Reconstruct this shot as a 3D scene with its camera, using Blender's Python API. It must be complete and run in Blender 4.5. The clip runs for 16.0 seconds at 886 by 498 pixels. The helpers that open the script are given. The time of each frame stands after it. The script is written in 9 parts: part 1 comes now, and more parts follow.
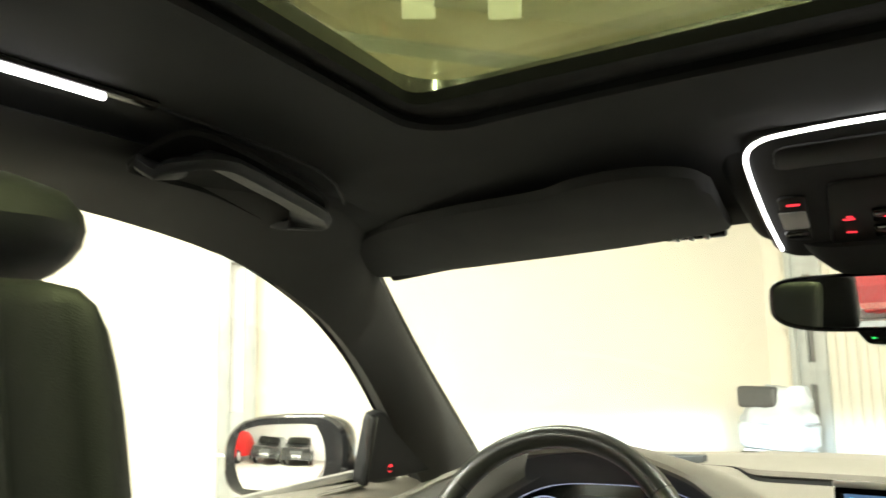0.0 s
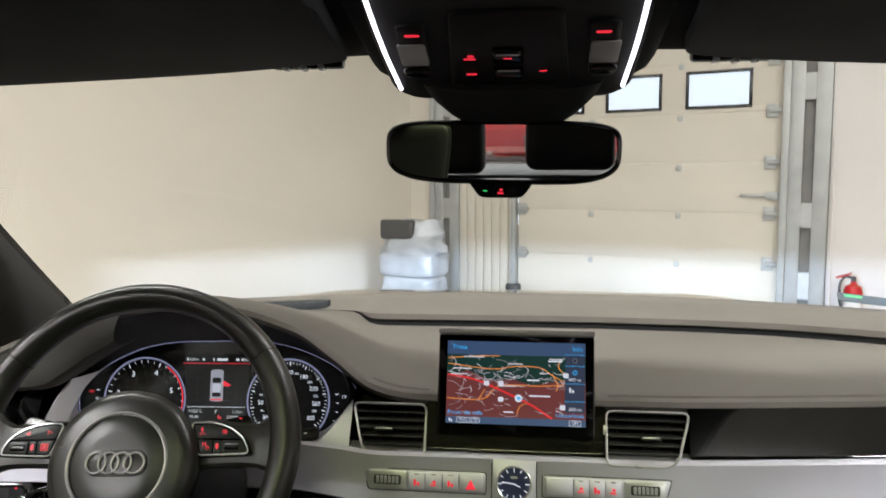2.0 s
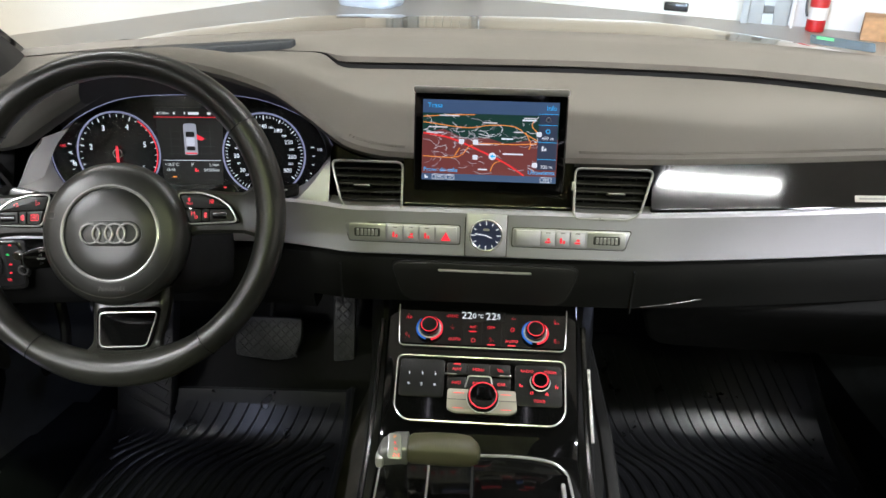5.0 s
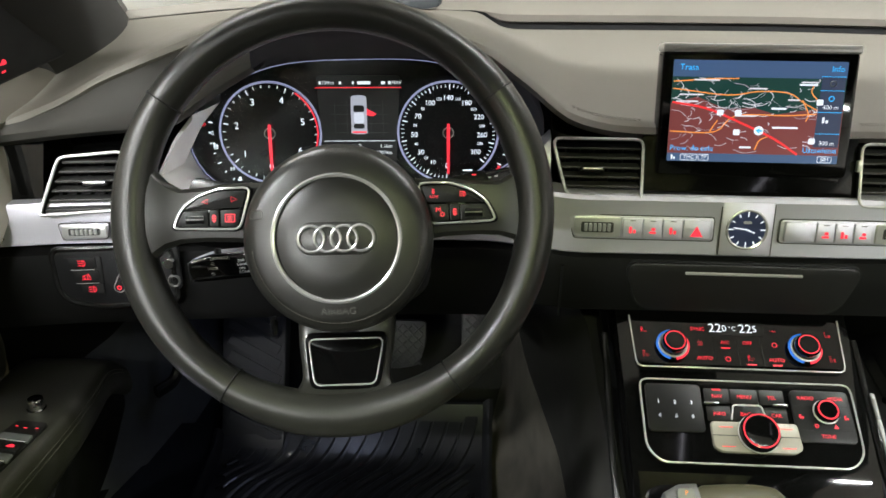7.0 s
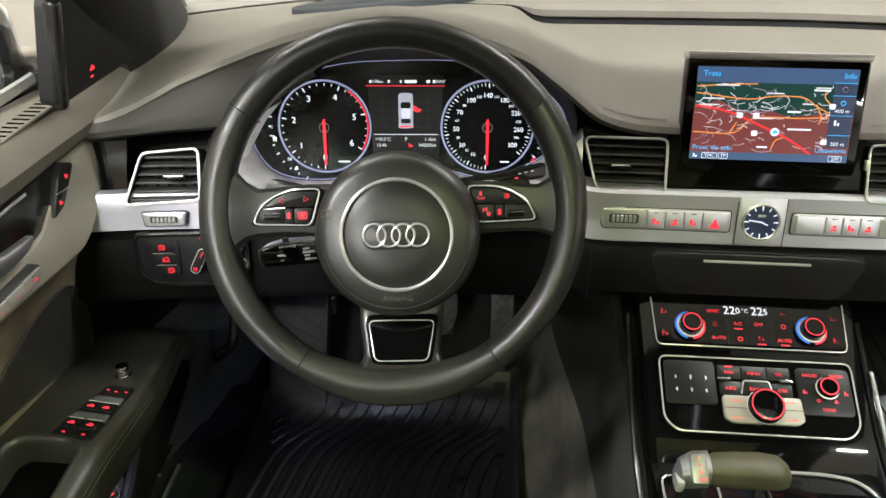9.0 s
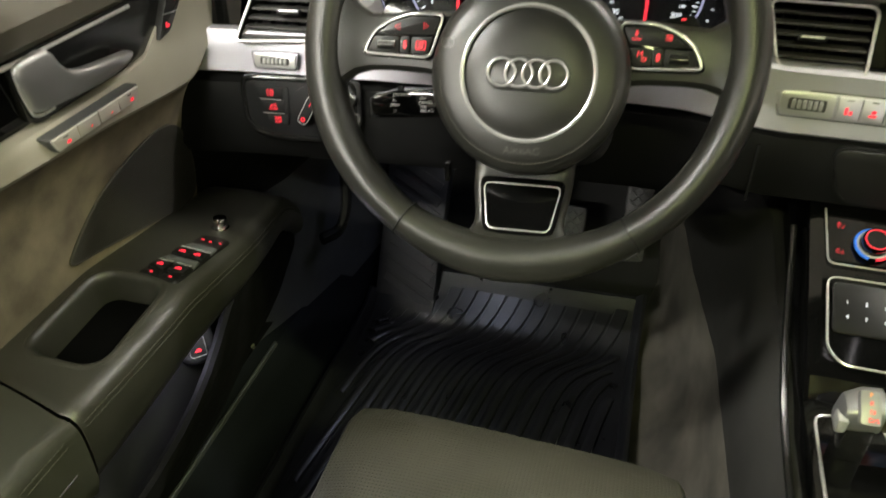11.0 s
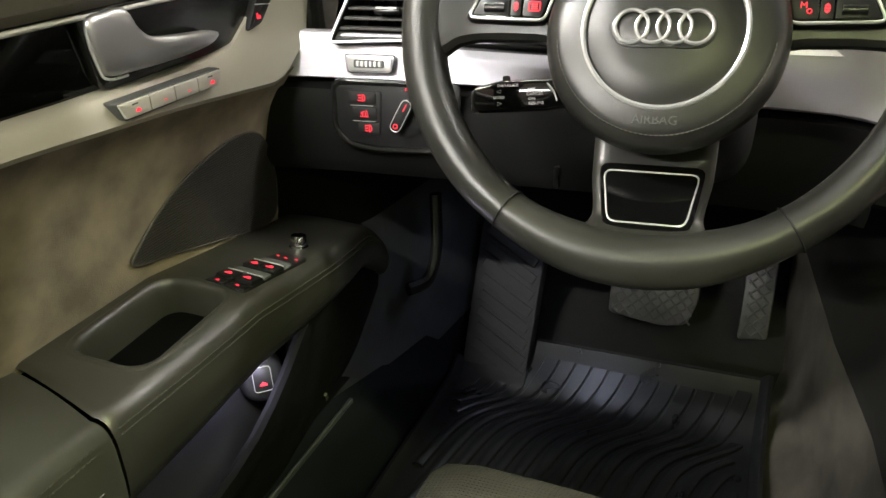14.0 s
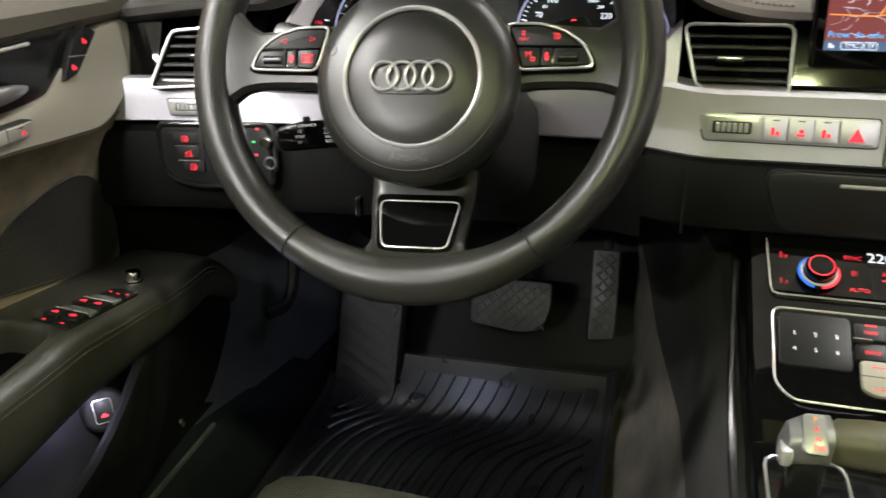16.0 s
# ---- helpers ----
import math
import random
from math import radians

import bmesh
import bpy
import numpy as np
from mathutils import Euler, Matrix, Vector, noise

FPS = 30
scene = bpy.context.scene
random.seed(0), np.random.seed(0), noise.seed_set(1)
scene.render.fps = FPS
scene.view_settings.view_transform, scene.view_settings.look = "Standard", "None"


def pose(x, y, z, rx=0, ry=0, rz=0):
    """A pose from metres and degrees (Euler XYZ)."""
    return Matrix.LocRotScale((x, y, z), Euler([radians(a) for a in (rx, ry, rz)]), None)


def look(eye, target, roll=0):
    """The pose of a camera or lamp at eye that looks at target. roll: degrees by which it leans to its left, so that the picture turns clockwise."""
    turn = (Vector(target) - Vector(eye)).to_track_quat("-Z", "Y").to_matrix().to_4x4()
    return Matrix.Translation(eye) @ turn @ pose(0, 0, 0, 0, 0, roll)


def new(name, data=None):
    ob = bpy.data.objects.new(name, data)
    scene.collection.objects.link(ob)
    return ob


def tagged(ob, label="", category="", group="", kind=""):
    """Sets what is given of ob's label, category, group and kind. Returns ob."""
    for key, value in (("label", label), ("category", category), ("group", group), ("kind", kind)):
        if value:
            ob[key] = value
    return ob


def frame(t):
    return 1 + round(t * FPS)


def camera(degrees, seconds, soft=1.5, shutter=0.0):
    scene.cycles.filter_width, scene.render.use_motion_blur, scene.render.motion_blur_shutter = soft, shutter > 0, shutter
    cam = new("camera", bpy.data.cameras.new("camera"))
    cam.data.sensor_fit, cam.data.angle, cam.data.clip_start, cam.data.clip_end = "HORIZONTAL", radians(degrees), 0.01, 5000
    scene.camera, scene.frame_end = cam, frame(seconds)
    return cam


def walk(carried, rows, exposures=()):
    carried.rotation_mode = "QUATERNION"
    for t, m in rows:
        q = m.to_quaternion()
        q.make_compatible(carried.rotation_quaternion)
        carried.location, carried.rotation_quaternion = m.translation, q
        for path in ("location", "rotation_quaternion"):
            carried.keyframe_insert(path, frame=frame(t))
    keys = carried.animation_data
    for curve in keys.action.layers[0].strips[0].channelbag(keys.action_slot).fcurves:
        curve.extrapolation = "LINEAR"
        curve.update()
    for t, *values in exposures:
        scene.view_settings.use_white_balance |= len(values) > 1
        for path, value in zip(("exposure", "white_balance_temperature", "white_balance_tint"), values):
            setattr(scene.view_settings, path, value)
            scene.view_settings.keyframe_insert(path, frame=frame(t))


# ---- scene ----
cam = camera(60.6, 16.0, soft=1.5, shutter=0.25)
PATH = [
    (0, (0.014, 0.306, 1.23), (-1.033, 1.99, 1.494), -1.3),
    (0.5, (0.007, 0.355, 1.216), (-0.742, 2.196, 1.430), -0.3),
    (1, (0.016, 0.403, 1.21), (-0.513, 2.321, 1.407), -0.2),
    (1.5, (0.018, 0.465, 1.207), (-0.344, 2.43, 1.285), -0.2),
    (2, (0.021, 0.476, 1.246), (-0.214, 2.453, 1.059), -0.1),
    (2.5, (0.031, 0.435, 1.296), (-0.14, 2.375, 0.841), -0.1),
    (3, (0.041, 0.391, 1.322), (-0.117, 2.266, 0.644), 0.4),
    (3.5, (0.054, 0.38, 1.344), (-0.122, 2.182, 0.492), 0.5),
    (3.7, (0.059, 0.377, 1.356), (-0.122, 2.154, 0.455), 0.5),
    (5.8, (-0.119, 0.572, 1.289), (-0.186, 2.34, 0.358), 0.8),
    (6, (-0.157, 0.588, 1.281), (-0.228, 2.357, 0.351), 0.8),
    (6.5, (-0.238, 0.644, 1.256), (-0.325, 2.408, 0.318), 0.5),
    (7, (-0.295, 0.658, 1.245), (-0.387, 2.402, 0.27), 0.1),
    (7.5, (-0.32, 0.654, 1.254), (-0.41, 2.369, 0.23), -0.0),
    (8, (-0.319, 0.628, 1.294), (-0.421, 2.323, 0.237), -0.1),
    (8.2, (-0.319, 0.614, 1.311), (-0.431, 2.306, 0.249), -0.1),
    (10.3, (-0.309, 0.59, 1.321), (-0.579, 2.249, 0.238), -0.2),
    (10.5, (-0.306, 0.609, 1.295), (-0.624, 2.242, 0.184), -0.2),
    (11, (-0.321, 0.644, 1.188), (-0.768, 2.196, 0.009), -0.3),
    (11.5, (-0.338, 0.668, 1.123), (-0.858, 2.13, -0.14), -0.8),
    (12, (-0.34, 0.668, 1.116), (-0.901, 2.107, -0.156), -1.2),
    (12.5, (-0.341, 0.667, 1.109), (-0.964, 2.17, -0.054), -1.5),
    (13, (-0.349, 0.667, 1.084), (-1.014, 2.23, 0.029), -1.7),
    (13.5, (-0.349, 0.674, 1.061), (-1.039, 2.272, 0.077), -1.8),
    (14, (-0.347, 0.679, 1.052), (-1.056, 2.307, 0.132), -1.9),
    (14.5, (-0.332, 0.679, 1.045), (-1.047, 2.322, 0.156), -1.9),
    (15, (-0.308, 0.667, 1.067), (-1.019, 2.317, 0.187), -2.0),
    (15.5, (-0.275, 0.662, 1.082), (-0.946, 2.323, 0.193), -2.1),
    (16, (-0.227, 0.665, 1.085), (-0.753, 2.376, 0.194), -2.2),
]
EXPOSURES = [(0, 0.85, 6500, 2), (0.5, -0.1, 6600, 6), (1.0, -0.28, 6300, 10), (1.5, -0.25, 6000, 14), (2.0, -0.42, 5950, 17), (2.5, -0.48, 5900, 19), (3.0, -0.49, 5900, 20), (3.5, -0.40, 5900, 21),
             (6.0, 0.02, 5800, 13), (7.0, 0.18, 5900, 13), (8.2, 0.34, 6000, 13), (10.5, 0.36, 6200, 12), (11.0, 0.45, 6400, 11), (12.0, 0.80, 6500, 11), (13.2, 0.80, 6350, 13), (14.5, 0.72, 6200, 14), (16.0, 0.52, 6100, 16)]
walk(cam, [(t, look(eye, target, roll)) for t, eye, target, roll in PATH], EXPOSURES)

# ---- world and light ----
world = bpy.data.worlds.new("sky")
scene.world = world
world.use_nodes = True
wn = world.node_tree.nodes
sky = wn.new("ShaderNodeTexSky")
sky.sky_type, sky.sun_disc, sky.sun_elevation, sky.sun_rotation = "NISHITA", False, radians(35), radians(60)
world.node_tree.links.new(sky.outputs[0], wn["Background"].inputs[0])
wn["Background"].inputs[1].default_value = 0.12


def area_lamp(name, m, w, h, watts, colour):
    data = bpy.data.lights.new(name, "AREA")
    data.shape, data.size, data.size_y, data.energy, data.color = "RECTANGLE", w, h, watts, colour
    ob = new(name, data)
    ob.matrix_world = m
    return ob


CEILING = 4.6
LAMPS = [(-3.2, -6.0), (4.5, -5.0), (-3.4, -1.2), (2.8, -1.2), (-2.6, 2.6), (2.4, 2.6), (-0.2, -3.4)]
for lx, ly in LAMPS:
    area_lamp("strip_light", pose(lx, ly, CEILING - 0.17), 2.4, 0.14, 130 if ly > 0 else (400 if lx < -3.3 else 720), (0.95, 0.93, 0.80))
for hx in (-0.62, 0.62):
    data = bpy.data.lights.new("headlight_beam", "SPOT")
    data.energy, data.spot_size, data.spot_blend, data.color, data.shadow_soft_size = 680, radians(92), 0.5, (0.64, 0.81, 1.0), 0.003
    new("headlight_beam", data).matrix_world = look((hx, 3.42, 0.60), (hx * 1.5, 8.0, 0.30))
down = bpy.data.lights.new("courtesy_light", "SPOT")
down.energy, down.spot_size, down.spot_blend, down.color, down.shadow_soft_size = 0.36, radians(130), 1.0, (0.74, 0.80, 1.0), 0.03
new("courtesy_light", down).matrix_world = look((-0.58, 1.62, 0.70), (-0.60, 1.60, 0.20))
for p, w, c in (((0.27, 1.66, 0.60), 0.036, (0.75, 0.8, 1.0)), ((-0.760, 1.145, 0.612), 0.20, (0.85, 0.82, 1.0))):
    data = bpy.data.lights.new("courtesy_light", "POINT")
    data.energy, data.color, data.shadow_soft_size = w, c, 0.012
    new("courtesy_light", data).location = p

# ---- materials ----
def material(name, colour, rough=0.5, metal=0.0, vary=0.15, scale=30.0, bump=0.0, bscale=400.0, coat=0.0, fine=None, spec=0.5):
    m = bpy.data.materials.new(name)
    m.use_nodes = True
    nt = m.node_tree
    b = nt.nodes["Principled BSDF"]
    b.inputs["Roughness"].default_value, b.inputs["Metallic"].default_value = rough, metal
    b.inputs["Specular IOR Level"].default_value = spec
    if coat:
        b.inputs["Coat Weight"].default_value, b.inputs["Coat Roughness"].default_value = coat, 0.04
    tc = nt.nodes.new("ShaderNodeTexCoord")
    n1 = nt.nodes.new("ShaderNodeTexNoise")
    n1.inputs["Scale"].default_value, n1.inputs["Detail"].default_value = scale, 6
    nt.links.new(tc.outputs["Object"], n1.inputs["Vector"])
    ramp = nt.nodes.new("ShaderNodeValToRGB")
    lo = [c * (1 - vary) for c in colour[:3]] + [1]
    hi = [min(1, c * (1 + vary)) for c in colour[:3]] + [1]
    ramp.color_ramp.elements[0].position, ramp.color_ramp.elements[1].position = 0.3, 0.7
    ramp.color_ramp.elements[0].color, ramp.color_ramp.elements[1].color = lo, hi
    nt.links.new(n1.outputs["Fac"], ramp.inputs[0])
    nt.links.new(ramp.outputs[0], b.inputs["Base Color"])
    rr = nt.nodes.new("ShaderNodeMapRange")
    rr.inputs["To Min"].default_value, rr.inputs["To Max"].default_value = max(0.0, rough - 0.25 * rough), min(1.0, rough + 0.25 * rough)
    nt.links.new(n1.outputs["Fac"], rr.inputs["Value"])
    nt.links.new(rr.outputs[0], b.inputs["Roughness"])
    if bump:
        if fine == "cells":
            n2 = nt.nodes.new("ShaderNodeTexVoronoi")
            n2.feature = "DISTANCE_TO_EDGE"
            out = n2.outputs["Distance"]
        elif fine == "ribs":
            n2 = nt.nodes.new("ShaderNodeTexWave")
            n2.bands_direction = "Z"
            out = n2.outputs["Fac"]
        elif fine == "holes":
            n2 = nt.nodes.new("ShaderNodeTexVoronoi")
            n2.voronoi_dimensions = "2D"
            n2.inputs["Randomness"].default_value = 0.0
            out = n2.outputs["Distance"]
        else:
            n2 = nt.nodes.new("ShaderNodeTexNoise")
            n2.inputs["Detail"].default_value = 4
            out = n2.outputs["Fac"]
        n2.inputs["Scale"].default_value = bscale
        nt.links.new(tc.outputs["Object"], n2.inputs["Vector"])
        if fine in ("holes", "ribs"):
            mr = nt.nodes.new("ShaderNodeMapRange")
            mr.inputs["From Min"].default_value, mr.inputs["From Max"].default_value = (0.12, 0.3) if fine == "holes" else (0.15, 0.6)
            nt.links.new(out, mr.inputs["Value"])
            out = mr.outputs[0]
            dots = nt.nodes.new("ShaderNodeMix")
            dots.data_type, dots.blend_type = "RGBA", "MULTIPLY"
            dots.inputs["Factor"].default_value = 0.8
            nt.links.new(ramp.outputs[0], dots.inputs["A"])
            nt.links.new(out, dots.inputs["B"])
            nt.links.new(dots.outputs["Result"], b.inputs["Base Color"])
        bp = nt.nodes.new("ShaderNodeBump")
        bp.inputs["Strength"].default_value, bp.inputs["Distance"].default_value = bump, 0.001
        nt.links.new(out, bp.inputs["Height"])
        nt.links.new(bp.outputs[0], b.inputs["Normal"])
    return m


def glow(name, colour, strength):
    m = bpy.data.materials.new(name)
    m.use_nodes = True
    b = m.node_tree.nodes["Principled BSDF"]
    b.inputs["Base Color"].default_value = [c * 0.3 for c in colour] + [1]
    b.inputs["Emission Color"].default_value = [*colour, 1]
    b.inputs["Emission Strength"].default_value = strength
    return m


def glass(name, tint=(1, 1, 1), gloss=0.5):
    m = bpy.data.materials.new(name)
    m.use_nodes = True
    nt = m.node_tree
    nt.nodes.remove(nt.nodes["Principled BSDF"])
    tr, gl, mx, fr, mul = (nt.nodes.new("ShaderNode" + k) for k in ("BsdfTransparent", "BsdfGlossy", "MixShader", "Fresnel", "Math"))
    tr.inputs[0].default_value = (*tint, 1)
    gl.inputs["Roughness"].default_value = 0.01
    fr.inputs[0].default_value = 1.45
    mul.operation, mul.inputs[1].default_value = "MULTIPLY", gloss
    nt.links.new(fr.outputs[0], mul.inputs[0])
    nt.links.new(mul.outputs[0], mx.inputs[0])
    nt.links.new(tr.outputs[0], mx.inputs[1])
    nt.links.new(gl.outputs[0], mx.inputs[2])
    nt.links.new(mx.outputs[0], nt.nodes["Material Output"].inputs[0])
    return m


LEATHER = material("dark_leather", (0.0090, 0.0088, 0.0084), 0.5, spec=0.32, bump=0.25, bscale=900, fine="cells", vary=0.12)
WHEEL_LEATHER = material("smooth_leather", (0.018, 0.018, 0.016), 0.32, spec=0.55, bump=0.12, bscale=1400, vary=0.10)
SEAT_LEATHER = material("perforated_leather", (0.045, 0.043, 0.032), 0.46, bump=0.7, bscale=250, fine="holes", vary=0.12)
PAD = material("grained_pad", (0.134, 0.123, 0.106), 0.55, bump=0.3, bscale=1100, fine="cells", vary=0.08, scale=8)
PAD_DARK = material("dark_grained_pad", (0.014, 0.014, 0.014), 0.55, bump=0.3, bscale=1100, fine="cells", vary=0.1)
SOFT_BLACK = material("soft_black_plastic", (0.009, 0.009, 0.010), 0.6, spec=0.3, bump=0.2, bscale=900, vary=0.2)
HEADLINER = material("black_suede_lining", (0.0130, 0.0140, 0.0148), 0.95, bump=0.3, bscale=700, vary=0.2, scale=12)
PILLAR = material("dark_pillar_cloth", (0.021, 0.0205, 0.019), 0.9, bump=0.3, bscale=900, vary=0.15, scale=12)
SUEDE = material("olive_grey_suede", (0.173, 0.142, 0.102), 0.95, bump=0.5, bscale=800, vary=0.42, scale=22)
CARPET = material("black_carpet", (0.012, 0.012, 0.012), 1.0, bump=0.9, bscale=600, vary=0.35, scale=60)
CARPET_BROWN = material("mottled_grey_carpet", (0.068, 0.062, 0.052), 1.0, bump=0.9, bscale=600, vary=0.5, scale=13)
# carpet tone raised and made bluer to carry the courtesy light
KICK_LIT = material("lit_blue_black_carpet", (0.032, 0.035, 0.042), 0.9, bump=0.6, bscale=600, vary=0.3, scale=25)
SILL_BLACK = material("matt_black_plastic", (0.0038, 0.0038, 0.0044), 0.8, spec=0.14, bump=0.2, bscale=900, vary=0.25)
RUBBER = material("black_rubber", (0.0095, 0.0098, 0.0120), 0.30, spec=0.65, bump=0.2, bscale=300, vary=0.3, scale=20)
PIANO = material("piano_black", (0.003, 0.003, 0.003), 0.06, vary=0.2, scale=4, spec=0.35)
GLOSS_KEY = material("satin_black_keys", (0.009, 0.009, 0.009), 0.38, vary=0.15, spec=0.28)
ALU = material("brushed_aluminium", (0.58, 0.57, 0.64), 0.47, 0.62, vary=0.05, scale=6, bump=0.05, bscale=500)
ALU_DOOR = material("satin_door_trim", (0.335, 0.312, 0.262), 0.45, 0.3, vary=0.06, scale=6, bump=0.05, bscale=500)
CHROME = material("chrome", (0.78, 0.78, 0.78), 0.18, 0.72, vary=0.03)
SATIN = material("satin_chrome", (0.62, 0.62, 0.62), 0.30, 0.55, vary=0.05)
DARK_CHROME = material("polished_metal", (0.55, 0.55, 0.56), 0.14, 1.0, vary=0.05)
MIRROR = material("mirror_silver", (0.86, 0.88, 0.88), 0.01, 1.0, vary=0.0)
PAINT = material("black_car_paint", (0.010, 0.010, 0.011), 0.12, vary=0.1, scale=2, coat=1.0)
BLACK_TRIM = material("black_gloss_trim", (0.008, 0.008, 0.008), 0.22, vary=0.2)
BROWN_GREY = material("padded_flank", (0.055, 0.050, 0.042), 0.7, bump=0.3, bscale=800, vary=0.15)
RED = glow("red_backlight", (1.0, 0.03, 0.05), 1.1)
AMBER = glow("amber_backlight", (1.0, 0.30, 0.03), 1.0)
BLUE = glow("blue_backlight", (0.05, 0.25, 0.9), 0.55)
WHITE = glow("white_backlight", (0.9, 0.93, 1.0), 1.2)
LED = glow("led_strip", (1.0, 0.93, 0.93), 5.0)
GREEN = glow("green_backlight", (0.05, 0.8, 0.15), 0.8)
DISPLAY_WHITE = glow("display_white", (0.95, 0.98, 1.0), 0.85)
GAUGE_RING = glow("gauge_ring_light", (0.55, 0.55, 0.85), 0.45)
CLEAR = glass("clear_glass", (0.97, 0.98, 0.96), 0.07)
# brushed aluminium again, whitened to carry the light on the cluster surround
ALU_LIT = material("lit_aluminium", (0.93, 0.92, 0.97), 0.35, 0.2, vary=0.04, scale=6, bump=0.04, bscale=500)
PRIVACY = glass("dark_privacy_glass", (0.34, 0.33, 0.33), 0.4)
TINTED = glass("green_tinted_glass", (0.68, 0.715, 0.51), 0.5)


# ---- mesh tools ----
def finish(me, sharp=35):
    me.polygons.foreach_set("use_smooth", [True] * len(me.polygons))
    me.set_sharp_from_angle(angle=radians(sharp))


def thing(name, at, label, category, group="", kind=""):
    e = new(name)
    e.empty_display_size = 0.05
    e.location = at
    return tagged(e, label, category, group, kind)


def part(name, bm, mat, parent=None, label="", recalc=True, sharp=35):
    if recalc:
        bmesh.ops.recalc_face_normals(bm, faces=bm.faces)
    me = bpy.data.meshes.new(name)
    bm.to_mesh(me)
    bm.free()
    finish(me, sharp)
    me.materials.append(mat)
    ob = new(name, me)
    if parent is not None:
        ob.parent = parent
        ob.matrix_parent_inverse = Matrix.Translation(-parent.location)
    if label:
        ob["label"] = label
    return ob


def solo(name, bm, mat, label, category, group="", kind=""):
    return tagged(part(name, bm, mat), label, category, group, kind)


def text(name, body, m, size, mat, parent, depth=0.0, align="CENTER"):
    cu = bpy.data.curves.new(name, "FONT")
    cu.body, cu.size, cu.align_x, cu.align_y, cu.extrude = body, size, align, "CENTER", depth
    cu.resolution_u = 3
    cu.materials.append(mat)
    ob = new(name, cu)
    ob.parent = parent
    ob.matrix_parent_inverse = Matrix.Translation(-parent.location)
    ob.matrix_basis = m
    return ob


def face_frame(origin, tilt, turn=0.0):
    """u to the right, v up, w out of a face that looks back into the cabin, tilted up by tilt degrees."""
    t = radians(tilt)
    u, v, w = Vector((1, 0, 0)), Vector((0, math.sin(t), math.cos(t))), Vector((0, -math.cos(t), math.sin(t)))
    m = Matrix((u, v, w)).transposed().to_4x4()
    m.translation = origin
    return m @ pose(0, 0, 0, 0, 0, turn)


def axes(origin, u, v):
    u, v = Vector(u).normalized(), Vector(v)
    w = u.cross(v).normalized()
    v = w.cross(u)
    m = Matrix((u, v, w)).transposed().to_4x4()
    m.translation = origin
    return m


def rrect(w, h, r, n=4, cx=0.0, cy=0.0):
    out = []
    for sx, sy, a0 in ((1, 1, 0), (-1, 1, 90), (-1, -1, 180), (1, -1, 270)):
        for k in range(n + 1):
            a = radians(a0 + 90 * k / n)
            out.append((cx + sx * (w / 2 - r) + r * math.cos(a), cy + sy * (h / 2 - r) + r * math.sin(a)))
    return out


def long_rrect(w, h, r, n=8, m=24, cx=0.0, cy=0.0):
    """A rounded rectangle with points along its straight sides as well."""
    c = rrect(w, h, r, n, cx, cy)
    out = []
    for q in range(4):
        out += c[q * (n + 1):(q + 1) * (n + 1)]
        a, b = out[-1], c[((q + 1) * (n + 1)) % len(c)]
        out += [(a[0] + (b[0] - a[0]) * k / m, a[1] + (b[1] - a[1]) * k / m) for k in range(1, m)]
    return out


def smooth_loop(pts, n=6):
    """A closed Catmull-Rom curve through 2D or 3D points."""
    P = [Vector((*p, 0.0)[:3]) for p in pts]
    d = len(pts[0])
    out = []
    for i in range(len(P)):
        a, b, c, e = P[i - 1], P[i], P[(i + 1) % len(P)], P[(i + 2) % len(P)]
        for k in range(n):
            s = k / n
            q = 0.5 * ((2 * b) + (c - a) * s + (2 * a - 5 * b + 4 * c - e) * s * s + (3 * b - a - 3 * c + e) * s ** 3)
            out.append(tuple(q[:d]))
    return out


def smooth_line(pts, n=6):
    P = [Vector((*p, 0.0)[:3]) for p in pts]
    d = len(pts[0])
    P = [2 * P[0] - P[1]] + P + [2 * P[-1] - P[-2]]
    out = []
    for i in range(1, len(P) - 2):
        a, b, c, e = P[i - 1], P[i], P[i + 1], P[i + 2]
        for k in range(n):
            s = k / n
            q = 0.5 * ((2 * b) + (c - a) * s + (2 * a - 5 * b + 4 * c - e) * s * s + (3 * b - a - 3 * c + e) * s ** 3)
            out.append(tuple(q[:d]))
    out.append(tuple(P[-2][:d]))
    return out


def prism(bm, outline, w0, w1, m=Matrix(), edge=0.0, segs=2):
    """Extrude an outline in the u,v plane from w0 to w1, with a rounded front edge at w1."""
    turn = 1 if sum(a[0] * b[1] - b[0] * a[1] for a, b in zip(outline, outline[1:] + outline[:1])) > 0 else -1

    def ring(inset, w):
        vs = []
        L = len(outline)
        for i, p in enumerate(outline):
            a, b = outline[i - 1], outline[(i + 1) % L]
            tx, ty = b[0] - a[0], b[1] - a[1]
            ln = math.hypot(tx, ty) or 1.0
            nx, ny = -ty / ln * turn, tx / ln * turn
            vs.append(bm.verts.new(m @ Vector((p[0] + nx * inset, p[1] + ny * inset, w))))
        return vs
    rows = [ring(0, w0)]
    if edge:
        sg = 1 if w1 > w0 else -1
        for k in range(segs + 1):
            a = radians(90 * k / segs)
            rows.append(ring(edge * (1 - math.cos(a)), w1 - sg * edge * (1 - math.sin(a))))
    else:
        rows.append(ring(0, w1))
    for r0, r1 in zip(rows, rows[1:]):
        for i in range(len(r0)):
            j = (i + 1) % len(r0)
            bm.faces.new((r0[i], r0[j], r1[j], r1[i]))
    bm.faces.new(rows[-1])
    bm.faces.new(rows[0][::-1])
    return bm


def B():
    return bmesh.new()


def plate(outline, w0, w1, m=Matrix(), edge=0.0, segs=2):
    return prism(B(), outline, w0, w1, m, edge, segs)


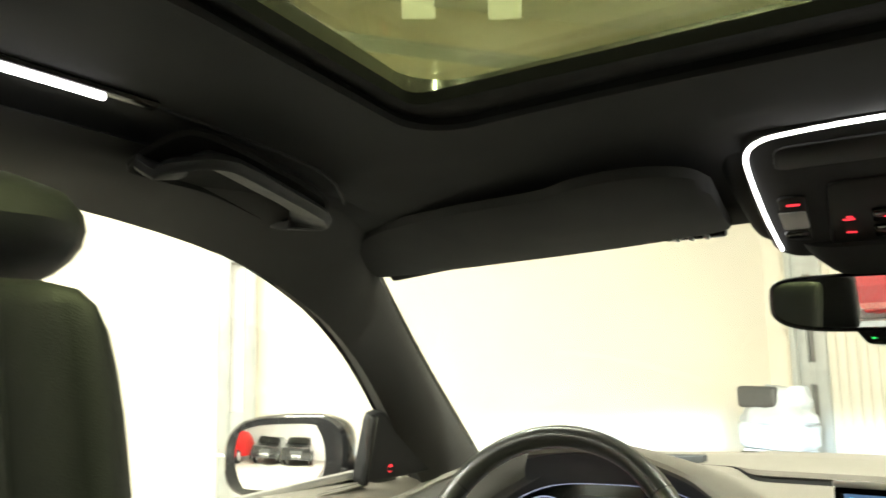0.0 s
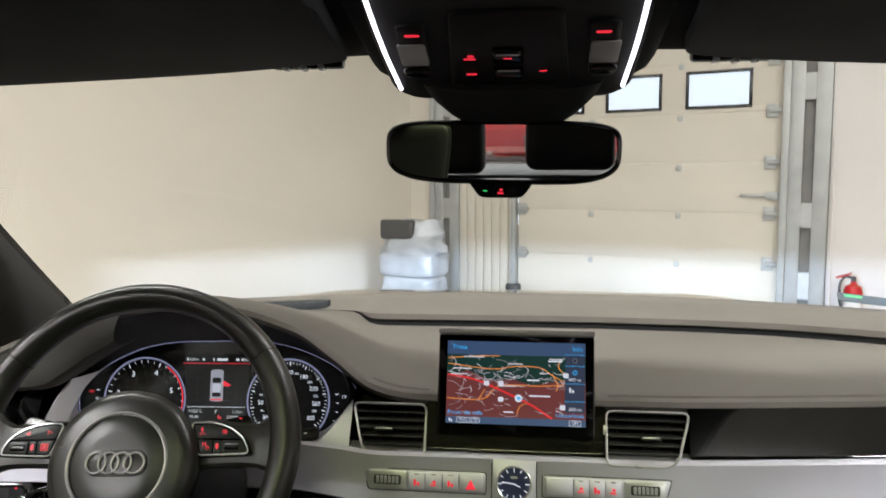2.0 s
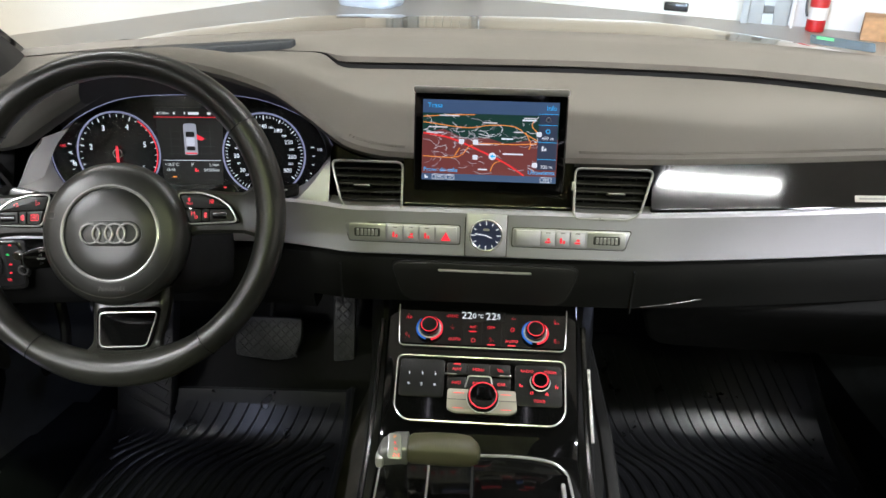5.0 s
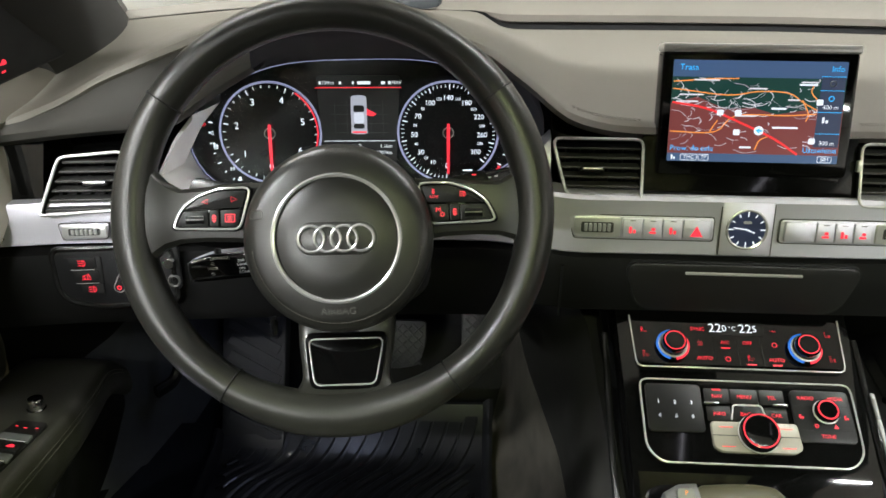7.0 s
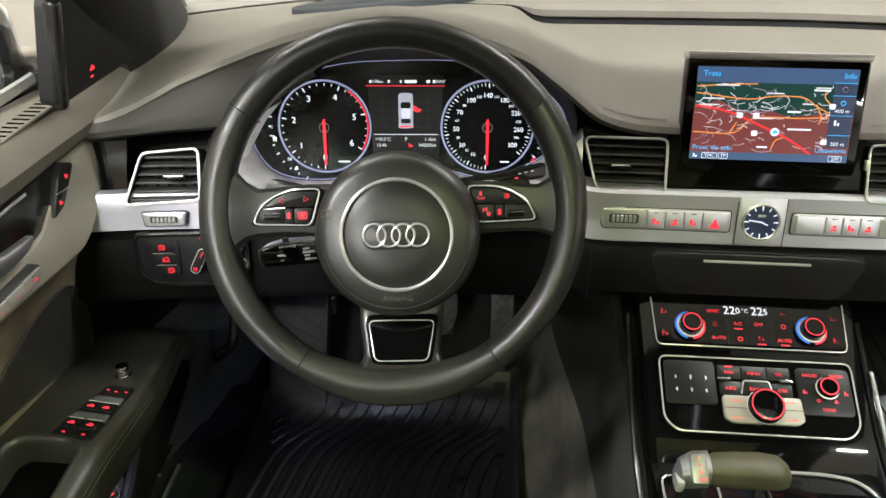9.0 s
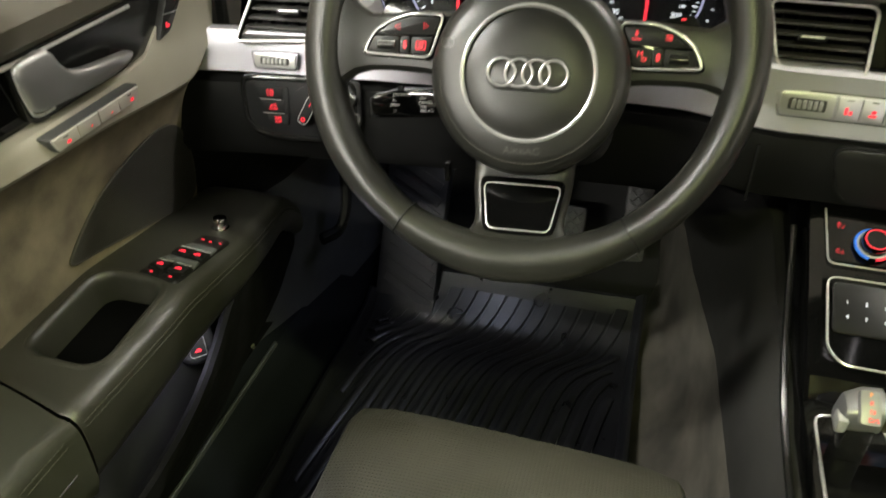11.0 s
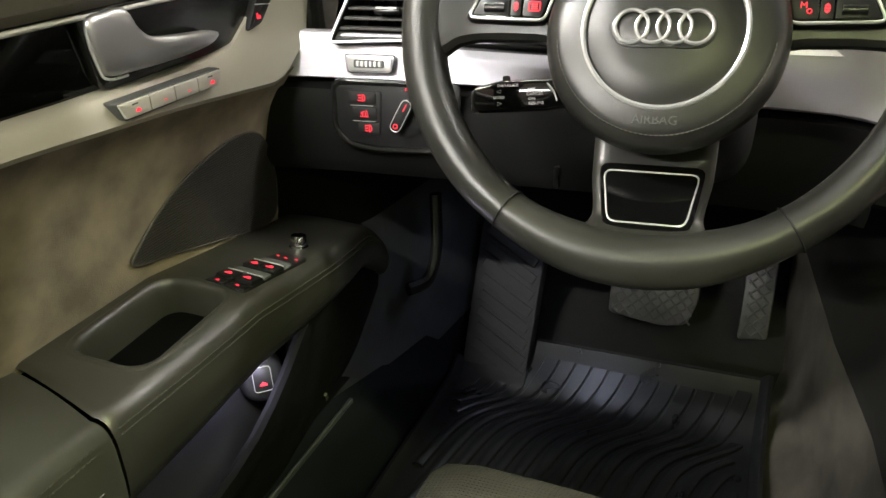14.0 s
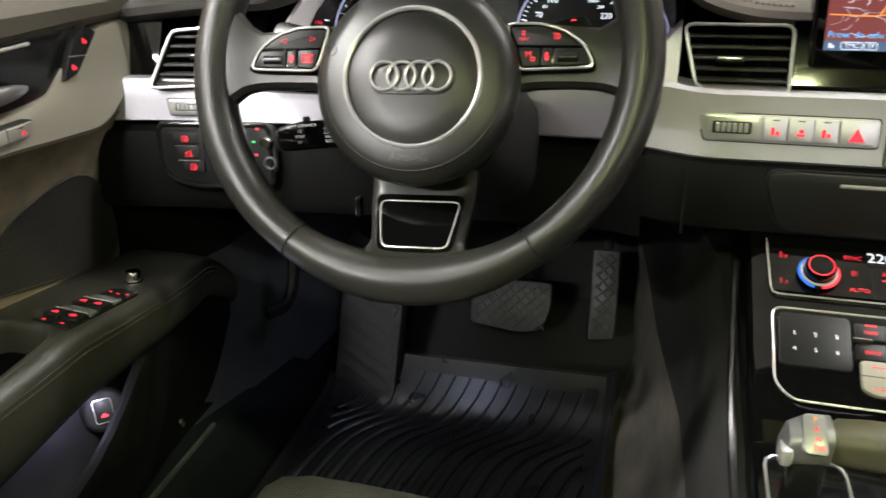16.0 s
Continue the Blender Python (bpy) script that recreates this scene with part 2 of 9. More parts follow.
def box(bm, c, s, m=Matrix(), edge=0.0, segs=2):
    """A box with rounded edges, centre c and size s."""
    r = bmesh.ops.create_cube(bm, size=1.0, matrix=m @ Matrix.Translation(c) @ Matrix.Diagonal((*s, 1)))
    if edge:
        es = list({e for v in r["verts"] for e in v.link_edges})
        bmesh.ops.bevel(bm, geom=es, offset=edge, segments=segs, affect="EDGES", profile=0.5)
    return bm


def tube(bm, pts, r, closed=False, n=8, m=Matrix(), flat=1.0, up=None):
    """A round or flattened tube along points."""
    P = [m @ Vector((*p, 0.0)[:3]) for p in pts]
    L = len(P)
    rows = []
    prev = None
    for i in range(L):
        if closed:
            t = P[(i + 1) % L] - P[i - 1]
        else:
            t = P[min(i + 1, L - 1)] - P[max(i - 1, 0)]
        t.normalize()
        a = prev if prev is not None else Vector(up or ((0, 0, 1) if abs(t.z) < 0.9 else (1, 0, 0)))
        s = (a - t * a.dot(t)).normalized()
        prev = s
        q = t.cross(s)
        rr = r[i] if isinstance(r, (list, tuple)) else r
        rows.append([bm.verts.new(P[i] + (s * math.cos(2 * math.pi * k / n) * flat + q * math.sin(2 * math.pi * k / n)) * rr) for k in range(n)])
    for i in range(L if closed else L - 1):
        r0, r1 = rows[i], rows[(i + 1) % L]
        for k in range(n):
            bm.faces.new((r0[k], r0[(k + 1) % n], r1[(k + 1) % n], r1[k]))
    if not closed:
        bm.faces.new(rows[0][::-1])
        bm.faces.new(rows[-1])
    return bm


def lathe(bm, profile, m=Matrix(), n=32):
    """Turn (radius, height) points round the w axis."""
    rows = []
    for r, h in profile:
        rows.append([bm.verts.new(m @ Vector((r * math.cos(2 * math.pi * k / n), r * math.sin(2 * math.pi * k / n), h))) for k in range(n)] if r > 1e-6 else [bm.verts.new(m @ Vector((0, 0, h)))])
    for r0, r1 in zip(rows, rows[1:]):
        for k in range(n):
            a, b = k, (k + 1) % n
            if len(r0) == 1:
                bm.faces.new((r0[0], r1[a], r1[b]))
            elif len(r1) == 1:
                bm.faces.new((r0[a], r0[b], r1[0]))
            else:
                bm.faces.new((r0[a], r0[b], r1[b], r1[a]))
    for r in (rows[0], rows[-1]):
        if len(r) > 1:
            bm.faces.new(r)
    return bm


def ring(bm, r, w, minor, m=Matrix(), n=40, k=8, centre=(0, 0)):
    pts = [(centre[0] + r * math.cos(2 * math.pi * i / n), centre[1] + r * math.sin(2 * math.pi * i / n), w) for i in range(n)]
    return tube(bm, pts, minor, True, k, m, up=m.to_3x3() @ Vector((0, 0, 1)))


def loft(bm, rows, closed=False, caps=False):
    V = [[bm.verts.new(p) for p in row] for row in rows]
    for r0, r1 in zip(V, V[1:]):
        k = len(r0)
        for i in range(k if closed else k - 1):
            j = (i + 1) % k
            bm.faces.new((r0[i], r0[j], r1[j], r1[i]))
    if caps and closed:
        bm.faces.new(V[0][::-1])
        bm.faces.new(V[-1])
    return bm


def thicken(bm, d):
    """Give an open sheet a thickness d against its normals."""
    bmesh.ops.recalc_face_normals(bm, faces=bm.faces)
    bmesh.ops.solidify(bm, geom=bm.faces[:], thickness=d)
    return bm


def lerp(xs, ys, x):
    return float(np.interp(x, xs, ys))


def ease(xs, ys, x):
    """Smooth interpolation through stations."""
    i = max(0, min(len(xs) - 2, int(np.searchsorted(xs, x)) - 1))
    s = min(1.0, max(0.0, (x - xs[i]) / (xs[i + 1] - xs[i])))
    p0, p1, p2, p3 = ys[max(i - 1, 0)], ys[i], ys[i + 1], ys[min(i + 2, len(ys) - 1)]
    return 0.5 * (2 * p1 + (p2 - p0) * s + (2 * p0 - 5 * p1 + 4 * p2 - p3) * s * s + (3 * p1 - p0 - 3 * p2 + p3) * s ** 3)


def glyph(parent, m, u, v, size, mat=RED, kind=0, name="symbol"):
    """A small lit symbol made of plain bars."""
    bm = B()
    s = size
    w = 0.0006
    if kind == 0:
        prism(bm, rrect(s * 0.9, s * 0.28, s * 0.1, 2, u, v - s * 0.3), w, w + 0.0002, m)
        prism(bm, rrect(s * 0.5, s * 0.38, s * 0.15, 2, u + s * 0.1, v + s * 0.15), w, w + 0.0002, m)
    elif kind == 1:
        prism(bm, [(u - s * 0.5, v - s * 0.45), (u + s * 0.5, v - s * 0.45), (u, v + s * 0.45)], w, w + 0.0002, m)
    elif kind == 2:
        for k in (-1, 0, 1):
            prism(bm, rrect(s * 0.8, s * 0.16, s * 0.05, 2, u, v + k * s * 0.3), w, w + 0.0002, m)
    elif kind == 3:
        prism(bm, rrect(s * 0.35, s * 0.9, s * 0.12, 2, u - s * 0.25, v), w, w + 0.0002, m)
        prism(bm, rrect(s * 0.35, s * 0.5, s * 0.12, 2, u + s * 0.25, v - s * 0.2), w, w + 0.0002, m)
    elif kind == 4:
        prism(bm, rrect(s * 0.9, s * 0.3, s * 0.1, 2, u, v), w, w + 0.0002, m)
    elif kind == 5:
        ring(bm, s * 0.35, w, s * 0.08, m, 14, 4, (u, v))
    elif kind in (6, 7):
        k = 1 if kind == 6 else -1
        tube(bm, [(u - k * s * 0.5, v, w), (u + k * s * 0.4, v + s * 0.4, w), (u + k * s * 0.4, v - s * 0.4, w)], s * 0.055, True, 4, m)
    elif kind == 8:
        tube(bm, rrect(s, s * 0.8, s * 0.08, 2, u, v), s * 0.05, True, 4, m @ Matrix.Translation((0, 0, w)))
        for k in (-1, 0, 1):
            prism(bm, rrect(s * 0.6, s * 0.09, s * 0.03, 1, u, v + k * s * 0.2), w, w + 0.0002, m)
    elif kind == 9:
        prism(bm, [(u - s * 0.35, v + s * 0.22), (u + s * 0.35, v + s * 0.22), (u, v + s * 0.6)], w, w + 0.0002, m)
        prism(bm, [(u - s * 0.35, v - s * 0.22), (u, v - s * 0.6), (u + s * 0.35, v - s * 0.22)], w, w + 0.0002, m)
        prism(bm, rrect(s * 0.6, s * 0.2, s * 0.05, 1, u, v), w, w + 0.0002, m)
    elif kind == 10:
        tube(bm, [(u - s * 0.5, v - s * 0.35, w), (u - s * 0.35, v + s * 0.1, w), (u + s * 0.3, v + s * 0.35, w), (u + s * 0.5, v - s * 0.35, w)], s * 0.06, True, 4, m)
        for k in (-0.2, 0.15):
            prism(bm, rrect(s * 0.1, s * 0.4, s * 0.03, 1, u + k * s, v - s * 0.1), w, w + 0.0002, m)
    elif kind == 11:
        tube(bm, [(u + s * 0.1 + s * 0.35 * math.sin(a) * 0.9, v + s * 0.4 * math.cos(a), w) for a in (0.0, 0.5, 1.0, 1.57, 2.1, 2.6, 3.14)], s * 0.06, True, 4, m)
        for k in (-0.3, 0.0, 0.3):
            prism(bm, rrect(s * 0.4, s * 0.1, s * 0.03, 1, u - s * 0.25, v + k * s), w, w + 0.0002, m)
    elif kind == 12:
        prism(bm, smooth_loop([(u - s * 0.5, v - s * 0.2), (u - s * 0.3, v + s * 0.05), (u - s * 0.1, v + s * 0.28), (u + s * 0.3, v + s * 0.2), (u + s * 0.5, v - s * 0.05), (u + s * 0.45, v - s * 0.25)], 2), w, w + 0.0002, m)
    return part(name, bm, mat, parent)

# ---- the workshop round the car ----
FLOOR = material("worn_grey_floor_paint", (0.30, 0.28, 0.25), 0.35, vary=0.18, scale=1.2, bump=0.1, bscale=60)
WALL = material("cream_wall_paint", (0.62, 0.575, 0.49), 0.8, vary=0.04, scale=0.8, bump=0.05, bscale=80)
WALL_PALE = material("pale_wall_paint", (0.64, 0.615, 0.59), 0.8, vary=0.04, scale=0.8, bump=0.05, bscale=80)
GATE = material("cream_gate_steel", (0.56, 0.52, 0.435), 0.55, vary=0.05, scale=1.5, bump=0.08, bscale=120)
STEEL = material("galvanised_steel", (0.40, 0.41, 0.395), 0.5, 0.35, vary=0.10, scale=9)
DARK = material("dark_grey_plastic", (0.05, 0.05, 0.05), 0.5, vary=0.2)
POLY = material("clear_polythene", (0.42, 0.45, 0.48), 0.25, vary=0.15, scale=6, bump=0.6, bscale=25)
RED_PAINT = material("red_paint", (0.42, 0.008, 0.008), 0.4, spec=0.3, vary=0.1, coat=0.1)
CARD = material("brown_cardboard", (0.40, 0.22, 0.10), 0.8, vary=0.2)
CEIL = material("white_ceiling", (0.70, 0.69, 0.66), 0.8, vary=0.05, scale=1)

bm = B()
box(bm, (0.5, -3.0, -0.05), (26, 30, 0.1))
solo("ground", bm, FLOOR, "worn grey painted concrete workshop floor", "floor", kind="structure")


def wall_run(name, a, b, label, mat, height=CEILING, thick=0.2):
    a, b = Vector((*a, 0)), Vector((*b, 0))
    d = (b - a)
    m = axes(a, d, (0, 0, 1))
    bm = B()
    box(bm, (d.length / 2, height / 2, -thick / 2), (d.length, height, thick), m)
    return solo(name, bm, mat, label, "wall", kind="structure")


GD = Vector((0.922, -0.386, 0)).normalized()
G0 = Vector((-0.133, 8.6, 0))


def gate_at(s):
    return G0 + GD * s


CORNER = gate_at(-1.35)
LW = Vector((-0.653, -0.757, 0))
p_end = CORNER + LW * 14.0
wall_run("wall_left", p_end[:2], CORNER[:2], "plain cream painted long workshop wall", WALL)
pr = gate_at(2.95)
pr_end = gate_at(9.0)
wall_run("wall_gate_side", pr[:2], pr_end[:2], "pale painted wall beside the sectional gate", WALL_PALE)
wall_run("wall_gate_corner", gate_at(-1.35)[:2], gate_at(-1.05)[:2], "narrow cream wall strip in the corner", WALL)
back = pr_end + Vector((-GD.y, GD.x, 0)) * -1
wall_run("wall_right", pr_end[:2], (8.3, -12.0), "pale painted workshop side wall", WALL_PALE)
wall_run("wall_back", (8.3, -12.0), (-9.0, -12.0), "pale painted workshop back wall", WALL_PALE)
wall_run("wall_left_far", (-9.0, -12.0), p_end[:2], "pale painted workshop wall by the entrance", WALL_PALE)
bm = B()
box(bm, (0.5, -3.0, CEILING + 0.1), (26, 30, 0.2))
solo("ceiling", bm, CEIL, "white workshop ceiling with lamp rows", "ceiling", kind="structure")

# lamps under the ceiling
TUBE = glow("lamp_diffuser", (1.0, 0.93, 0.8), 6.0)
for lx, ly in LAMPS:
    t = thing("strip_lamp", (lx, ly, CEILING), "white linear fluorescent lamp fixed under the ceiling", "lamp", "ceiling lamps")
    part("housing", box(B(), (lx, ly, CEILING - 0.06), (2.5, 0.20, 0.12), edge=0.01), CEIL, t)
    part("diffuser", box(B(), (lx, ly, CEILING - 0.135), (2.4, 0.14, 0.03), edge=0.01), TUBE, t, "glowing white diffuser")

# sectional gate with four rows of panels and a row of windows
gm = axes(G0, GD, (0, 0, 1))          # u along the gate, v up, w towards the car
gate = thing("garage_door", tuple(G0), "cream sectional garage door with small windows, closed", "garage door", kind="structure")
WIN = [(0.18, 0.70), (0.95, 1.47), (1.72, 2.28)]
GATE_W, WZ0, WZ1 = 2.56, 1.895, 2.215
rows = [(0.0, 0.46), (0.46, 0.92), (0.92, 1.38), (1.38, 1.84), (2.30, 2.76), (2.76, 3.3)]
for z0, z1 in rows:
    part("panel", plate(rrect(GATE_W - 0.004, z1 - z0 - 0.0015, 0.003, 2, GATE_W / 2, (z0 + z1) / 2), -0.045, 0.0, gm, 0.0015), GATE, gate)
# window row: rails and mullions round real openings
edges = [0.0] + [e for w in WIN for e in w] + [GATE_W]
part("panel", plate(rrect(GATE_W - 0.004, WZ0 - 1.8415, 0.003, 2, GATE_W / 2, (WZ0 + 1.8415) / 2), -0.045, 0.0, gm, 0.0015), GATE, gate)
part("panel", plate(rrect(GATE_W - 0.004, 2.2985 - WZ1, 0.003, 2, GATE_W / 2, (WZ1 + 2.2985) / 2), -0.045, 0.0, gm, 0.0015), GATE, gate)
for e0, e1 in zip(edges[0::2], edges[1::2]):
    part("mullion", box(B(), ((e0 + e1) / 2, (WZ0 + WZ1) / 2, -0.0225), (e1 - e0, WZ1 - WZ0 + 0.002, 0.045), gm), GATE, gate)
for a, b in WIN:
    bm = B()
    cx, cz = (a + b) / 2, (WZ0 + WZ1) / 2
    for du, dv, su, sv in ((0, (WZ1 - WZ0) / 2, b - a + 0.03, 0.03), (0, -(WZ1 - WZ0) / 2, b - a + 0.03, 0.03), ((b - a) / 2, 0, 0.03, WZ1 - WZ0), (-(b - a) / 2, 0, 0.03, WZ1 - WZ0)):
        box(bm, (cx + du, cz + dv, 0.004), (su, sv, 0.02), gm, 0.003)
    w = part("window_frame", bm, BLACK_TRIM, gate, "black plastic window frame")
    bm = B()
    box(bm, (cx, cz, -0.02), (b - a, WZ1 - WZ0, 0.006), gm)
    pane = part("pane", bm, CLEAR, w)
    pane.visible_shadow = False
for u in (0.80, 1.66):
    for v in (0.415, 0.88, 1.335, 1.80, 2.28):
        part("hinge_plate", plate(rrect(0.05, 0.055, 0.008, 2, u, v), 0.0, 0.012, gm, 0.003), STEEL, gate)
for v in (0.46, 0.92, 1.38, 1.84, 2.3):
    for u in (0.05, GATE_W - 0.09):
        bm = B()
        box(bm, (u, v, 0.02), (0.10, 0.12, 0.02), gm, 0.004)
        tube(bm, [(u - 0.02, v, 0.045), (u + 0.08, v, 0.045)], 0.022, n=10, m=gm)
        part("roller_hinge", bm, STEEL, gate, "galvanised roller hinge")
bm = B()
box(bm, (1.98, 0.075, 0.015), (0.22, 0.08, 0.03), gm, 0.012)
part("pull_handle", bm, BLACK_TRIM, gate, "black recessed pull handle")
bm = B()
box(bm, (GATE_W - 0.22, 1.08, 0.02), (0.24, 0.03, 0.025), gm, 0.004)
box(bm, (GATE_W - 0.06, 1.08, 0.025), (0.12, 0.07, 0.03), gm, 0.004)
part("slide_bolt", bm, STEEL, gate)


def gate_post(name, u0, u1, label, slots):
    t = thing(name, tuple(gate_at((u0 + u1) / 2)), label, "gate frame", kind="structure")
    c, w = (u0 + u1) / 2, u1 - u0
    part("rail", box(B(), (u0 + 0.03, 1.7, 0.05), (0.06, 3.4, 0.10), gm, 0.005), STEEL, t)
    bm = B()
    for du in (-0.29, 0.29):
        box(bm, (c + 0.03 + du * w, 1.7, 0.025), (w * 0.34, 3.4, 0.05), gm, 0.004)
    prev = 0.0
    for z0, z1 in slots + [(3.4, 3.4)]:
        box(bm, (c + 0.03, (prev + z0) / 2, 0.024), (w * 0.28, z0 - prev, 0.046), gm)
        prev = z1
    part("slotted_upright", bm, STEEL, t, "galvanised slotted steel upright")
    part("backing", box(B(), (c + 0.03, 1.7, -0.04), (w, 3.4, 0.03), gm), material("shaded_grey_paint", (0.20, 0.195, 0.18), 0.7, vary=0.1, scale=8), t)
    return t


gate_post("gate_post", 2.56, 2.93, "galvanised steel gate post with long slots", [(0.09, 0.16), (0.40, 0.80), (1.02, 1.92), (2.15, 3.0)])
gate_post("gate_post", -1.05, -0.72, "galvanised steel gate post in the corner", [(0.40, 0.80), (1.02, 1.92), (2.15, 3.0)])
OUTSIDE = glow("bright_overcast_yard", (0.86, 0.93, 1.0), 1.5)
OUTSIDE_BLUE = glow("pale_blue_facade", (0.45, 0.62, 0.85), 0.9)
yard = solo("backdrop", box(B(), (1.9, 2.4, -2.2), (9.0, 3.6, 0.02), gm), OUTSIDE, "bright overcast yard outside the gate windows", "backdrop", kind="structure")
for k in range(5):
    part("facade_band", box(B(), (0.2, 2.55 + 0.13 * k, -2.15), (2.6, 0.05, 0.02), gm @ pose(0, 0, 0, 0, 0, 4)), OUTSIDE_BLUE, yard)
rib = thing("ribbed_panel", tuple(gate_at(-0.36)), "cream ribbed steel panel beside the gate", "wall panel", kind="structure")
for k in range(7):
    part("panel_rib", box(B(), (-0.67 + k * 0.1, 1.7, -0.02), (0.097, 3.4, 0.05), gm, 0.012), GATE, rib)
part("guide_rail", box(B(), (-0.03, 1.7, 0.04), (0.05, 3.4, 0.09), gm, 0.006), STEEL, rib)
part("latch", box(B(), (-0.16, 1.22, 0.03), (0.05, 0.09, 0.03), gm, 0.008), STEEL, rib)
part("foot_block", box(B(), (-0.03, 0.06, 0.06), (0.14, 0.12, 0.12), gm, 0.02), DARK, rib)
bm = B()
box(bm, (0.9, CEILING - 0.6, -0.05), (3.9, 1.4, 0.1), gm)
solo("wall_lintel", bm, WALL, "cream wall above the gate", "wall", kind="structure")

# column on the long wall
COL_AT = (Vector((-4.97, 4.93, 0)) - CORNER).dot(LW)
lm = axes(CORNER + LW * COL_AT, -LW, (0, 0, 1))
t = thing("wall_column", tuple(CORNER + LW * COL_AT), "grey steel column with a recessed slot", "column", kind="structure")
for u in (-0.105, 0.105):
    part("flange", box(B(), (u, 2.3, 0.07), (0.09, 4.6, 0.14), lm, 0.006), STEEL, t)
bm = B()
for z0, z1 in ((0, 0.75), (2.02, 2.3), (3.4, 4.6)):
    box(bm, (0, (z0 + z1) / 2, 0.06), (0.12, z1 - z0, 0.10), lm)
part("web", bm, STEEL, t)
part("slot_back", box(B(), (0, 2.3, 0.012), (0.12, 4.6, 0.02), lm), WALL_PALE, t)

# wrapped bundle in the corner
t = thing("wrapped_crate", (-1.17, 8.05, 0), "grey crates wrapped in clear plastic sheet beside the gate", "crate")
wm = axes((-1.17, 8.05, 0), GD, (0, 0, 1))
for z0, z1, w, d in ((0.0, 0.26, 0.60, 0.45), (0.27, 0.50, 0.64, 0.46)):
    bm = B()
    n = 36
    rows = []
    for i in range(9):
        f = i / 8
        zz = z0 + (z1 - z0) * f
        pts = []
        for k in range(n):
            a = 2 * math.pi * k / n
            ca, sa = math.cos(a), math.sin(a)
            r = (abs(ca) ** 5 + abs(sa) ** 5) ** -0.2
            r *= 1 + 0.05 * noise.noise((ca * 2.5, sa * 2.5, zz * 11))
            e = 0.93 if i in (0, 8) else 1.0
            pts.append(wm @ Vector((ca * r * w / 2 * e, zz, sa * r * d / 2 * e)))
        rows.append(pts)
    part("crate", loft(bm, rows, True, True), POLY, t, "pale plastic-wrapped crate")
bm = B()
rows = []
for i in range(11):
    f = i / 10
    zz = 0.50 + 0.33 * f
    pts = []
    for k in range(40):
        a = 2 * math.pi * k / 40
        q = (1.12 - 0.55 * f) * (1 + 0.22 * noise.noise((math.cos(a) * 2, math.sin(a) * 2, f * 4)))
        pts.append(wm @ Vector((math.cos(a) * 0.34 * q + 0.10 * f, zz + 0.03 * noise.noise((a, f * 6, 2)), math.sin(a) * 0.22 * q)))
    rows.append(pts)
part("plastic_sheet", loft(bm, rows, True, True), POLY, t, "crumpled clear plastic sheet")
part("headrest_panel", box(B(), (-0.10, 0.73, 0.15), (0.40, 0.20, 0.10), wm, 0.04, 3), DARK, t, "dark grey padded panel sticking out")

# fire extinguisher by the right post
ex = gate_at(3.17) + Vector((-0.386, -0.922, 0)) * 0.14
t = thing("fire_extinguisher", tuple(ex), "red fire extinguisher standing by the wall", "fire extinguisher")
em = Matrix.Translation(ex)
part("cylinder", lathe(B(), [(0.065, 0), (0.075, 0.01), (0.075, 0.28), (0.06, 0.32), (0.025, 0.34), (0.022, 0.36)], em, 24), RED_PAINT, t)
part("label_band", lathe(B(), [(0.0755, 0.10), (0.0763, 0.10), (0.0763, 0.20), (0.0755, 0.20)], em, 24), WALL_PALE, t)
part("valve", box(B(), (0, 0, 0.38), (0.035, 0.035, 0.05), em, 0.006), DARK, t)
part("lever", box(B(), (0.05, 0, 0.415), (0.13, 0.02, 0.014), em @ pose(0, 0, 0, 0, -18, 0), 0.004), RED_PAINT, t)
part("hose", tube(B(), smooth_line([(-0.01, 0, 0.39), (-0.07, 0, 0.40), (-0.11, 0, 0.33), (-0.105, 0, 0.2), (-0.085, 0, 0.12)], 6), 0.011, m=em), DARK, t)
part("pipe", tube(B(), [(-0.16, 0.10, 0.0), (-0.16, 0.10, 1.6)], 0.012, m=em), WALL_PALE, t)
cb = gate_at(3.72) + Vector((-0.386, -0.922, 0)) * 0.22
cm = axes(cb, GD, (0, 0, 1))
t = thing("cardboard_box", tuple(cb), "brown cardboard box on the floor by the wall", "box")
part("carton", box(B(), (0, 0.09, 0), (0.40, 0.18, 0.26), cm, 0.006), CARD, t)
part("flap", box(B(), (0.0, 0.186, 0.07), (0.39, 0.006, 0.12), cm), CARD, t)


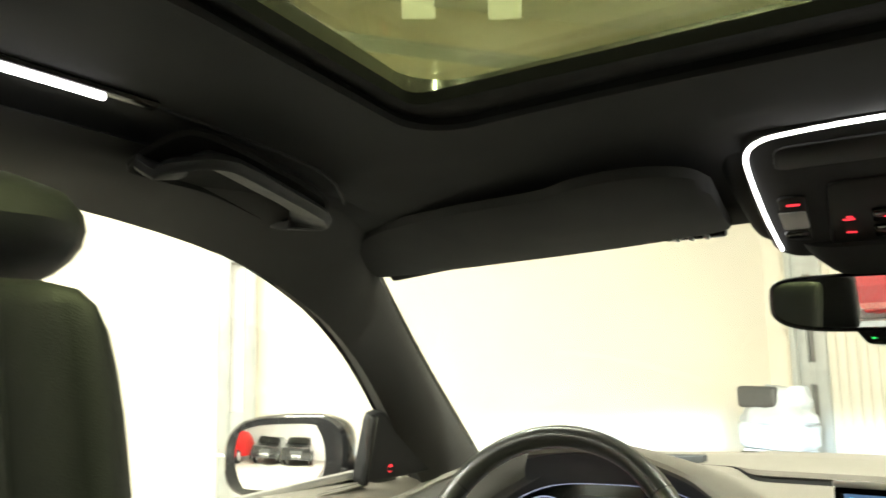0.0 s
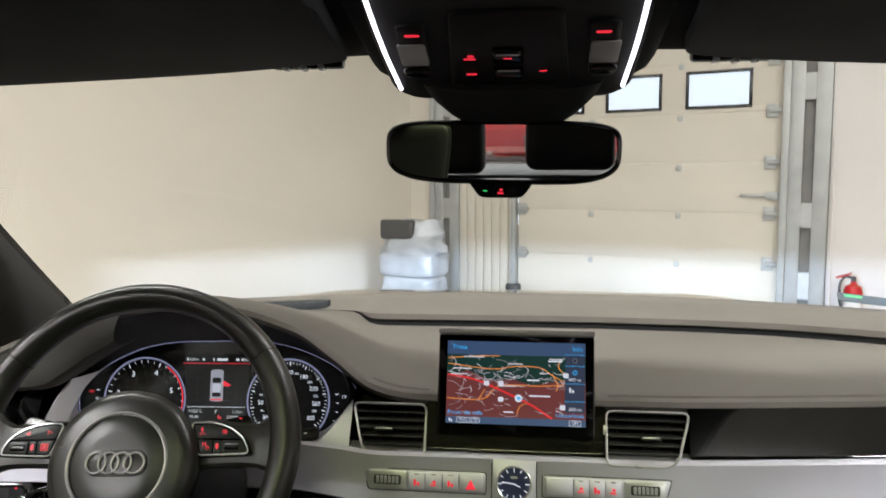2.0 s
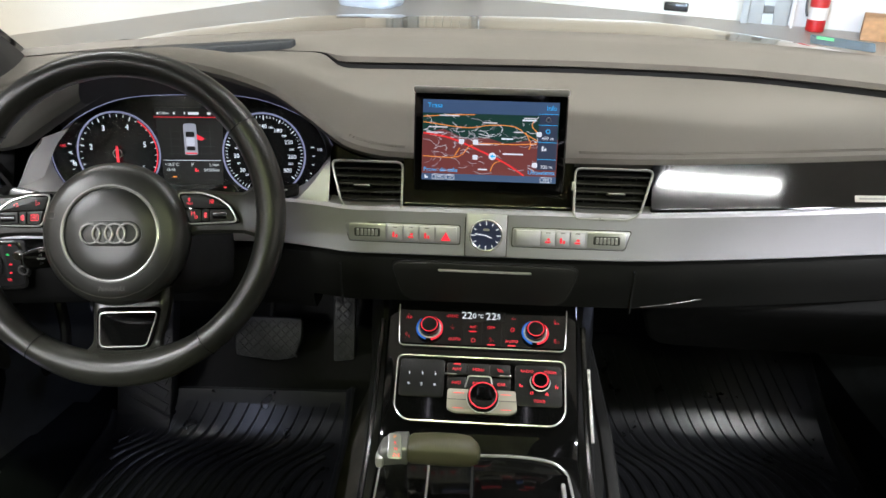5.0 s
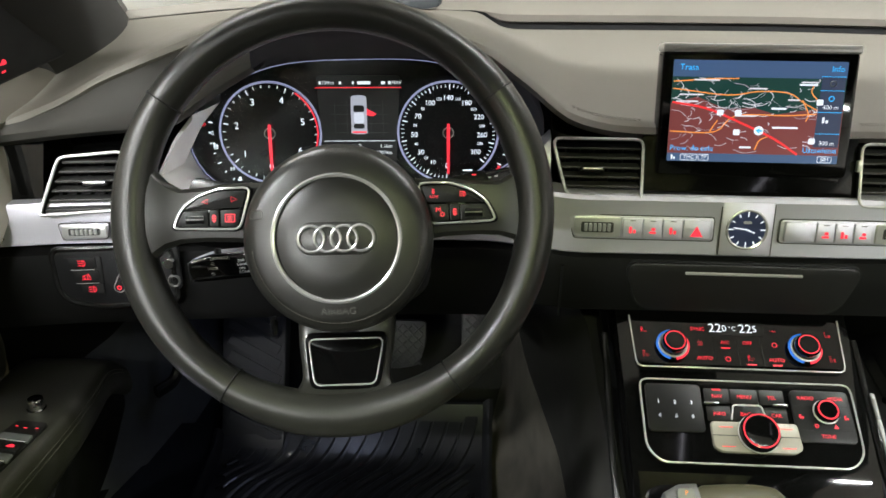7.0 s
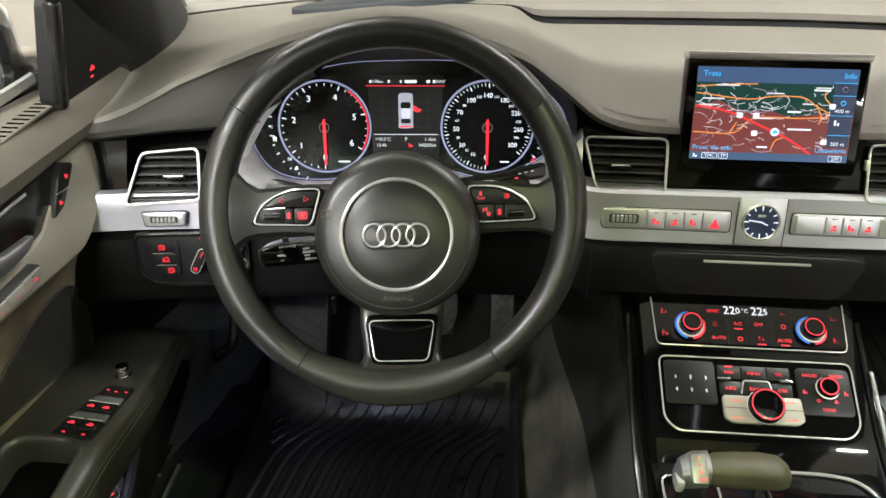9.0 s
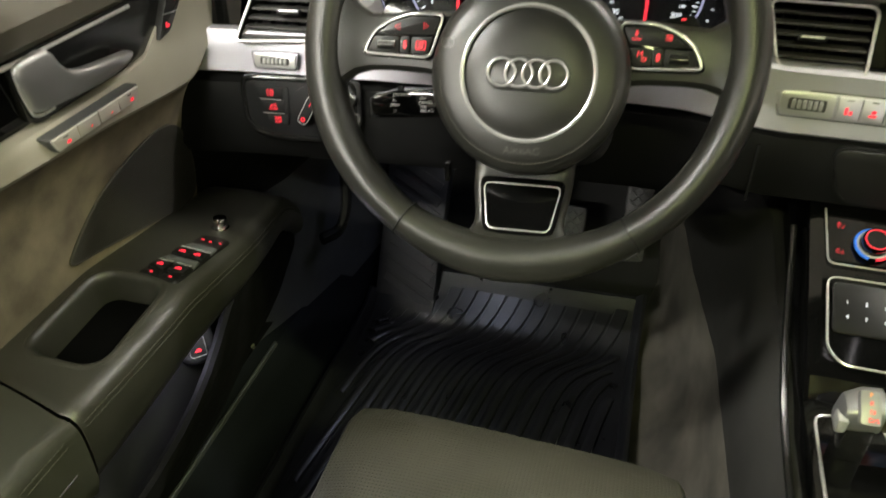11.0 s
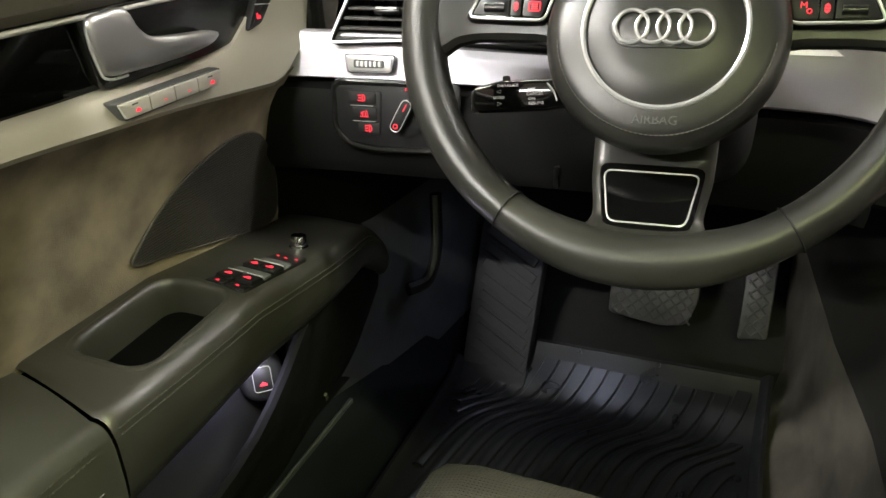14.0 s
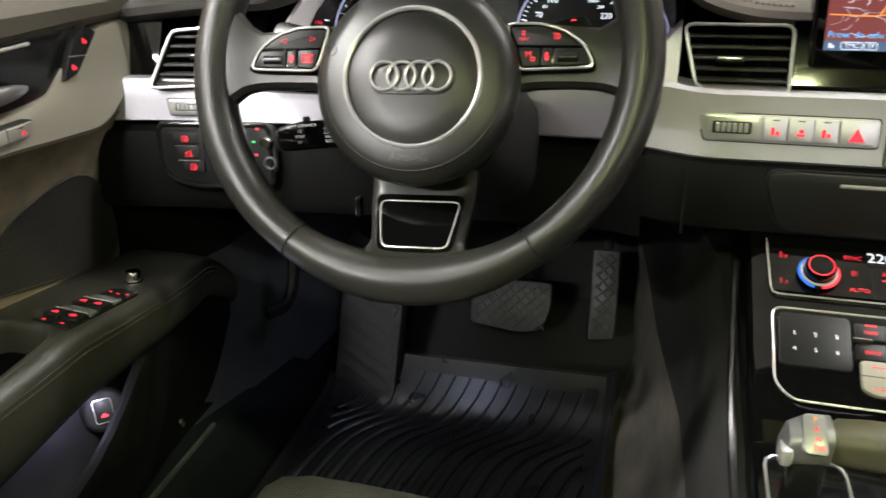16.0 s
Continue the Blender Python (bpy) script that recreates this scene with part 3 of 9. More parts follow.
def parked_car(at, turn, body_mat, label, h=1.5):
    """A parked car with shaped body, glass, wheels, lamps and bars for its plate."""
    m = pose(at[0], at[1], 0, 0, 0, turn)
    t = thing("parked_car", (at[0], at[1], 0), label, "car", "parked cars")
    prof = [(-2.1, .45), (-2.12, .7), (-2.0, .86), (-1.1, 1.0), (-0.55, 1.38 * h / 1.5), (0.3, h), (1.2, h * .98), (1.9, 1.1), (2.1, .95), (2.12, .5), (2.0, .28), (-2.0, .28)]
    prof = smooth_loop(prof, 4)
    bm = B()
    rows = []
    for x, k in ((-0.86, 0.90), (-0.84, 0.97), (-0.6, 1.0), (0, 1.01), (0.6, 1.0), (0.84, 0.97), (0.86, 0.90)):
        rows.append([m @ Vector((x * (1 - 0.22 * max(0, z - 0.95)), y * (0.97 + 0.03 * k), 0.28 + (z - 0.28) * (0.93 + 0.07 * k))) for y, z in prof])
    part("body", loft(bm, rows, True, True), body_mat, t)
    for sy, y0, y1, z0, z1 in ((-1, -1.02, -0.50, 1.03, 1.36 * h / 1.5), (1, 1.93, 1.30, 1.12, 1.42 * h / 1.5)):
        bm = B()
        w0, w1 = 0.68, 0.58
        pts = [(-w0, y0, z0), (w0, y0, z0), (w1, y1, z1), (-w1, y1, z1)]
        q = [m @ (Vector(p) + Vector((0, sy * 0.05, 0.05))) for p in pts]
        loft(bm, [[q[0], q[1]], [q[3], q[2]]])
        thicken(bm, 0.02)
        part("windscreen", bm, PIANO, t, "dark reflecting windscreen")
    for x in (-0.62, 0.62):
        part("headlight", box(B(), (x, -2.04, 0.72), (0.34, 0.12, 0.13), m, 0.04, 3), SATIN, t, "clear headlight")
        part("tail_light", box(B(), (x, 2.06, 0.9), (0.34, 0.1, 0.16), m, 0.03), RED_PAINT, t, "red tail light")
        for y in (-1.35, 1.3):
            wh = part("wheel", tube(B(), [(x * 1.36 - 0.1, y, 0.32), (x * 1.36 + 0.1, y, 0.32)], 0.32, n=28, m=m), RUBBER, t)
            part("rim", tube(B(), [(x * 1.36 - 0.105, y, 0.32), (x * 1.36 + 0.105, y, 0.32)], 0.2, n=20, m=m), SATIN, wh)
    part("grille", box(B(), (0, -2.1, 0.62), (0.7, 0.06, 0.2), m, 0.02), DARK, t)
    part("number_plate", box(B(), (0, -2.135, 0.46), (0.52, 0.02, 0.11), m, 0.005), CEIL, t, "white plate with plain bar")
    part("plate_bar", box(B(), (0.03, -2.147, 0.46), (0.38, 0.006, 0.05), m), DARK, t)
    return t


parked_car((-0.25, -9.3), 179, RED_PAINT, "red parked car standing behind, facing away")
for x, y, a, mt, lb in ((-3.4, -9.9, 174, PAINT, "black parked car in the back row"), (-5.5, -9.6, 171, PAINT, "black parked car in the back row"),
                        (-7.75, -7.9, 171, RED_PAINT, "red parked car by the far wall"), (6.0, -8.6, 186, PAINT, "black parked car on the far side"),
                        (1.85, -9.8, 178, PAINT, "black parked car by the back wall"), (3.95, -9.7, 181, PAINT, "black parked car in the back row")):
    parked_car((x, y), a, mt, lb)

FLOOD = glow("flood_front", (1.0, 0.96, 0.85), 0.6)
# beam and small flood lamps high in front of the long wall
bm = B()
tube(bm, [(-6.2, 1.1, 3.62), (-1.6, 7.3, 3.62)], 0.07, n=4)
solo("roof_beam", bm, STEEL, "grey steel beam under the workshop roof", "beam", kind="structure")
for p in ((-2.83, 4.62, 3.66), (-2.32, 4.98, 3.66)):
    t = thing("flood_lamp", p, "small square white flood lamp under the roof", "lamp", "flood lamps")
    fm = look(p, (0, 0.3, 1.2))
    part("case", box(B(), (0, 0, 0.03), (0.20, 0.11, 0.06), fm, 0.01), STEEL, t)
    part("front", box(B(), (0, 0, -0.004), (0.24, 0.14, 0.01), fm, 0.003), FLOOD, t, "glowing lamp front")
    part("hanger", tube(B(), [(p[0], p[1], p[2] + 0.06), (p[0], p[1], CEILING)], 0.012), STEEL, t)

# ---- the car's shell ----
car = thing("saloon_car", (0, 0, 0.2), "black saloon car with dark lined cabin and glass roof", "car")


def z_roof(x, y):
    return 1.422 - 0.040 * (max(0.0, y - 0.65) / 0.57) ** 3 - 0.035 * (abs(x) / 0.58) ** 3 - 0.03 * (max(0.0, -0.2 - y) / 0.8) ** 2


def ring_surface(inner, outer, steps, zf, lip=0.0):
    rows = []
    if lip:
        rows.append([(p[0], p[1], zf(*p) + lip) for p in inner])
    for i in range(steps + 1):
        s = i / steps
        rows.append([(a[0] + (b[0] - a[0]) * s, a[1] + (b[1] - a[1]) * s, zf(a[0] + (b[0] - a[0]) * s, a[1] + (b[1] - a[1]) * s)) for a, b in zip(inner, outer)])
    return rows


SUN_Y0, SUN_Y1, SUN_X = -0.35, 0.848, 0.341
N = 20


def taper(pts):
    """The roof opening narrows a little towards the rear."""
    return [(x * lerp([-0.4, 0.55, 0.85], [0.84, 0.90, 1.0], y), y) for x, y in pts]


inner = taper(long_rrect(2 * SUN_X, SUN_Y1 - SUN_Y0, 0.055, 8, N, 0, (SUN_Y0 + SUN_Y1) / 2))
outer = long_rrect(1.02, 2.36, 0.05, 8, N, 0, 0.06)
bm = loft(B(), ring_surface(inner, outer, 10, z_roof, 0.006), True)
part("roof_lining", bm, HEADLINER, car, "black suede roof lining")
# black sunroof surround and glass
mid = taper(long_rrect(2 * SUN_X + 0.008, SUN_Y1 - SUN_Y0 + 0.008, 0.058, 8, N, 0, (SUN_Y0 + SUN_Y1) / 2))
ins = taper(long_rrect(2 * SUN_X - 0.060, SUN_Y1 - SUN_Y0 - 0.140, 0.016, 8, N, 0, (SUN_Y0 + SUN_Y1) / 2))
rows = [[(p[0], p[1], z_roof(*p) + 0.001) for p in mid], [(p[0] * 0.985, p[1] * 0.99, z_roof(*p) + 0.010) for p in mid],
        [(p[0], p[1], 1.417) for p in ins], [(p[0] * 0.992, p[1] * 0.994, 1.425) for p in ins]]
part("sunroof_frame", loft(B(), rows, True), SILL_BLACK, car, "black sunroof surround")
bm = B()
box(bm, (0, (SUN_Y0 + SUN_Y1) / 2, 1.429), (2 * SUN_X - 0.03, SUN_Y1 - SUN_Y0 - 0.06, 0.005))
g = part("sunroof_glass", bm, TINTED, car, "green tinted roof glass")
bm = B()
outer2 = long_rrect(1.26, 2.42, 0.12, 8, N, 0, 0.04)
loft(bm, [[(p[0], p[1], 1.434) for p in inner], [(p[0] * 1.01, p[1] * 1.005, 1.462) for p in inner], [(p[0], p[1], 1.47 - 0.045 * (abs(p[0]) / 0.6) ** 3 - 0.03 * (max(0, p[1] - 0.6) / 0.6) ** 2) for p in outer2]], True)
part("roof_skin", bm, PAINT, car)

OUT = [(-.63, -1.0, 1.27), (-.615, -.3, 1.345), (-.605, .3, 1.372), (-.605, .62, 1.366), (-.62, .87, 1.337), (-.68, 1.08, 1.288), (-.72, 1.22, 1.225), (-.752, 1.33, 1.15), (-.785, 1.44, 1.06), (-.805, 1.52, 0.995), (-.83, 1.62, 0.90)]
INN = [(-.48, -1.0, 1.33), (-.48, -.3, 1.385), (-.48, .3, 1.392), (-.48, .66, 1.392), (-.52, .95, 1.385), (-.62, 1.14, 1.372), (-.685, 1.24, 1.345), (-.722, 1.41, 1.215), (-.768, 1.60, 1.093), (-.805, 1.735, 1.015), (-.85, 1.88, 0.93)]
OUT, INN = smooth_line(OUT, 5), smooth_line(INN, 5)
for sx in (1, -1):
    rows = []
    for o, i in zip(OUT, INN):
        o, i = Vector(o), Vector(i)
        inward = Vector((1, -0.1, -0.55)).normalized() * 0.028
        row = []
        for k in range(9):
            s = k / 8
            p = o.lerp(i, s) + inward * math.sin(math.pi * s) ** 0.7 * (0.6 + 0.4 * s) * lerp([0.6, 0.95, 1.25, 1.40], [0.8, 0.35, 0.35, 1.0], i.y)
            row.append((p.x * sx, p.y, p.z))
        o2 = o + Vector((-0.03, 0.0, 0.02))
        rows.append([(o2.x * sx, o2.y, o2.z)] + row)
    part("pillar_trim", loft(B(), rows), PILLAR, car, "black lined windscreen pillar and roof rail")
    rows = []
    for q in INN:
        if q[1] > 0.45:
            e = Vector((-0.500, min(q[1], 1.235), z_roof(0.50, min(q[1], 1.235)) + 0.002))
            q = Vector(q)
            rows.append([((e.lerp(q, k / 4)).x * sx, (e.lerp(q, k / 4)).y, (e.lerp(q, k / 4)).z) for k in range(5)])
            if q[1] > 1.22:
                break
    part("corner_lining", loft(B(), rows), HEADLINER, car)
    # outer skin over the rail
    rows = [[((o[0] - 0.035) * sx, o[1], o[2] + 0.015), (((o[0] + i[0]) / 2 - 0.01) * sx, (o[1] + i[1]) / 2 + 0.004, (o[2] + i[2]) / 2 + 0.022), (i[0] * sx, i[1] + 0.002, i[2] + 0.012)] for o, i in zip(OUT, INN)]
    part("roof_side_skin", loft(B(), rows), PAINT, car)

# front header
rows = []
for k in range(25):
    x = -0.66 + 1.32 * k / 24
    e = (abs(x) / 0.66) ** 2
    rows.append([(x, 1.19, z_roof(min(.5, abs(x)), 1.19) + 0.004), (x, 1.235 + 0.01 * e, 1.372 - 0.036 * e), (x, 1.262, 1.374 - 0.036 * e), (x, 1.265, 1.392 - 0.03 * e)])
part("header_trim", loft(B(), rows), HEADLINER, car)


def base_y(x):
    return 2.02 - 0.22 * (abs(x) / 0.8) ** 2.4


rows = []
for i in range(13):
    s = i / 12
    rows.append([((0.74 + 0.15 * s) * (k / 12 - 1), 1.262 * (1 - s) + (base_y(0.83 * (k / 12 - 1)) + 0.06) * s, (1.384 - 0.03 * (k / 12 - 1) ** 2) * (1 - s) + 0.985 * s + 0.03 * math.sin(math.pi * s)) for k in range(25)])
g = part("windscreen", loft(B(), rows), CLEAR, car, "clear windscreen glass")
g.visible_shadow = False
# sticker low in the screen's far corner
STICK = material("sticker_dark", (0.02, 0.04, 0.06), 0.3, vary=0.5, scale=60)
sm = face_frame((0.618, 1.885, 1.028), 50, -9)
t = thing("toll_sticker", (0.60, 1.86, 1.0), "small dark hologram strip at the base of the windscreen", "sticker")
part("strip", plate(rrect(0.112, 0.020, 0.003, 2), 0, 0.0008, sm), STICK, t)
part("green_mark", plate(rrect(0.03, 0.006, 0.001, 2, -0.03, 0.004), 0.0008, 0.0012, sm), material("green_foil", (0.05, 0.35, 0.12), 0.3), t)

# bonnet, wings and cowl
rows = []
for j in range(17):
    y = 2.06 + 1.45 * j / 16
    zc = lerp([2.0, 2.15, 2.4, 2.8, 3.2, 3.4, 3.52], [0.985, 0.982, 0.962, 0.893, 0.81, 0.75, 0.64], y)
    row = []
    for k in range(25):
        x = -0.95 + 1.90 * k / 24
        ridge = 0.006 * math.exp(-((abs(x) - 0.42) / 0.10) ** 2)
        row.append((x, y - (0.20 + 0.14 * j / 16) * (abs(x) / 0.95) ** 2, zc + ridge - 0.055 * (abs(x) / 0.95) ** 4))
    rows.append(row)
bm = loft(B(), rows)
part("bonnet", bm, PAINT, car, "glossy black bonnet reflecting the wall")
part("cowl", box(B(), (0, 2.0, 0.93), (1.6, 0.18, 0.06), edge=0.01), SOFT_BLACK, car)
for x in (-0.4, 0.25):
    wp = part("wiper", tube(B(), smooth_line([(x - 0.3, 2.02, 0.968), (x, 2.05, 0.972), (x + 0.32, 1.99, 0.968)], 4), 0.006), BLACK_TRIM, car)
for sx in (-1, 1):
    lampm = face_frame((sx * 0.62, 3.44, 0.60), 0)
    hl = part("headlight", box(B(), (sx * 0.62, 3.33, 0.60), (0.30, 0.10, 0.12), edge=0.03), PIANO, car, "headlight switched on")
    # unseen plate added ahead of the lamp to cut off the beam's top
    part("added_beam_mask", box(B(), (sx * 0.62, 3.52, 0.6475), (0.26, 0.004, 0.10)), BLACK_TRIM, hl)

# floor, tunnel, bulkhead and rear of the cabin
bm = B()
box(bm, (0, 0.6, 0.20), (1.66, 2.5, 0.06))
part("floor_pan", bm, CARPET, car, "black carpeted floor")
rows = []
for k in range(9):
    x = -0.84 + 1.68 * k / 8
    rows.append([(x, 1.70, 0.232), (x, 1.86, 0.252), (x, 1.97, 0.33), (x, 2.03, 0.50), (x, 2.06, 0.66), (x, 2.07, 0.9)])
part("bulkhead", loft(B(), rows), CARPET, car, "black carpeted bulkhead")
for sx in (-1, 1):
    rows = []
    for y, w in ((-0.6, .06), (1.0, .06), (1.3, .06), (1.5, .066), (1.8, .085), (2.05, .11)):
        rows.append([((-0.85 + w) * sx, y, 0.22), ((-0.85 + w) * sx, y, 0.335), ((-0.858 + w) * sx, y, 0.365), ((-0.87 + w) * sx, y, 0.381), (-0.87 * sx, y, 0.386), (-0.87 * sx, y, 0.2)])
    part("sill", loft(B(), rows, True, True), material("blue_black_sill", (0.0080, 0.0094, 0.0135), 0.8, spec=0.12, bump=0.3, bscale=700, vary=0.3, scale=20), car, "blue-black sill")
    rows = []
    for y, x in ((1.335, .852), (1.40, .835), (1.50, .805), (1.75, .775), (2.05, .755)):
        rows.append([(-(x - 0.012) * sx, y, 0.34), (-x * sx, y, 0.40), (-x * sx, y, 0.62), (-(x + 0.03) * sx, y, 0.80), (-(x + 0.05) * sx, y, 0.95)])
    # lower half coloured as lit by the courtesy lamp, upper half as in shade
    part("kick_panel", loft(B(), [r[:3] for r in rows]), KICK_LIT, car, "dark carpeted kick panel, courtesy light put into its colour")
    part("kick_panel", loft(B(), [r[2:] for r in rows]), SILL_BLACK, car, "upper kick panel, shade put into its colour")
    # outer side skins and rear side window
    part("side_skin", box(B(), (-0.925 * sx, 0.22, 0.60), (0.05, 2.9, 0.80), edge=0.02), PAINT, car)
    part("b_pillar", loft(B(), [[(-.80 * sx, .22, .4), (-.81 * sx, .10, .4)], [(-.79 * sx, .20, .98), (-.80 * sx, .08, .98)], [(-.60 * sx, .18, 1.36), (-.61 * sx, .06, 1.36)]]), HEADLINER, car)
    part("c_pillar", loft(B(), [[(-.80 * sx, -.72, .95), (-.72 * sx, -1.35, .98)], [(-.62 * sx, -.60, 1.33), (-.50 * sx, -1.05, 1.30)]]), HEADLINER, car)
    bm = loft(B(), [[(-.86 * sx, -.8, 1.0), (-.86 * sx, .6, 1.0), (-.86 * sx, 1.30, 1.0)], [(-.64 * sx, -.65, 1.33), (-.63 * sx, .55, 1.365), (-.74 * sx, 1.10, 1.25)]])
    g = part("side_glass", bm, CLEAR, car, "clear side window")
    g.visible_shadow = False
    part("rear_door_card", box(B(), (-0.835 * sx, -0.45, 0.70), (0.07, 1.2, 0.62), edge=0.02), BROWN_GREY, car)
part("parcel_shelf", box(B(), (0, -1.22, 0.96), (1.5, 0.42, 0.04), edge=0.01), HEADLINER, car)
part("rear_wall", box(B(), (0, -1.05, 0.56), (1.7, 0.05, 0.70)), CARPET, car)
bm = loft(B(), [[(-.70, -1.5, .98), (.70, -1.5, .98)], [(-.52, -1.08, 1.33), (.52, -1.08, 1.33)]])
g = part("rear_glass", bm, PRIVACY, car)
g.visible_shadow = False
part("boot_lid", box(B(), (0, -1.85, 0.92), (1.7, 0.75, 0.1), edge=0.03), PAINT, car)

# ---- dashboard ----
dash = thing("dashboard", (0, 1.6, 0.75), "grey grained dashboard with aluminium trim and gloss black inlay", "dashboard")
YX, YY = [-0.86, -0.74, -0.60, -0.40, -0.21, 0.20, 0.40, 0.60, 0.86], [1.322, 1.343, 1.362, 1.388, 1.407, 1.413, 1.438, 1.47, 1.49]


def yT(x):
    return ease(YX, YY, x)


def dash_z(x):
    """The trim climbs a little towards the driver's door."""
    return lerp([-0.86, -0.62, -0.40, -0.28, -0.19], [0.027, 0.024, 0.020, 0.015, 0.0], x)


def sheet(x0, x1, n, prof, gaps=()):
    """A strip along the dashboard; over the gaps it stands back to make room for the vents."""
    xs = [x0 + (x1 - x0) * k / n for k in range(n + 1)]
    xs = sorted(xs + [e for a, b in gaps for e in (a, a + 0.0005, b - 0.0005, b)])
    rows = []
    for x in xs:
        back = 0.05 if any(a + 0.0004 <= x <= b - 0.0004 for a, b in gaps) else 0.0
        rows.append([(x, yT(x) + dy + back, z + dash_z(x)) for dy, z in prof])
    return loft(B(), rows)


KNEE_BLACK = material("matt_black_knee_pad", (0.0045, 0.0045, 0.0045), 0.75, spec=0.15, bump=0.2, bscale=900, vary=0.2)
LOWER = [(0.30, 0.735), (0.06, 0.742), (0.005, 0.748), (-0.010, 0.757), (-0.013, 0.79), (-0.010, 0.815), (-0.004, 0.822), (0.02, 0.824)]
part("lower_panel", sheet(-0.24, 0.86, 40, LOWER), KNEE_BLACK, dash, "black leather lower panel")
KNEE = [(0.34, 0.78), (0.14, 0.75), (0.03, 0.722), (0.0, 0.728), (-0.010, 0.745), (-0.010, 0.80), (-0.002, 0.818), (0.02, 0.822)]
part("knee_panel", sheet(-0.86, -0.24, 20, KNEE), KNEE_BLACK, dash, "black knee panel")
TRIM = [(0.03, 0.822), (0.004, 0.8235), (0.0, 0.827), (0.008, 0.86), (0.012, 0.886), (0.016, 0.8895), (0.04, 0.891)]
part("aluminium_trim", sheet(-0.225, 0.86, 44, TRIM), ALU, dash, "brushed aluminium trim strip")
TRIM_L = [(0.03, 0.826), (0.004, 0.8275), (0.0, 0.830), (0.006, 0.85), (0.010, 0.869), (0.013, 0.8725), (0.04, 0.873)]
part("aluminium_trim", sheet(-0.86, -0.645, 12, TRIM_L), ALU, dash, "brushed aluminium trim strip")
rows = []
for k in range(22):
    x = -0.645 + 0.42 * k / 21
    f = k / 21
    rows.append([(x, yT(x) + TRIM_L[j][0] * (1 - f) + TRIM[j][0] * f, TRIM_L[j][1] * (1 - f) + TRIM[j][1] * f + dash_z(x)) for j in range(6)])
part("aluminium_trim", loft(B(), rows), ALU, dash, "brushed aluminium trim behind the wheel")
PB = [(0.02, 0.888), (0.024, 0.892), (0.0249, 0.8939), (0.0491, 0.9461), (0.05, 0.948), (0.07, 0.956)]
rows = []
for k in range(9):
    x = -0.270 + 0.0525 * k / 8
    top = ease([-0.270, -0.245, -0.2175], [0.893, 0.912, 0.944], x)
    rows.append([(x, yT(x) + 0.014 + 0.036 * (z - 0.888) / 0.06, z) for z in [0.886 + (top - 0.886) * j / 4 for j in range(5)]] + [(x, yT(x) + 0.07, top + 0.002)])
part("aluminium_infill", loft(B(), rows), ALU, dash, "aluminium flank beside the vent")
part("gloss_inlay", sheet(-0.2175, 0.86, 44, PB, ((-0.2165, -0.1165), (0.1165, 0.2225), (0.655, 0.812))), PIANO, dash, "piano black inlay")
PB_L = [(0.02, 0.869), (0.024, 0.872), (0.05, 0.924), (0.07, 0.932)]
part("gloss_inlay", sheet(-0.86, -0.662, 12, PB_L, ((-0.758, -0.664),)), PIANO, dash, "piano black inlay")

SEAM_THREAD = material("taupe_thread", (0.16, 0.15, 0.13), 0.8, vary=0.2)
# upper pad: smooth from the rear edge to the ledge, with the hood over the instruments
HX = [-0.86, -0.80, -0.74, -0.687, -0.615, -0.551, -0.491, -0.44, -0.36, -0.29, -0.243, -0.20, -0.15, -0.08, 0.9]
HZ = [0.960, 0.975, 0.996, 1.023, 1.050, 1.071, 1.081, 1.082, 1.068, 1.043, 1.008, 0.974, 0.960, 0.957, 0.957]


def hood(x):
    return ease(HX, HZ, x)


def ledge_y(x):
    """Front line of the shelf under the windscreen."""
    left = 1 / (1 + math.exp((x + 0.285) / 0.008))
    return min(base_y(x) - 0.03, left * min(1.84, base_y(x) - 0.05) + (1 - left) * ease([-0.4, 0.0, 0.2, 0.445, 0.67, 0.90], [1.80, 1.812, 1.810, 1.779, 1.690, 1.565], x))


def edge_y(x):
    return yT(x) + 0.052 + 0.012 * max(0, math.sin(math.pi * min(1, max(0, (x + 0.78) / 0.6))))


rows = []
xs = [-0.86 + 0.012 * k for k in range(144)]
for x in xs:
    if x > 0.86:
        break
    ye, ze, yb = edge_y(x), hood(x), base_y(x)
    left = 1 / (1 + math.exp((x + 0.285) / 0.010))
    zl = 0.981 + left * 0.019
    yl = ledge_y(x)
    row = [(x, ye + 0.045, ze - 0.022), (x, ye + 0.004, ze - 0.016), (x, ye - 0.003, ze - 0.008), (x, ye + 0.002, ze - 0.002)]
    for k in range(10):
        s = k / 9
        y = ye + 0.012 + (yl - ye - 0.012) * s
        z = ze + (zl - ze) * (3 * s * s - 2 * s ** 3) + 0.010 * math.sin(math.pi * s) * (1 - left)
        row.append((x, y, z))
    rows.append(row)
part("upper_pad", loft(B(), rows), PAD, dash, "grey grained upper pad")
bm = B()
for dy in (0.014, 0.0185):
    for k in range(200):
        x = -0.195 + 0.0053 * k
        if x > 0.84:
            break
        if -0.118 < x < 0.118:
            continue
        for q in (0,):
            y = edge_y(x) + dy
            yl = ledge_y(x)
            f = (dy - 0.012) / (yl - edge_y(x) - 0.012)
            z = hood(x) + (0.981 - hood(x)) * (3 * f * f - 2 * f ** 3) + 0.010 * math.sin(math.pi * f) + 0.0006
            tube(bm, [(x, y, z), (x + 0.0034, y, z)], 0.0005, n=4)
part("pad_stitching", bm, SEAM_THREAD, dash, "fine double stitching")["kind"] = "stuff"
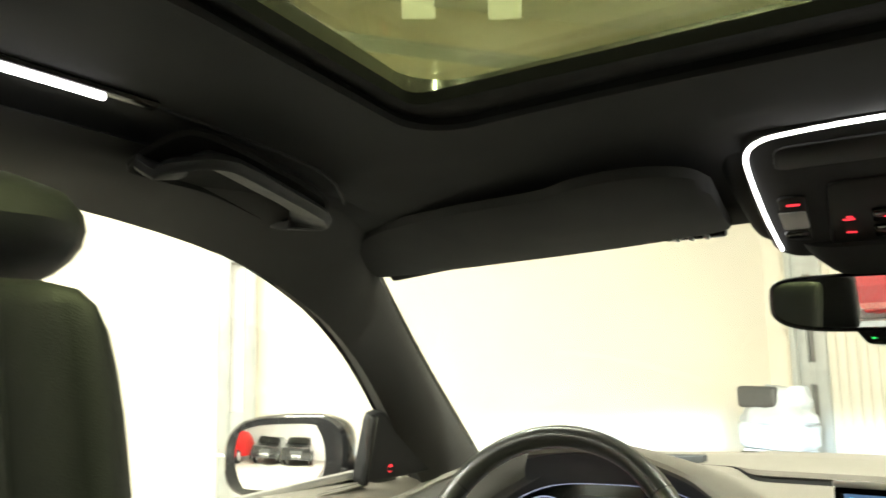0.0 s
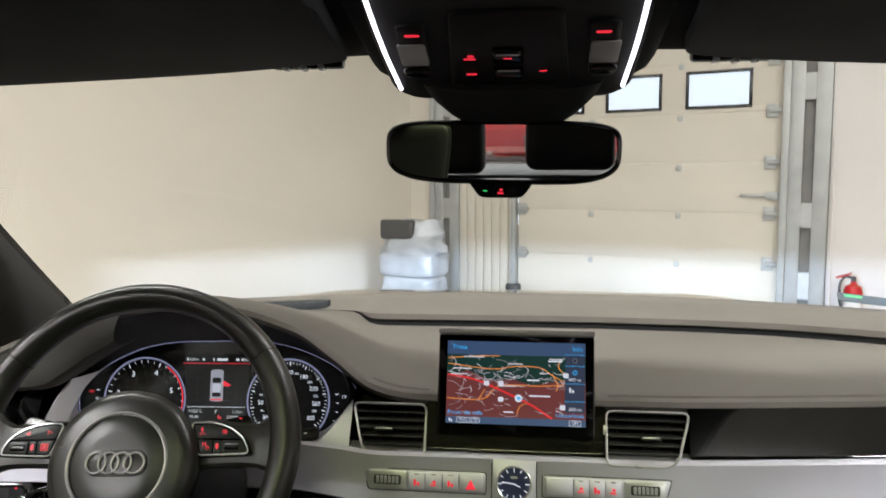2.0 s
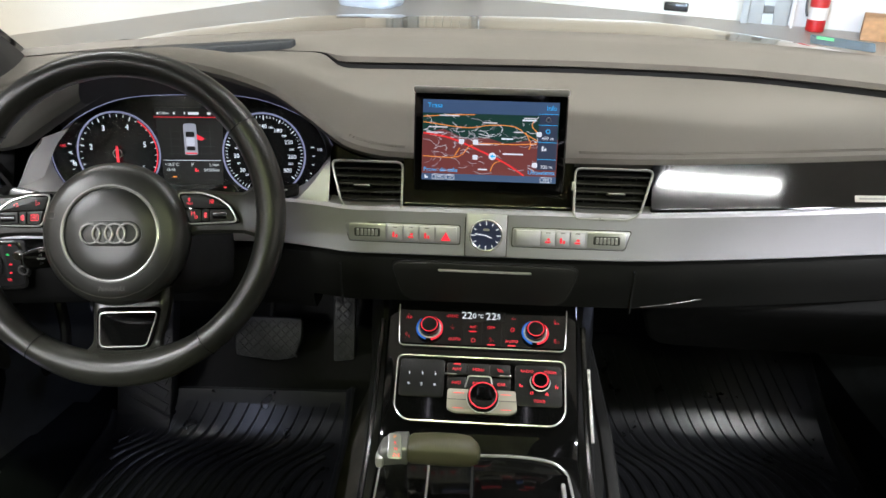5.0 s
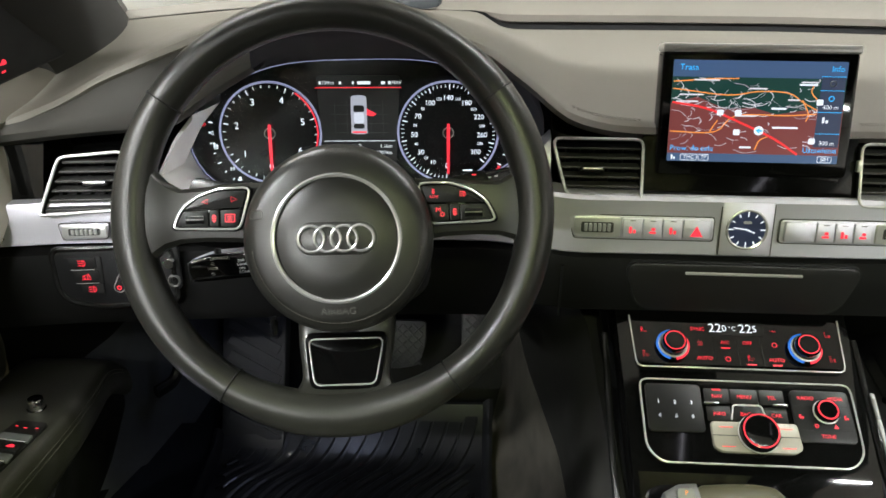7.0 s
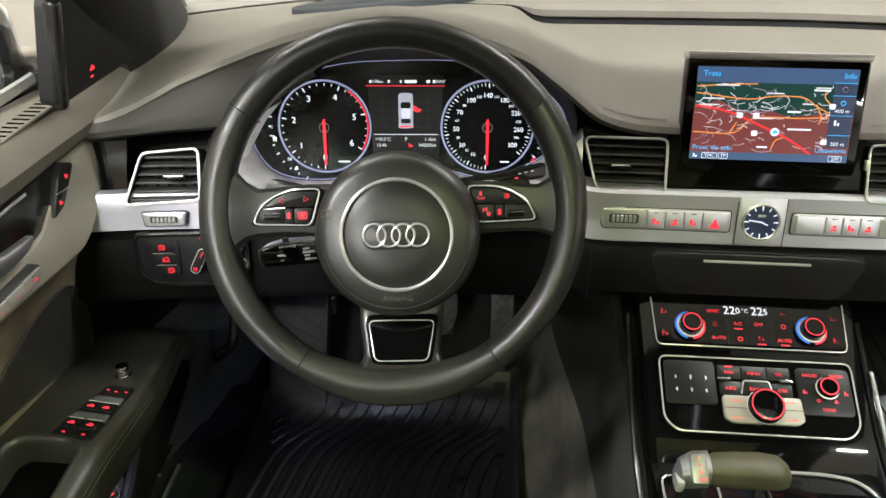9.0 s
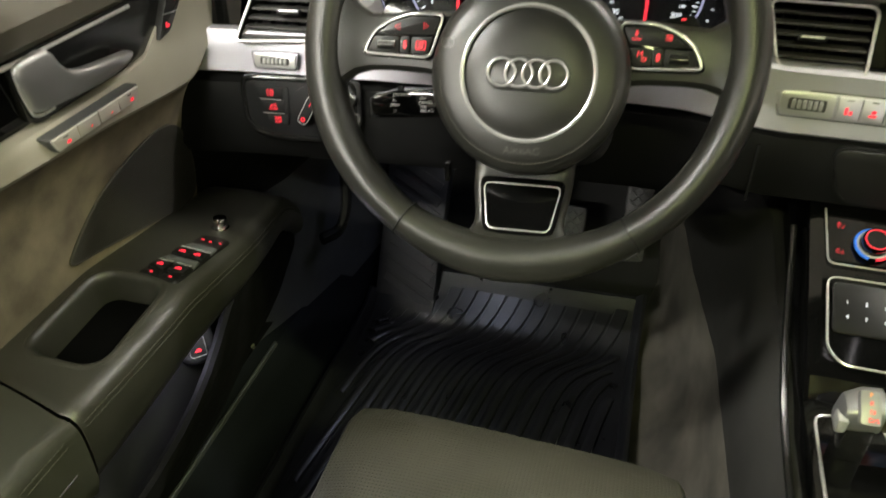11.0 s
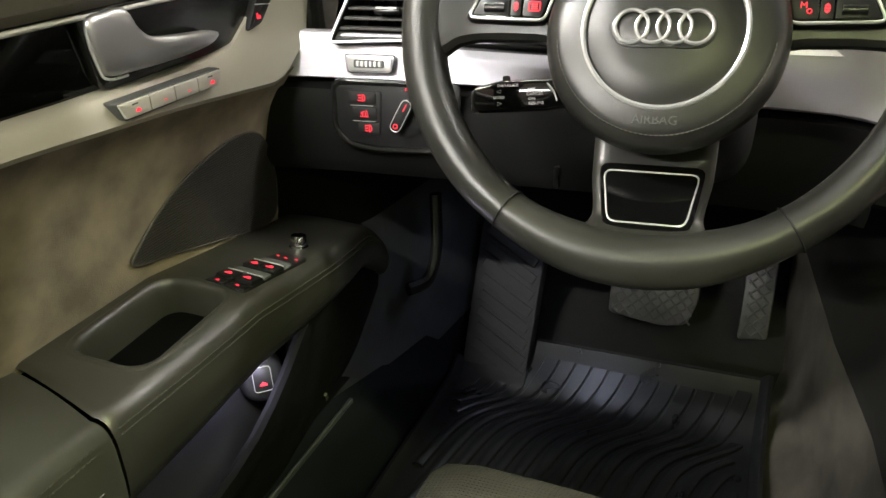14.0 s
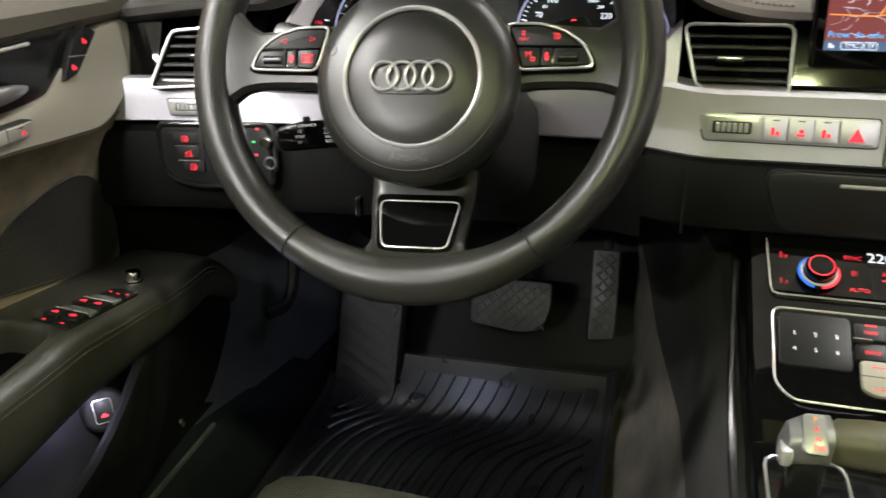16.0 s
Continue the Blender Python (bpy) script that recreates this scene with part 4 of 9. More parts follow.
# ledge with dark groove and the shelf behind it
rows, rows2, rows3 = [], [], []
for x in xs:
    if x > 0.86:
        break
    yb = base_y(x)
    yl = ledge_y(x)
    left = 1 / (1 + math.exp((x + 0.285) / 0.006))
    zl = 0.981 + left * 0.019
    rise = 0.024 * (1 - left)
    rows.append([(x, yl - 0.002, zl - 0.006), (x, yl + 0.008, zl - 0.006), (x, yl + 0.010, zl + rise * 0.35)])
    rows2.append([(x, yl + 0.010, zl + rise * 0.30), (x, yl + 0.004, zl + rise * 0.45), (x, yl + 0.005, zl + rise * 0.85), (x, yl + 0.014, zl + rise), (x, (yl + yb) / 2, zl + rise + 0.010), (x, yb, zl + rise + 0.006), (x, yb + 0.03, zl + rise - 0.01)])
part("ledge_groove", loft(B(), rows), SOFT_BLACK, dash, "black shadow gap")
part("rear_shelf", loft(B(), rows2), PAD, dash, "grey grained rear shelf")
part("defroster_vent", plate(smooth_loop([(-0.625, 1.735), (-0.40, 1.842), (-0.365, 1.866), (-0.39, 1.872), (-0.60, 1.79)], 5), 1.0, 1.0150, edge=0.003), material("vent_mesh", (0.020, 0.024, 0.029), 0.5, vary=0.3, scale=200), dash, "grey windscreen vent")

# air vents
SLAT = material("grey_black_slats", (0.035, 0.034, 0.033), 0.45, vary=0.15)


def vent(cx, m, outline, slats, knob_u, label, spread=0.0):
    t = thing("air_vent", tuple(m.translation), label, "air vent", "dashboard vents")
    pts = outline
    us, vs = [p[0] for p in pts], [p[1] for p in pts]
    bm = B()
    tube(bm, pts, 0.0017, True, 8, m @ Matrix.Translation((0, 0, 0.003)))
    part("frame", bm, SATIN, t, "satin chrome frame")
    part("duct", plate(pts, -0.035, -0.034, m), SOFT_BLACK, t)
    bm = B()
    L = len(pts)
    r0 = [m @ Vector((p[0], p[1], 0.002)) for p in pts]
    r1 = [m @ Vector((p[0], p[1], -0.035)) for p in pts]
    loft(bm, [r0, r1], True)
    part("duct_wall", bm, SOFT_BLACK, t)

    def span(v):
        xs = []
        for a, b in zip(pts, pts[1:] + pts[:1]):
            if (a[1] - v) * (b[1] - v) <= 0 and a[1] != b[1]:
                xs.append(a[0] + (b[0] - a[0]) * (v - a[1]) / (b[1] - a[1]))
        return min(xs), max(xs)
    v0, v1 = min(vs), max(vs)
    for k in range(slats):
        v = v0 + (v1 - v0) * (k + 0.75) / (slats + 0.5)
        a, b = span(v)
        bm = B()
        box(bm, ((a + b) / 2, v, -0.008), (b - a - 0.004, 0.0028, 0.016), m @ Matrix.Translation((0, v, -0.008)) @ pose(0, 0, 0, 20) @ Matrix.Translation((0, -v, 0.008)), 0.0008, 1)
        part("slat", bm, SLAT, t)
    for k in range(5):
        u = min(us) + (max(us) - min(us)) * (k + 1) / 6
        part("rear_blade", box(B(), (u, (v0 + v1) / 2, -0.026), (0.0015, (v1 - v0) * 0.86, 0.012), m), SOFT_BLACK, t)
    vm = (v0 + v1) / 2
    part("slider", box(B(), (knob_u, vm, 0.003), (0.026, 0.006, 0.010), m, 0.0015), BLACK_TRIM, t, "black slider with chrome lip")
    part("slider_lip", box(B(), (knob_u, vm + 0.001, 0.0085), (0.022, 0.002, 0.002), m, 0.0006, 1), CHROME, t)
    return t


def corners(pts, r, n=3):
    """Round the corners of a polygon."""
    out = []
    for i, p in enumerate(pts):
        a, b = Vector(pts[i - 1]), Vector(pts[(i + 1) % len(pts)])
        p = Vector(p)
        d0, d1 = (a - p), (b - p)
        k = min(r, d0.length * 0.45, d1.length * 0.45)
        s, e = p + d0.normalized() * k, p + d1.normalized() * k
        for j in range(n + 1):
            f = j / n
            q = s.lerp(p, f).lerp(p.lerp(e, f), f)
            out.append((q.x, q.y))
    return out


VM = face_frame((0, yT(0) + 0.031, 0.915), 25)
vent(-0.17, VM, corners([(-0.216, 0.032), (-0.117, 0.032), (-0.117, -0.036), (-0.185, -0.036), (-0.200, -0.027)], 0.009), 6, -0.172, "black slatted air vent framed in satin chrome, beside the screen")
vent(0.17, VM, corners([(0.117, 0.032), (0.222, 0.032), (0.206, -0.027), (0.192, -0.036), (0.117, -0.036)], 0.009), 6, 0.172, "black slatted air vent framed in satin chrome, beside the screen")
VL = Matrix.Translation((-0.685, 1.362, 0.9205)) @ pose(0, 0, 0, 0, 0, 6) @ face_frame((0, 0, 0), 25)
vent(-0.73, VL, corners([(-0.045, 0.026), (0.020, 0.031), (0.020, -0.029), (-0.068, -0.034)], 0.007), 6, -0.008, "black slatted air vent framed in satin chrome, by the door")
VR = face_frame((0, 1.507, 0.915), 25)
vent(0.74, VR, corners([(0.655, 0.032), (0.79, 0.032), (0.81, -0.036), (0.672, -0.036)], 0.010), 6, 0.73, "black slatted air vent framed in satin chrome, passenger end")
# pale label strip on the inlay
t = thing("label_strip", (0.54, 1.48, 0.893), "small white label strip stuck on the gloss inlay", "label")
lmx = face_frame((0.545, yT(0.545) + 0.0235, 0.9015), 24, 1.5)
part("paper", plate(rrect(0.078, 0.009, 0.001, 1), 0.0, 0.001, lmx), WALL_PALE, t)
part("print", plate(rrect(0.06, 0.002, 0.0005, 1), 0.001, 0.0013, lmx), material("grey_print", (0.35, 0.35, 0.35), 0.6), t)

# button strips and clock on the aluminium trim
TM = face_frame((0, yT(0) + 0.0055, 0.857), 14)


def key_strip(m, u0, u1, v0, v1, keys, wheel_u, label, cut):
    t = thing("button_strip", tuple(m @ Vector(((u0 + u1) / 2, v0, 0))), label, "switch panel", "dashboard buttons")
    part("gap", plate(corners([(u0 - 0.0011, v1 + 0.0011), (u1 + 0.0011, v1 + 0.0011), (u1 + 0.0011 - cut[1], v0 - 0.0011), (u0 - 0.0011 + cut[0], v0 - 0.0011)], 0.004), -0.002, 0.0006, m), DARK, t)
    part("backing", plate(corners([(u0, v1), (u1, v1), (u1 - cut[1], v0), (u0 + cut[0], v0)], 0.004), -0.002, 0.0012, m, 0.0008), ALU, t)
    for a, b, sym in keys:
        k = part("key", plate(rrect(b - a - 0.0005, v1 - v0 - 0.004, 0.0012, 2, (a + b) / 2, (v0 + v1) / 2), -0.001, 0.0042, m, 0.001), ALU, t)
        if sym is not None:
            glyph(t, m @ Matrix.Translation((0, 0, 0.0038)), (a + b) / 2, (v0 + v1) / 2 - 0.002, 0.0135 if sym == 1 else 0.0085, RED, sym)
        if sym in (0, 3):
            part("indicator", box(B(), ((a + b) / 2, v1 - 0.0045, 0.0044), (0.006, 0.001, 0.0006), m), DARK, t)
    if wheel_u is not None:
        a, b = wheel_u
        part("surround", plate(rrect(b - a, v1 - v0 - 0.003, 0.003, 3, (a + b) / 2, (v0 + v1) / 2), -0.001, 0.003, m, 0.001), SATIN, t)
        part("roller_slot", plate(rrect((b - a) * 0.7, (v1 - v0) * 0.45, 0.002, 3, (a + b) / 2, (v0 + v1) / 2), 0.002, 0.0034, m), DARK, t)
        bm = B()
        for i in range(6):
            box(bm, ((a + b) / 2 + (i - 2.5) * (b - a) * 0.10, (v0 + v1) / 2, 0.0042), ((b - a) * 0.07, (v1 - v0) * 0.34, 0.003), m, 0.0006, 1)
        part("roller", bm, SATIN, t, "ribbed chrome roller")
    return t


key_strip(TM, -0.196, -0.036, -0.014, 0.012, [(-0.136, -0.114, 3), (-0.114, -0.092, 0), (-0.092, -0.070, 3), (-0.070, -0.040, 1)], (-0.189, -0.138), "aluminium button strip with red symbols and hazard triangle", (0.008, 0.0))
key_strip(TM, 0.036, 0.196, -0.014, 0.012, [(0.040, 0.074, None), (0.074, 0.094, 0), (0.094, 0.114, 3), (0.114, 0.134, 0)], (0.138, 0.189), "aluminium button strip with red symbols", (0.0, 0.008))
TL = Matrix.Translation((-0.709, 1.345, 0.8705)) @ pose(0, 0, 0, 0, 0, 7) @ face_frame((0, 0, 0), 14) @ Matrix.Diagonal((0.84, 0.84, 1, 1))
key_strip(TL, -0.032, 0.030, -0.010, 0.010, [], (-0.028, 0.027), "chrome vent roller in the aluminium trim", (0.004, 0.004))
clock = thing("dashboard_clock", (0, 1.405, 0.857), "small round analogue clock with dark blue dial", "clock")
part("clock_plate", plate(rrect(0.056, 0.060, 0.002, 2), -0.002, 0.001, TM, 0.0008), ALU, clock)
part("plate_gap", plate(rrect(0.0585, 0.0606, 0.002, 2), -0.002, 0.0004, TM), DARK, clock)
bm = B()
ring(bm, 0.0215, 0.002, 0.0016, TM)
part("bezel", bm, CHROME, clock)
part("dial", lathe(B(), [(0.021, 0.0012), (0.021, 0.0018), (0, 0.0018)], TM), material("blue_dial", (0.04, 0.05, 0.12), 0.3, vary=0.1), clock)
for k in range(12):
    a = radians(30 * k)
    L = 0.004 if k % 3 else 0.006
    part("hour_mark", box(B(), (0, 0.0175, 0.0022), (0.0012, L, 0.0005), TM @ pose(0, 0, 0, 0, 0, -30 * k)), DISPLAY_WHITE, clock)
for nm, a, L in (("hour_hand", -113, 0.011), ("minute_hand", -278, 0.017)):
    part(nm, box(B(), (0, L / 2 - 0.002, 0.0027), (0.0013, L, 0.0005), TM @ pose(0, 0, 0, 0, 0, a)), DISPLAY_WHITE, clock)
part("maker_mark", plate(rrect(0.009, 0.003, 0.001, 2, 0, 0.008), 0.0018, 0.0024, TM), SATIN, clock)

# centre drawer
DM = face_frame((0, yT(0) - 0.0125, 0.79), 2)
drawer = part("drawer", plate(corners([(-0.132, 0.031), (0.132, 0.031), (0.112, -0.028), (-0.112, -0.028)], 0.02, 5), -0.004, 0.0035, DM, 0.003), LEATHER, dash, "black leather drawer front")
part("drawer_gap", plate(corners([(-0.1335, 0.0325), (0.1335, 0.0325), (0.1135, -0.0295), (-0.1135, -0.0295)], 0.02, 5), -0.004, 0.0008, DM), SOFT_BLACK, drawer)
part("drawer_pull", box(B(), (0.0, 0.021, 0.004), (0.128, 0.0035, 0.003), DM, 0.001, 1), SATIN, drawer, "thin chrome pull")
for x in (-0.2, 0.205):
    part("panel_gap", box(B(), (x, yT(x) - 0.0115, 0.783), (0.0025, 0.006, 0.066)), SOFT_BLACK, dash)
t = thing("glovebox", (0.5, 1.44, 0.72), "black glovebox lid under the trim with a chrome line", "glovebox")
GM = face_frame((0.53, 1.475, 0.71), -32)
part("lid", plate(corners([(-0.30, 0.04), (0.30, 0.05), (0.30, -0.12), (-0.26, -0.10)], 0.04, 5), -0.01, 0.012, GM, 0.008, 3), SILL_BLACK, t)
part("chrome_line", tube(B(), [(0.215, 1.386, 0.770), (0.26, 1.392, 0.774), (0.300, 1.402, 0.777)], 0.0005), DARK_CHROME, t)

# ---- instrument cluster ----
CM = Matrix.Translation((-0.443, 1.529, 0.922)) @ pose(0, 0, 0, 0, 0, 4) @ face_frame((0, 0, 0), 12)
cluster = thing("instrument_cluster", (-0.443, 1.53, 0.86), "lit instrument cluster with two round dials and a centre display", "instrument cluster")
OUTL = smooth_loop([(-0.208, -0.005), (-0.182, -0.062), (-0.115, -0.076), (-0.04, -0.062), (0.04, -0.060), (0.112, -0.072), (0.184, -0.042), (0.212, 0.0), (0.18, 0.045), (0.10, 0.078), (0.0, 0.083), (-0.10, 0.075), (-0.175, 0.04)], 5)
FACE = material("cluster_face", (0.012, 0.012, 0.014), 0.25, vary=0.1)
part("face", plate(OUTL, -0.004, 0.0, CM), FACE, cluster)
bm = B()
tube(bm, OUTL, 0.0007, True, 8, CM @ Matrix.Translation((0, 0, 0.0015)))
part("outline", bm, GAUGE_RING, cluster, "pale lilac lit outline")


def dial(cu, marks, sub, lo, hi):
    g = part("dial", lathe(B(), [(0.060, 0.0006), (0.060, 0.0012), (0, 0.0012)], CM @ Matrix.Translation((cu, -0.004, 0)), 48), FACE, cluster)
    dm = CM @ Matrix.Translation((cu, -0.004, 0))
    bm = B()
    ring(bm, 0.0610, 0.002, 0.0013, dm, 56)
    part("dial_ring", bm, GAUGE_RING, g, "pale lilac lit ring")
    bm = B()
    for k in range(sub + 1):
        a = lo + (hi - lo) * k / sub
        L = 0.006 if k % 5 == 0 else 0.0035
        box(bm, (0.0575 - L / 2, 0, 0.0018), (L, 0.0006 if k % 5 else 0.0011, 0.0003), dm @ pose(0, 0, 0, 0, 0, a))
    part("scale", bm, WHITE, g, "white tick marks")
    for body, a, s in marks:
        r = 0.0415
        text("numeral", body, dm @ Matrix.Translation((r * math.cos(radians(a)), r * math.sin(radians(a)), 0.0016)), s, WHITE, g)
    part("needle", plate([(-0.0014, -0.050), (0.0014, -0.050), (0.0020, 0.004), (-0.0020, 0.004)], 0.0066, 0.0078, dm), RED, g, "red needle")
    part("needle_hub", lathe(B(), [(0.0065, 0.001), (0.0065, 0.006), (0.005, 0.0072), (0, 0.0072)], dm, 24), SOFT_BLACK, g)
    part("hub_ring", ring(B(), 0.0064, 0.0066, 0.0005, dm, 24), SATIN, g)
    part("needle_tail", plate([(-0.0020, 0.004), (0.0020, 0.004), (0.0014, 0.011), (-0.0014, 0.011)], 0.0065, 0.0078, dm), RED, g)
    return g, dm


g, dm = dial(-0.108, [(str(k), 268 - 50 * k, 0.0115) for k in range(7)], 30, 268, -32)
bm = B()
tube(bm, [(0.0575 * math.cos(radians(a)), 0.0575 * math.sin(radians(a)), 0.002) for a in range(-32, 60, 4)], 0.0009, m=dm)
part("red_zone", bm, RED, g, "red arc")
part("unit_mark", plate(rrect(0.016, 0.0018, 0.0004, 1, 0.024, -0.047), 0.0013, 0.0016, dm), WHITE, g)
SMALL = [(str(v), a, 0.0048) for v, a in ((20, 229), (40, 200), (60, 168), (80, 137), (120, 106), (160, 74), (200, 42), (240, 10), (280, -20))]
g, dm = dial(0.108, SMALL + [("0", 268, 0.0095), ("10", 243, 0.007), ("30", 216, 0.0085), ("50", 184, 0.0085), ("70", 152, 0.0085), ("100", 122, 0.0085), ("140", 90, 0.0085), ("180", 58, 0.0085), ("220", 26, 0.0085), ("260", -5, 0.0085), ("300", -36, 0.0085)], 60, 268, -40)
part("unit_mark", plate(rrect(0.012, 0.0018, 0.0004, 1, 0.024, -0.047), 0.0013, 0.0016, dm), WHITE, g)
for cu, lo, hi, n, lab in ((-0.108, 168, 248, 8, "130"), (0.108, 10, -72, 8, "1/2")):
    bm = B()
    for k in range(n + 1):
        a = lo + (hi - lo) * k / n
        box(bm, (0.0735, 0, 0.0012), (0.005 if k % 4 == 0 else 0.003, 0.0012, 0.0003), CM @ Matrix.Translation((cu, -0.006, 0)) @ pose(0, 0, 0, 0, 0, a))
    part("side_scale", bm, WHITE, cluster)
    a = radians(lo + (hi - lo) * 0.06)
    text("numeral", lab, CM @ Matrix.Translation((cu + 0.083 * math.cos(a), -0.004 + 0.083 * math.sin(a), 0.001)), 0.006, RED if cu < 0 else WHITE, cluster)
glyph(cluster, CM, 0.170, -0.048, 0.007, RED, 0)
glyph(cluster, CM, -0.176, -0.018, 0.006, WHITE, 3)
glyph(cluster, CM, -0.150, -0.060, 0.006, WHITE, 0)
for body, u, v in (("°C", -0.180, -0.004), ("90", -0.176, -0.022), ("50", -0.158, -0.048)):
    text("numeral", body, CM @ Matrix.Translation((u, v, 0.001)), 0.0058, WHITE, cluster)
GREY_DISPLAY = glow("display_grey", (0.035, 0.034, 0.038), 0.05)
disp = part("centre_display", plate(corners([(-0.050, 0.064), (0.050, 0.064), (0.044, -0.050), (-0.044, -0.050)], 0.004), 0.0006, 0.0012, CM), GREY_DISPLAY, cluster, "dark grey lit display")
part("red_line", box(B(), (0, 0.050, 0.0015), (0.104, 0.0008, 0.0003), CM), RED, disp)
part("white_line", box(B(), (0, -0.014, 0.0015), (0.086, 0.0006, 0.0003), CM), WHITE, disp)
for u, v, s, body in ((-0.031, -0.0205, 0.0062, "+18.5°C"), (0.0, -0.0205, 0.0068, "P"), (0.032, -0.0205, 0.0062, "1.1km"), (-0.033, -0.0285, 0.0062, "15:46"), (0.028, -0.0285, 0.0062, "54207km")):
    text("readout", body, CM @ Matrix.Translation((u, v, 0.0016)), s, DISPLAY_WHITE, disp)
for u, w in ((-0.0455, 0.003), (-0.0215, 0.003), (-0.006, 0.0022), (0.007, 0.016), (0.030, 0.005), (0.0375, 0.0035)):
    part("readout_bar", plate(rrect(w, 0.0038, 0.0008, 1, u, 0.0556), 0.0013, 0.0016, CM), DISPLAY_WHITE, disp)
text("readout", "NAV", CM @ Matrix.Translation((0.046, 0.0556, 0.0018)), 0.0058, DISPLAY_WHITE, disp)
text("readout", "530km", CM @ Matrix.Translation((-0.036, 0.0556, 0.0018)), 0.0052, DISPLAY_WHITE, disp)
FAINT = glow("display_faint", (0.2, 0.2, 0.22), 0.12)
CARGLOW = glow("display_car", (0.62, 0.62, 0.70), 0.55)
carm = CM @ Matrix.Translation((0.0, 0.018, 0.0014))
part("car_picture", plate(smooth_loop([(-0.0075, 0.022), (0.0075, 0.022), (0.0095, 0.014), (0.0095, -0.016), (0.0085, -0.023), (-0.0085, -0.023), (-0.0095, -0.016), (-0.0095, 0.014)], 4), 0, 0.0006, carm), CARGLOW, disp, "pale car outline seen from above")
part("picture_glass", plate(rrect(0.013, 0.008, 0.002, 2, 0, 0.007), 0.0006, 0.0009, carm), GREY_DISPLAY, disp)
part("picture_glass", plate(rrect(0.013, 0.006, 0.002, 2, 0, -0.014), 0.0006, 0.0009, carm), GREY_DISPLAY, disp)
part("open_door", plate([(0.0098, 0.007), (0.0215, 0.0005), (0.0165, -0.0022), (0.0098, -0.0005)], 0.0004, 0.0008, carm), RED, disp, "red open door in the picture")
part("picture_tail", plate(rrect(0.0175, 0.0018, 0.0006, 2, 0, -0.0212), 0.0006, 0.0009, carm), RED, disp)
part("picture_roof", plate(rrect(0.0125, 0.013, 0.003, 3, 0, -0.0040), 0.0006, 0.0009, carm), glow("display_roof", (0.78, 0.78, 0.86), 0.75), disp)
for k in range(5):
    part("picture_grid", box(B(), ((k - 2) * 0.0145, 0.010, 0.00005), (0.0003, 0.042, 0.0001), carm @ Matrix.Translation((0, -0.014, 0))), FAINT, disp)
for k in range(4):
    part("picture_grid", box(B(), (0, -0.022 + 0.011 * k, 0.00005), (0.070, 0.0003, 0.0001), carm), FAINT, disp)
glyph(disp, CM @ Matrix.Translation((0, 0, 0.001)), 0.006, -0.0285, 0.006, RED, 3)
glyph(disp, CM @ Matrix.Translation((0, 0, 0.001)), -0.028, -0.039, 0.007, AMBER, 4)
g = part("cluster_lens", plate(OUTL, 0.010, 0.0105, CM), CLEAR, cluster)
g.visible_shadow = False

# hood lining between pad and cluster, and aluminium surround
M = len(OUTL)
order = sorted(range(M), key=lambda i: math.atan2(OUTL[i][1] + 0.01, OUTL[i][0]))


def crest(x):
    return lerp([-0.66, -0.645, -0.28, -0.225], [0.896, 0.895, 0.896, 0.889], x)


rows = []
for i in [q for q in order if OUTL[q][1] > (-0.012 if OUTL[q][0] > 0 else 0.026)]:
    u, v = OUTL[i]
    b = CM @ Vector((u * 1.004, v * 1.004, 0.004))
    x = -0.443 + u * 1.03
    top = min(hood(x) - 0.014, 1.062)
    f = max(0.0, min(1.0, (v + 0.012) / 0.05))
    c = Vector((x, 1.472, (b.z + 0.004) * (1 - f) + top * f))
    rows.append([b, b.lerp(c, 0.35) + Vector((0, 0, 0.006 * f)), b.lerp(c, 0.75) + Vector((0, 0, 0.006 * f)), c, c + Vector((0, -0.006, 0.010))])
part("hood_lining", loft(B(), rows), PAD_DARK, dash, "black lining inside the instrument hood")
rows = []
for i in sorted([q for q in order if OUTL[q][1] < (0.012 if OUTL[q][0] > 0 else 0.055)], key=lambda q: (math.atan2(OUTL[q][1] + 0.01, OUTL[q][0]) - math.pi / 2) % (2 * math.pi)):
    u, v = OUTL[i]
    p = CM @ Vector((u * 1.006, v * 1.006 - 0.001, 0.003))
    x = max(-0.662, min(-0.218, -0.443 + u * 1.055))
    side = max(0.0, min(1.0, (abs(u) - 0.150) / 0.055))
    zc = crest(x)
    zs = max(zc, p.z + 0.006)
    out = Vector((x, (yT(x) + 0.012) * (1 - side) + 1.452 * side, zc * (1 - side) + zs * side))
    if u < -0.1:
        side = 1.0 if v > -0.01 else side
        zs = max(zc, p.z + 0.002)
        out = Vector((x, yT(x) + 0.012, zc)).lerp(Vector((lerp([0.885, 0.894, 0.945, 0.975, 0.995], [-0.668, -0.663, -0.632, -0.605, -0.580], zs), 1.432, zs)), side)
    near, mid_s = p.lerp(out, 0.30) + Vector((0, 0, -0.003)), p.lerp(out, 0.65) + Vector((0, 0, -0.003))
    if u < -0.1:
        lip = Vector((out.x + 0.020, 1.466, out.z + 0.003))
        near, mid_s = near.lerp(lip, side), mid_s.lerp(lip.lerp(out, 0.5) + Vector((0.0, -0.004, 0.0)), side)
    rows.append([p, near, mid_s, out, out + Vector((0, -0.004, -0.006))])
part("aluminium_surround", loft(B(), rows), ALU_LIT, dash, "aluminium cluster surround, light put into its colour")
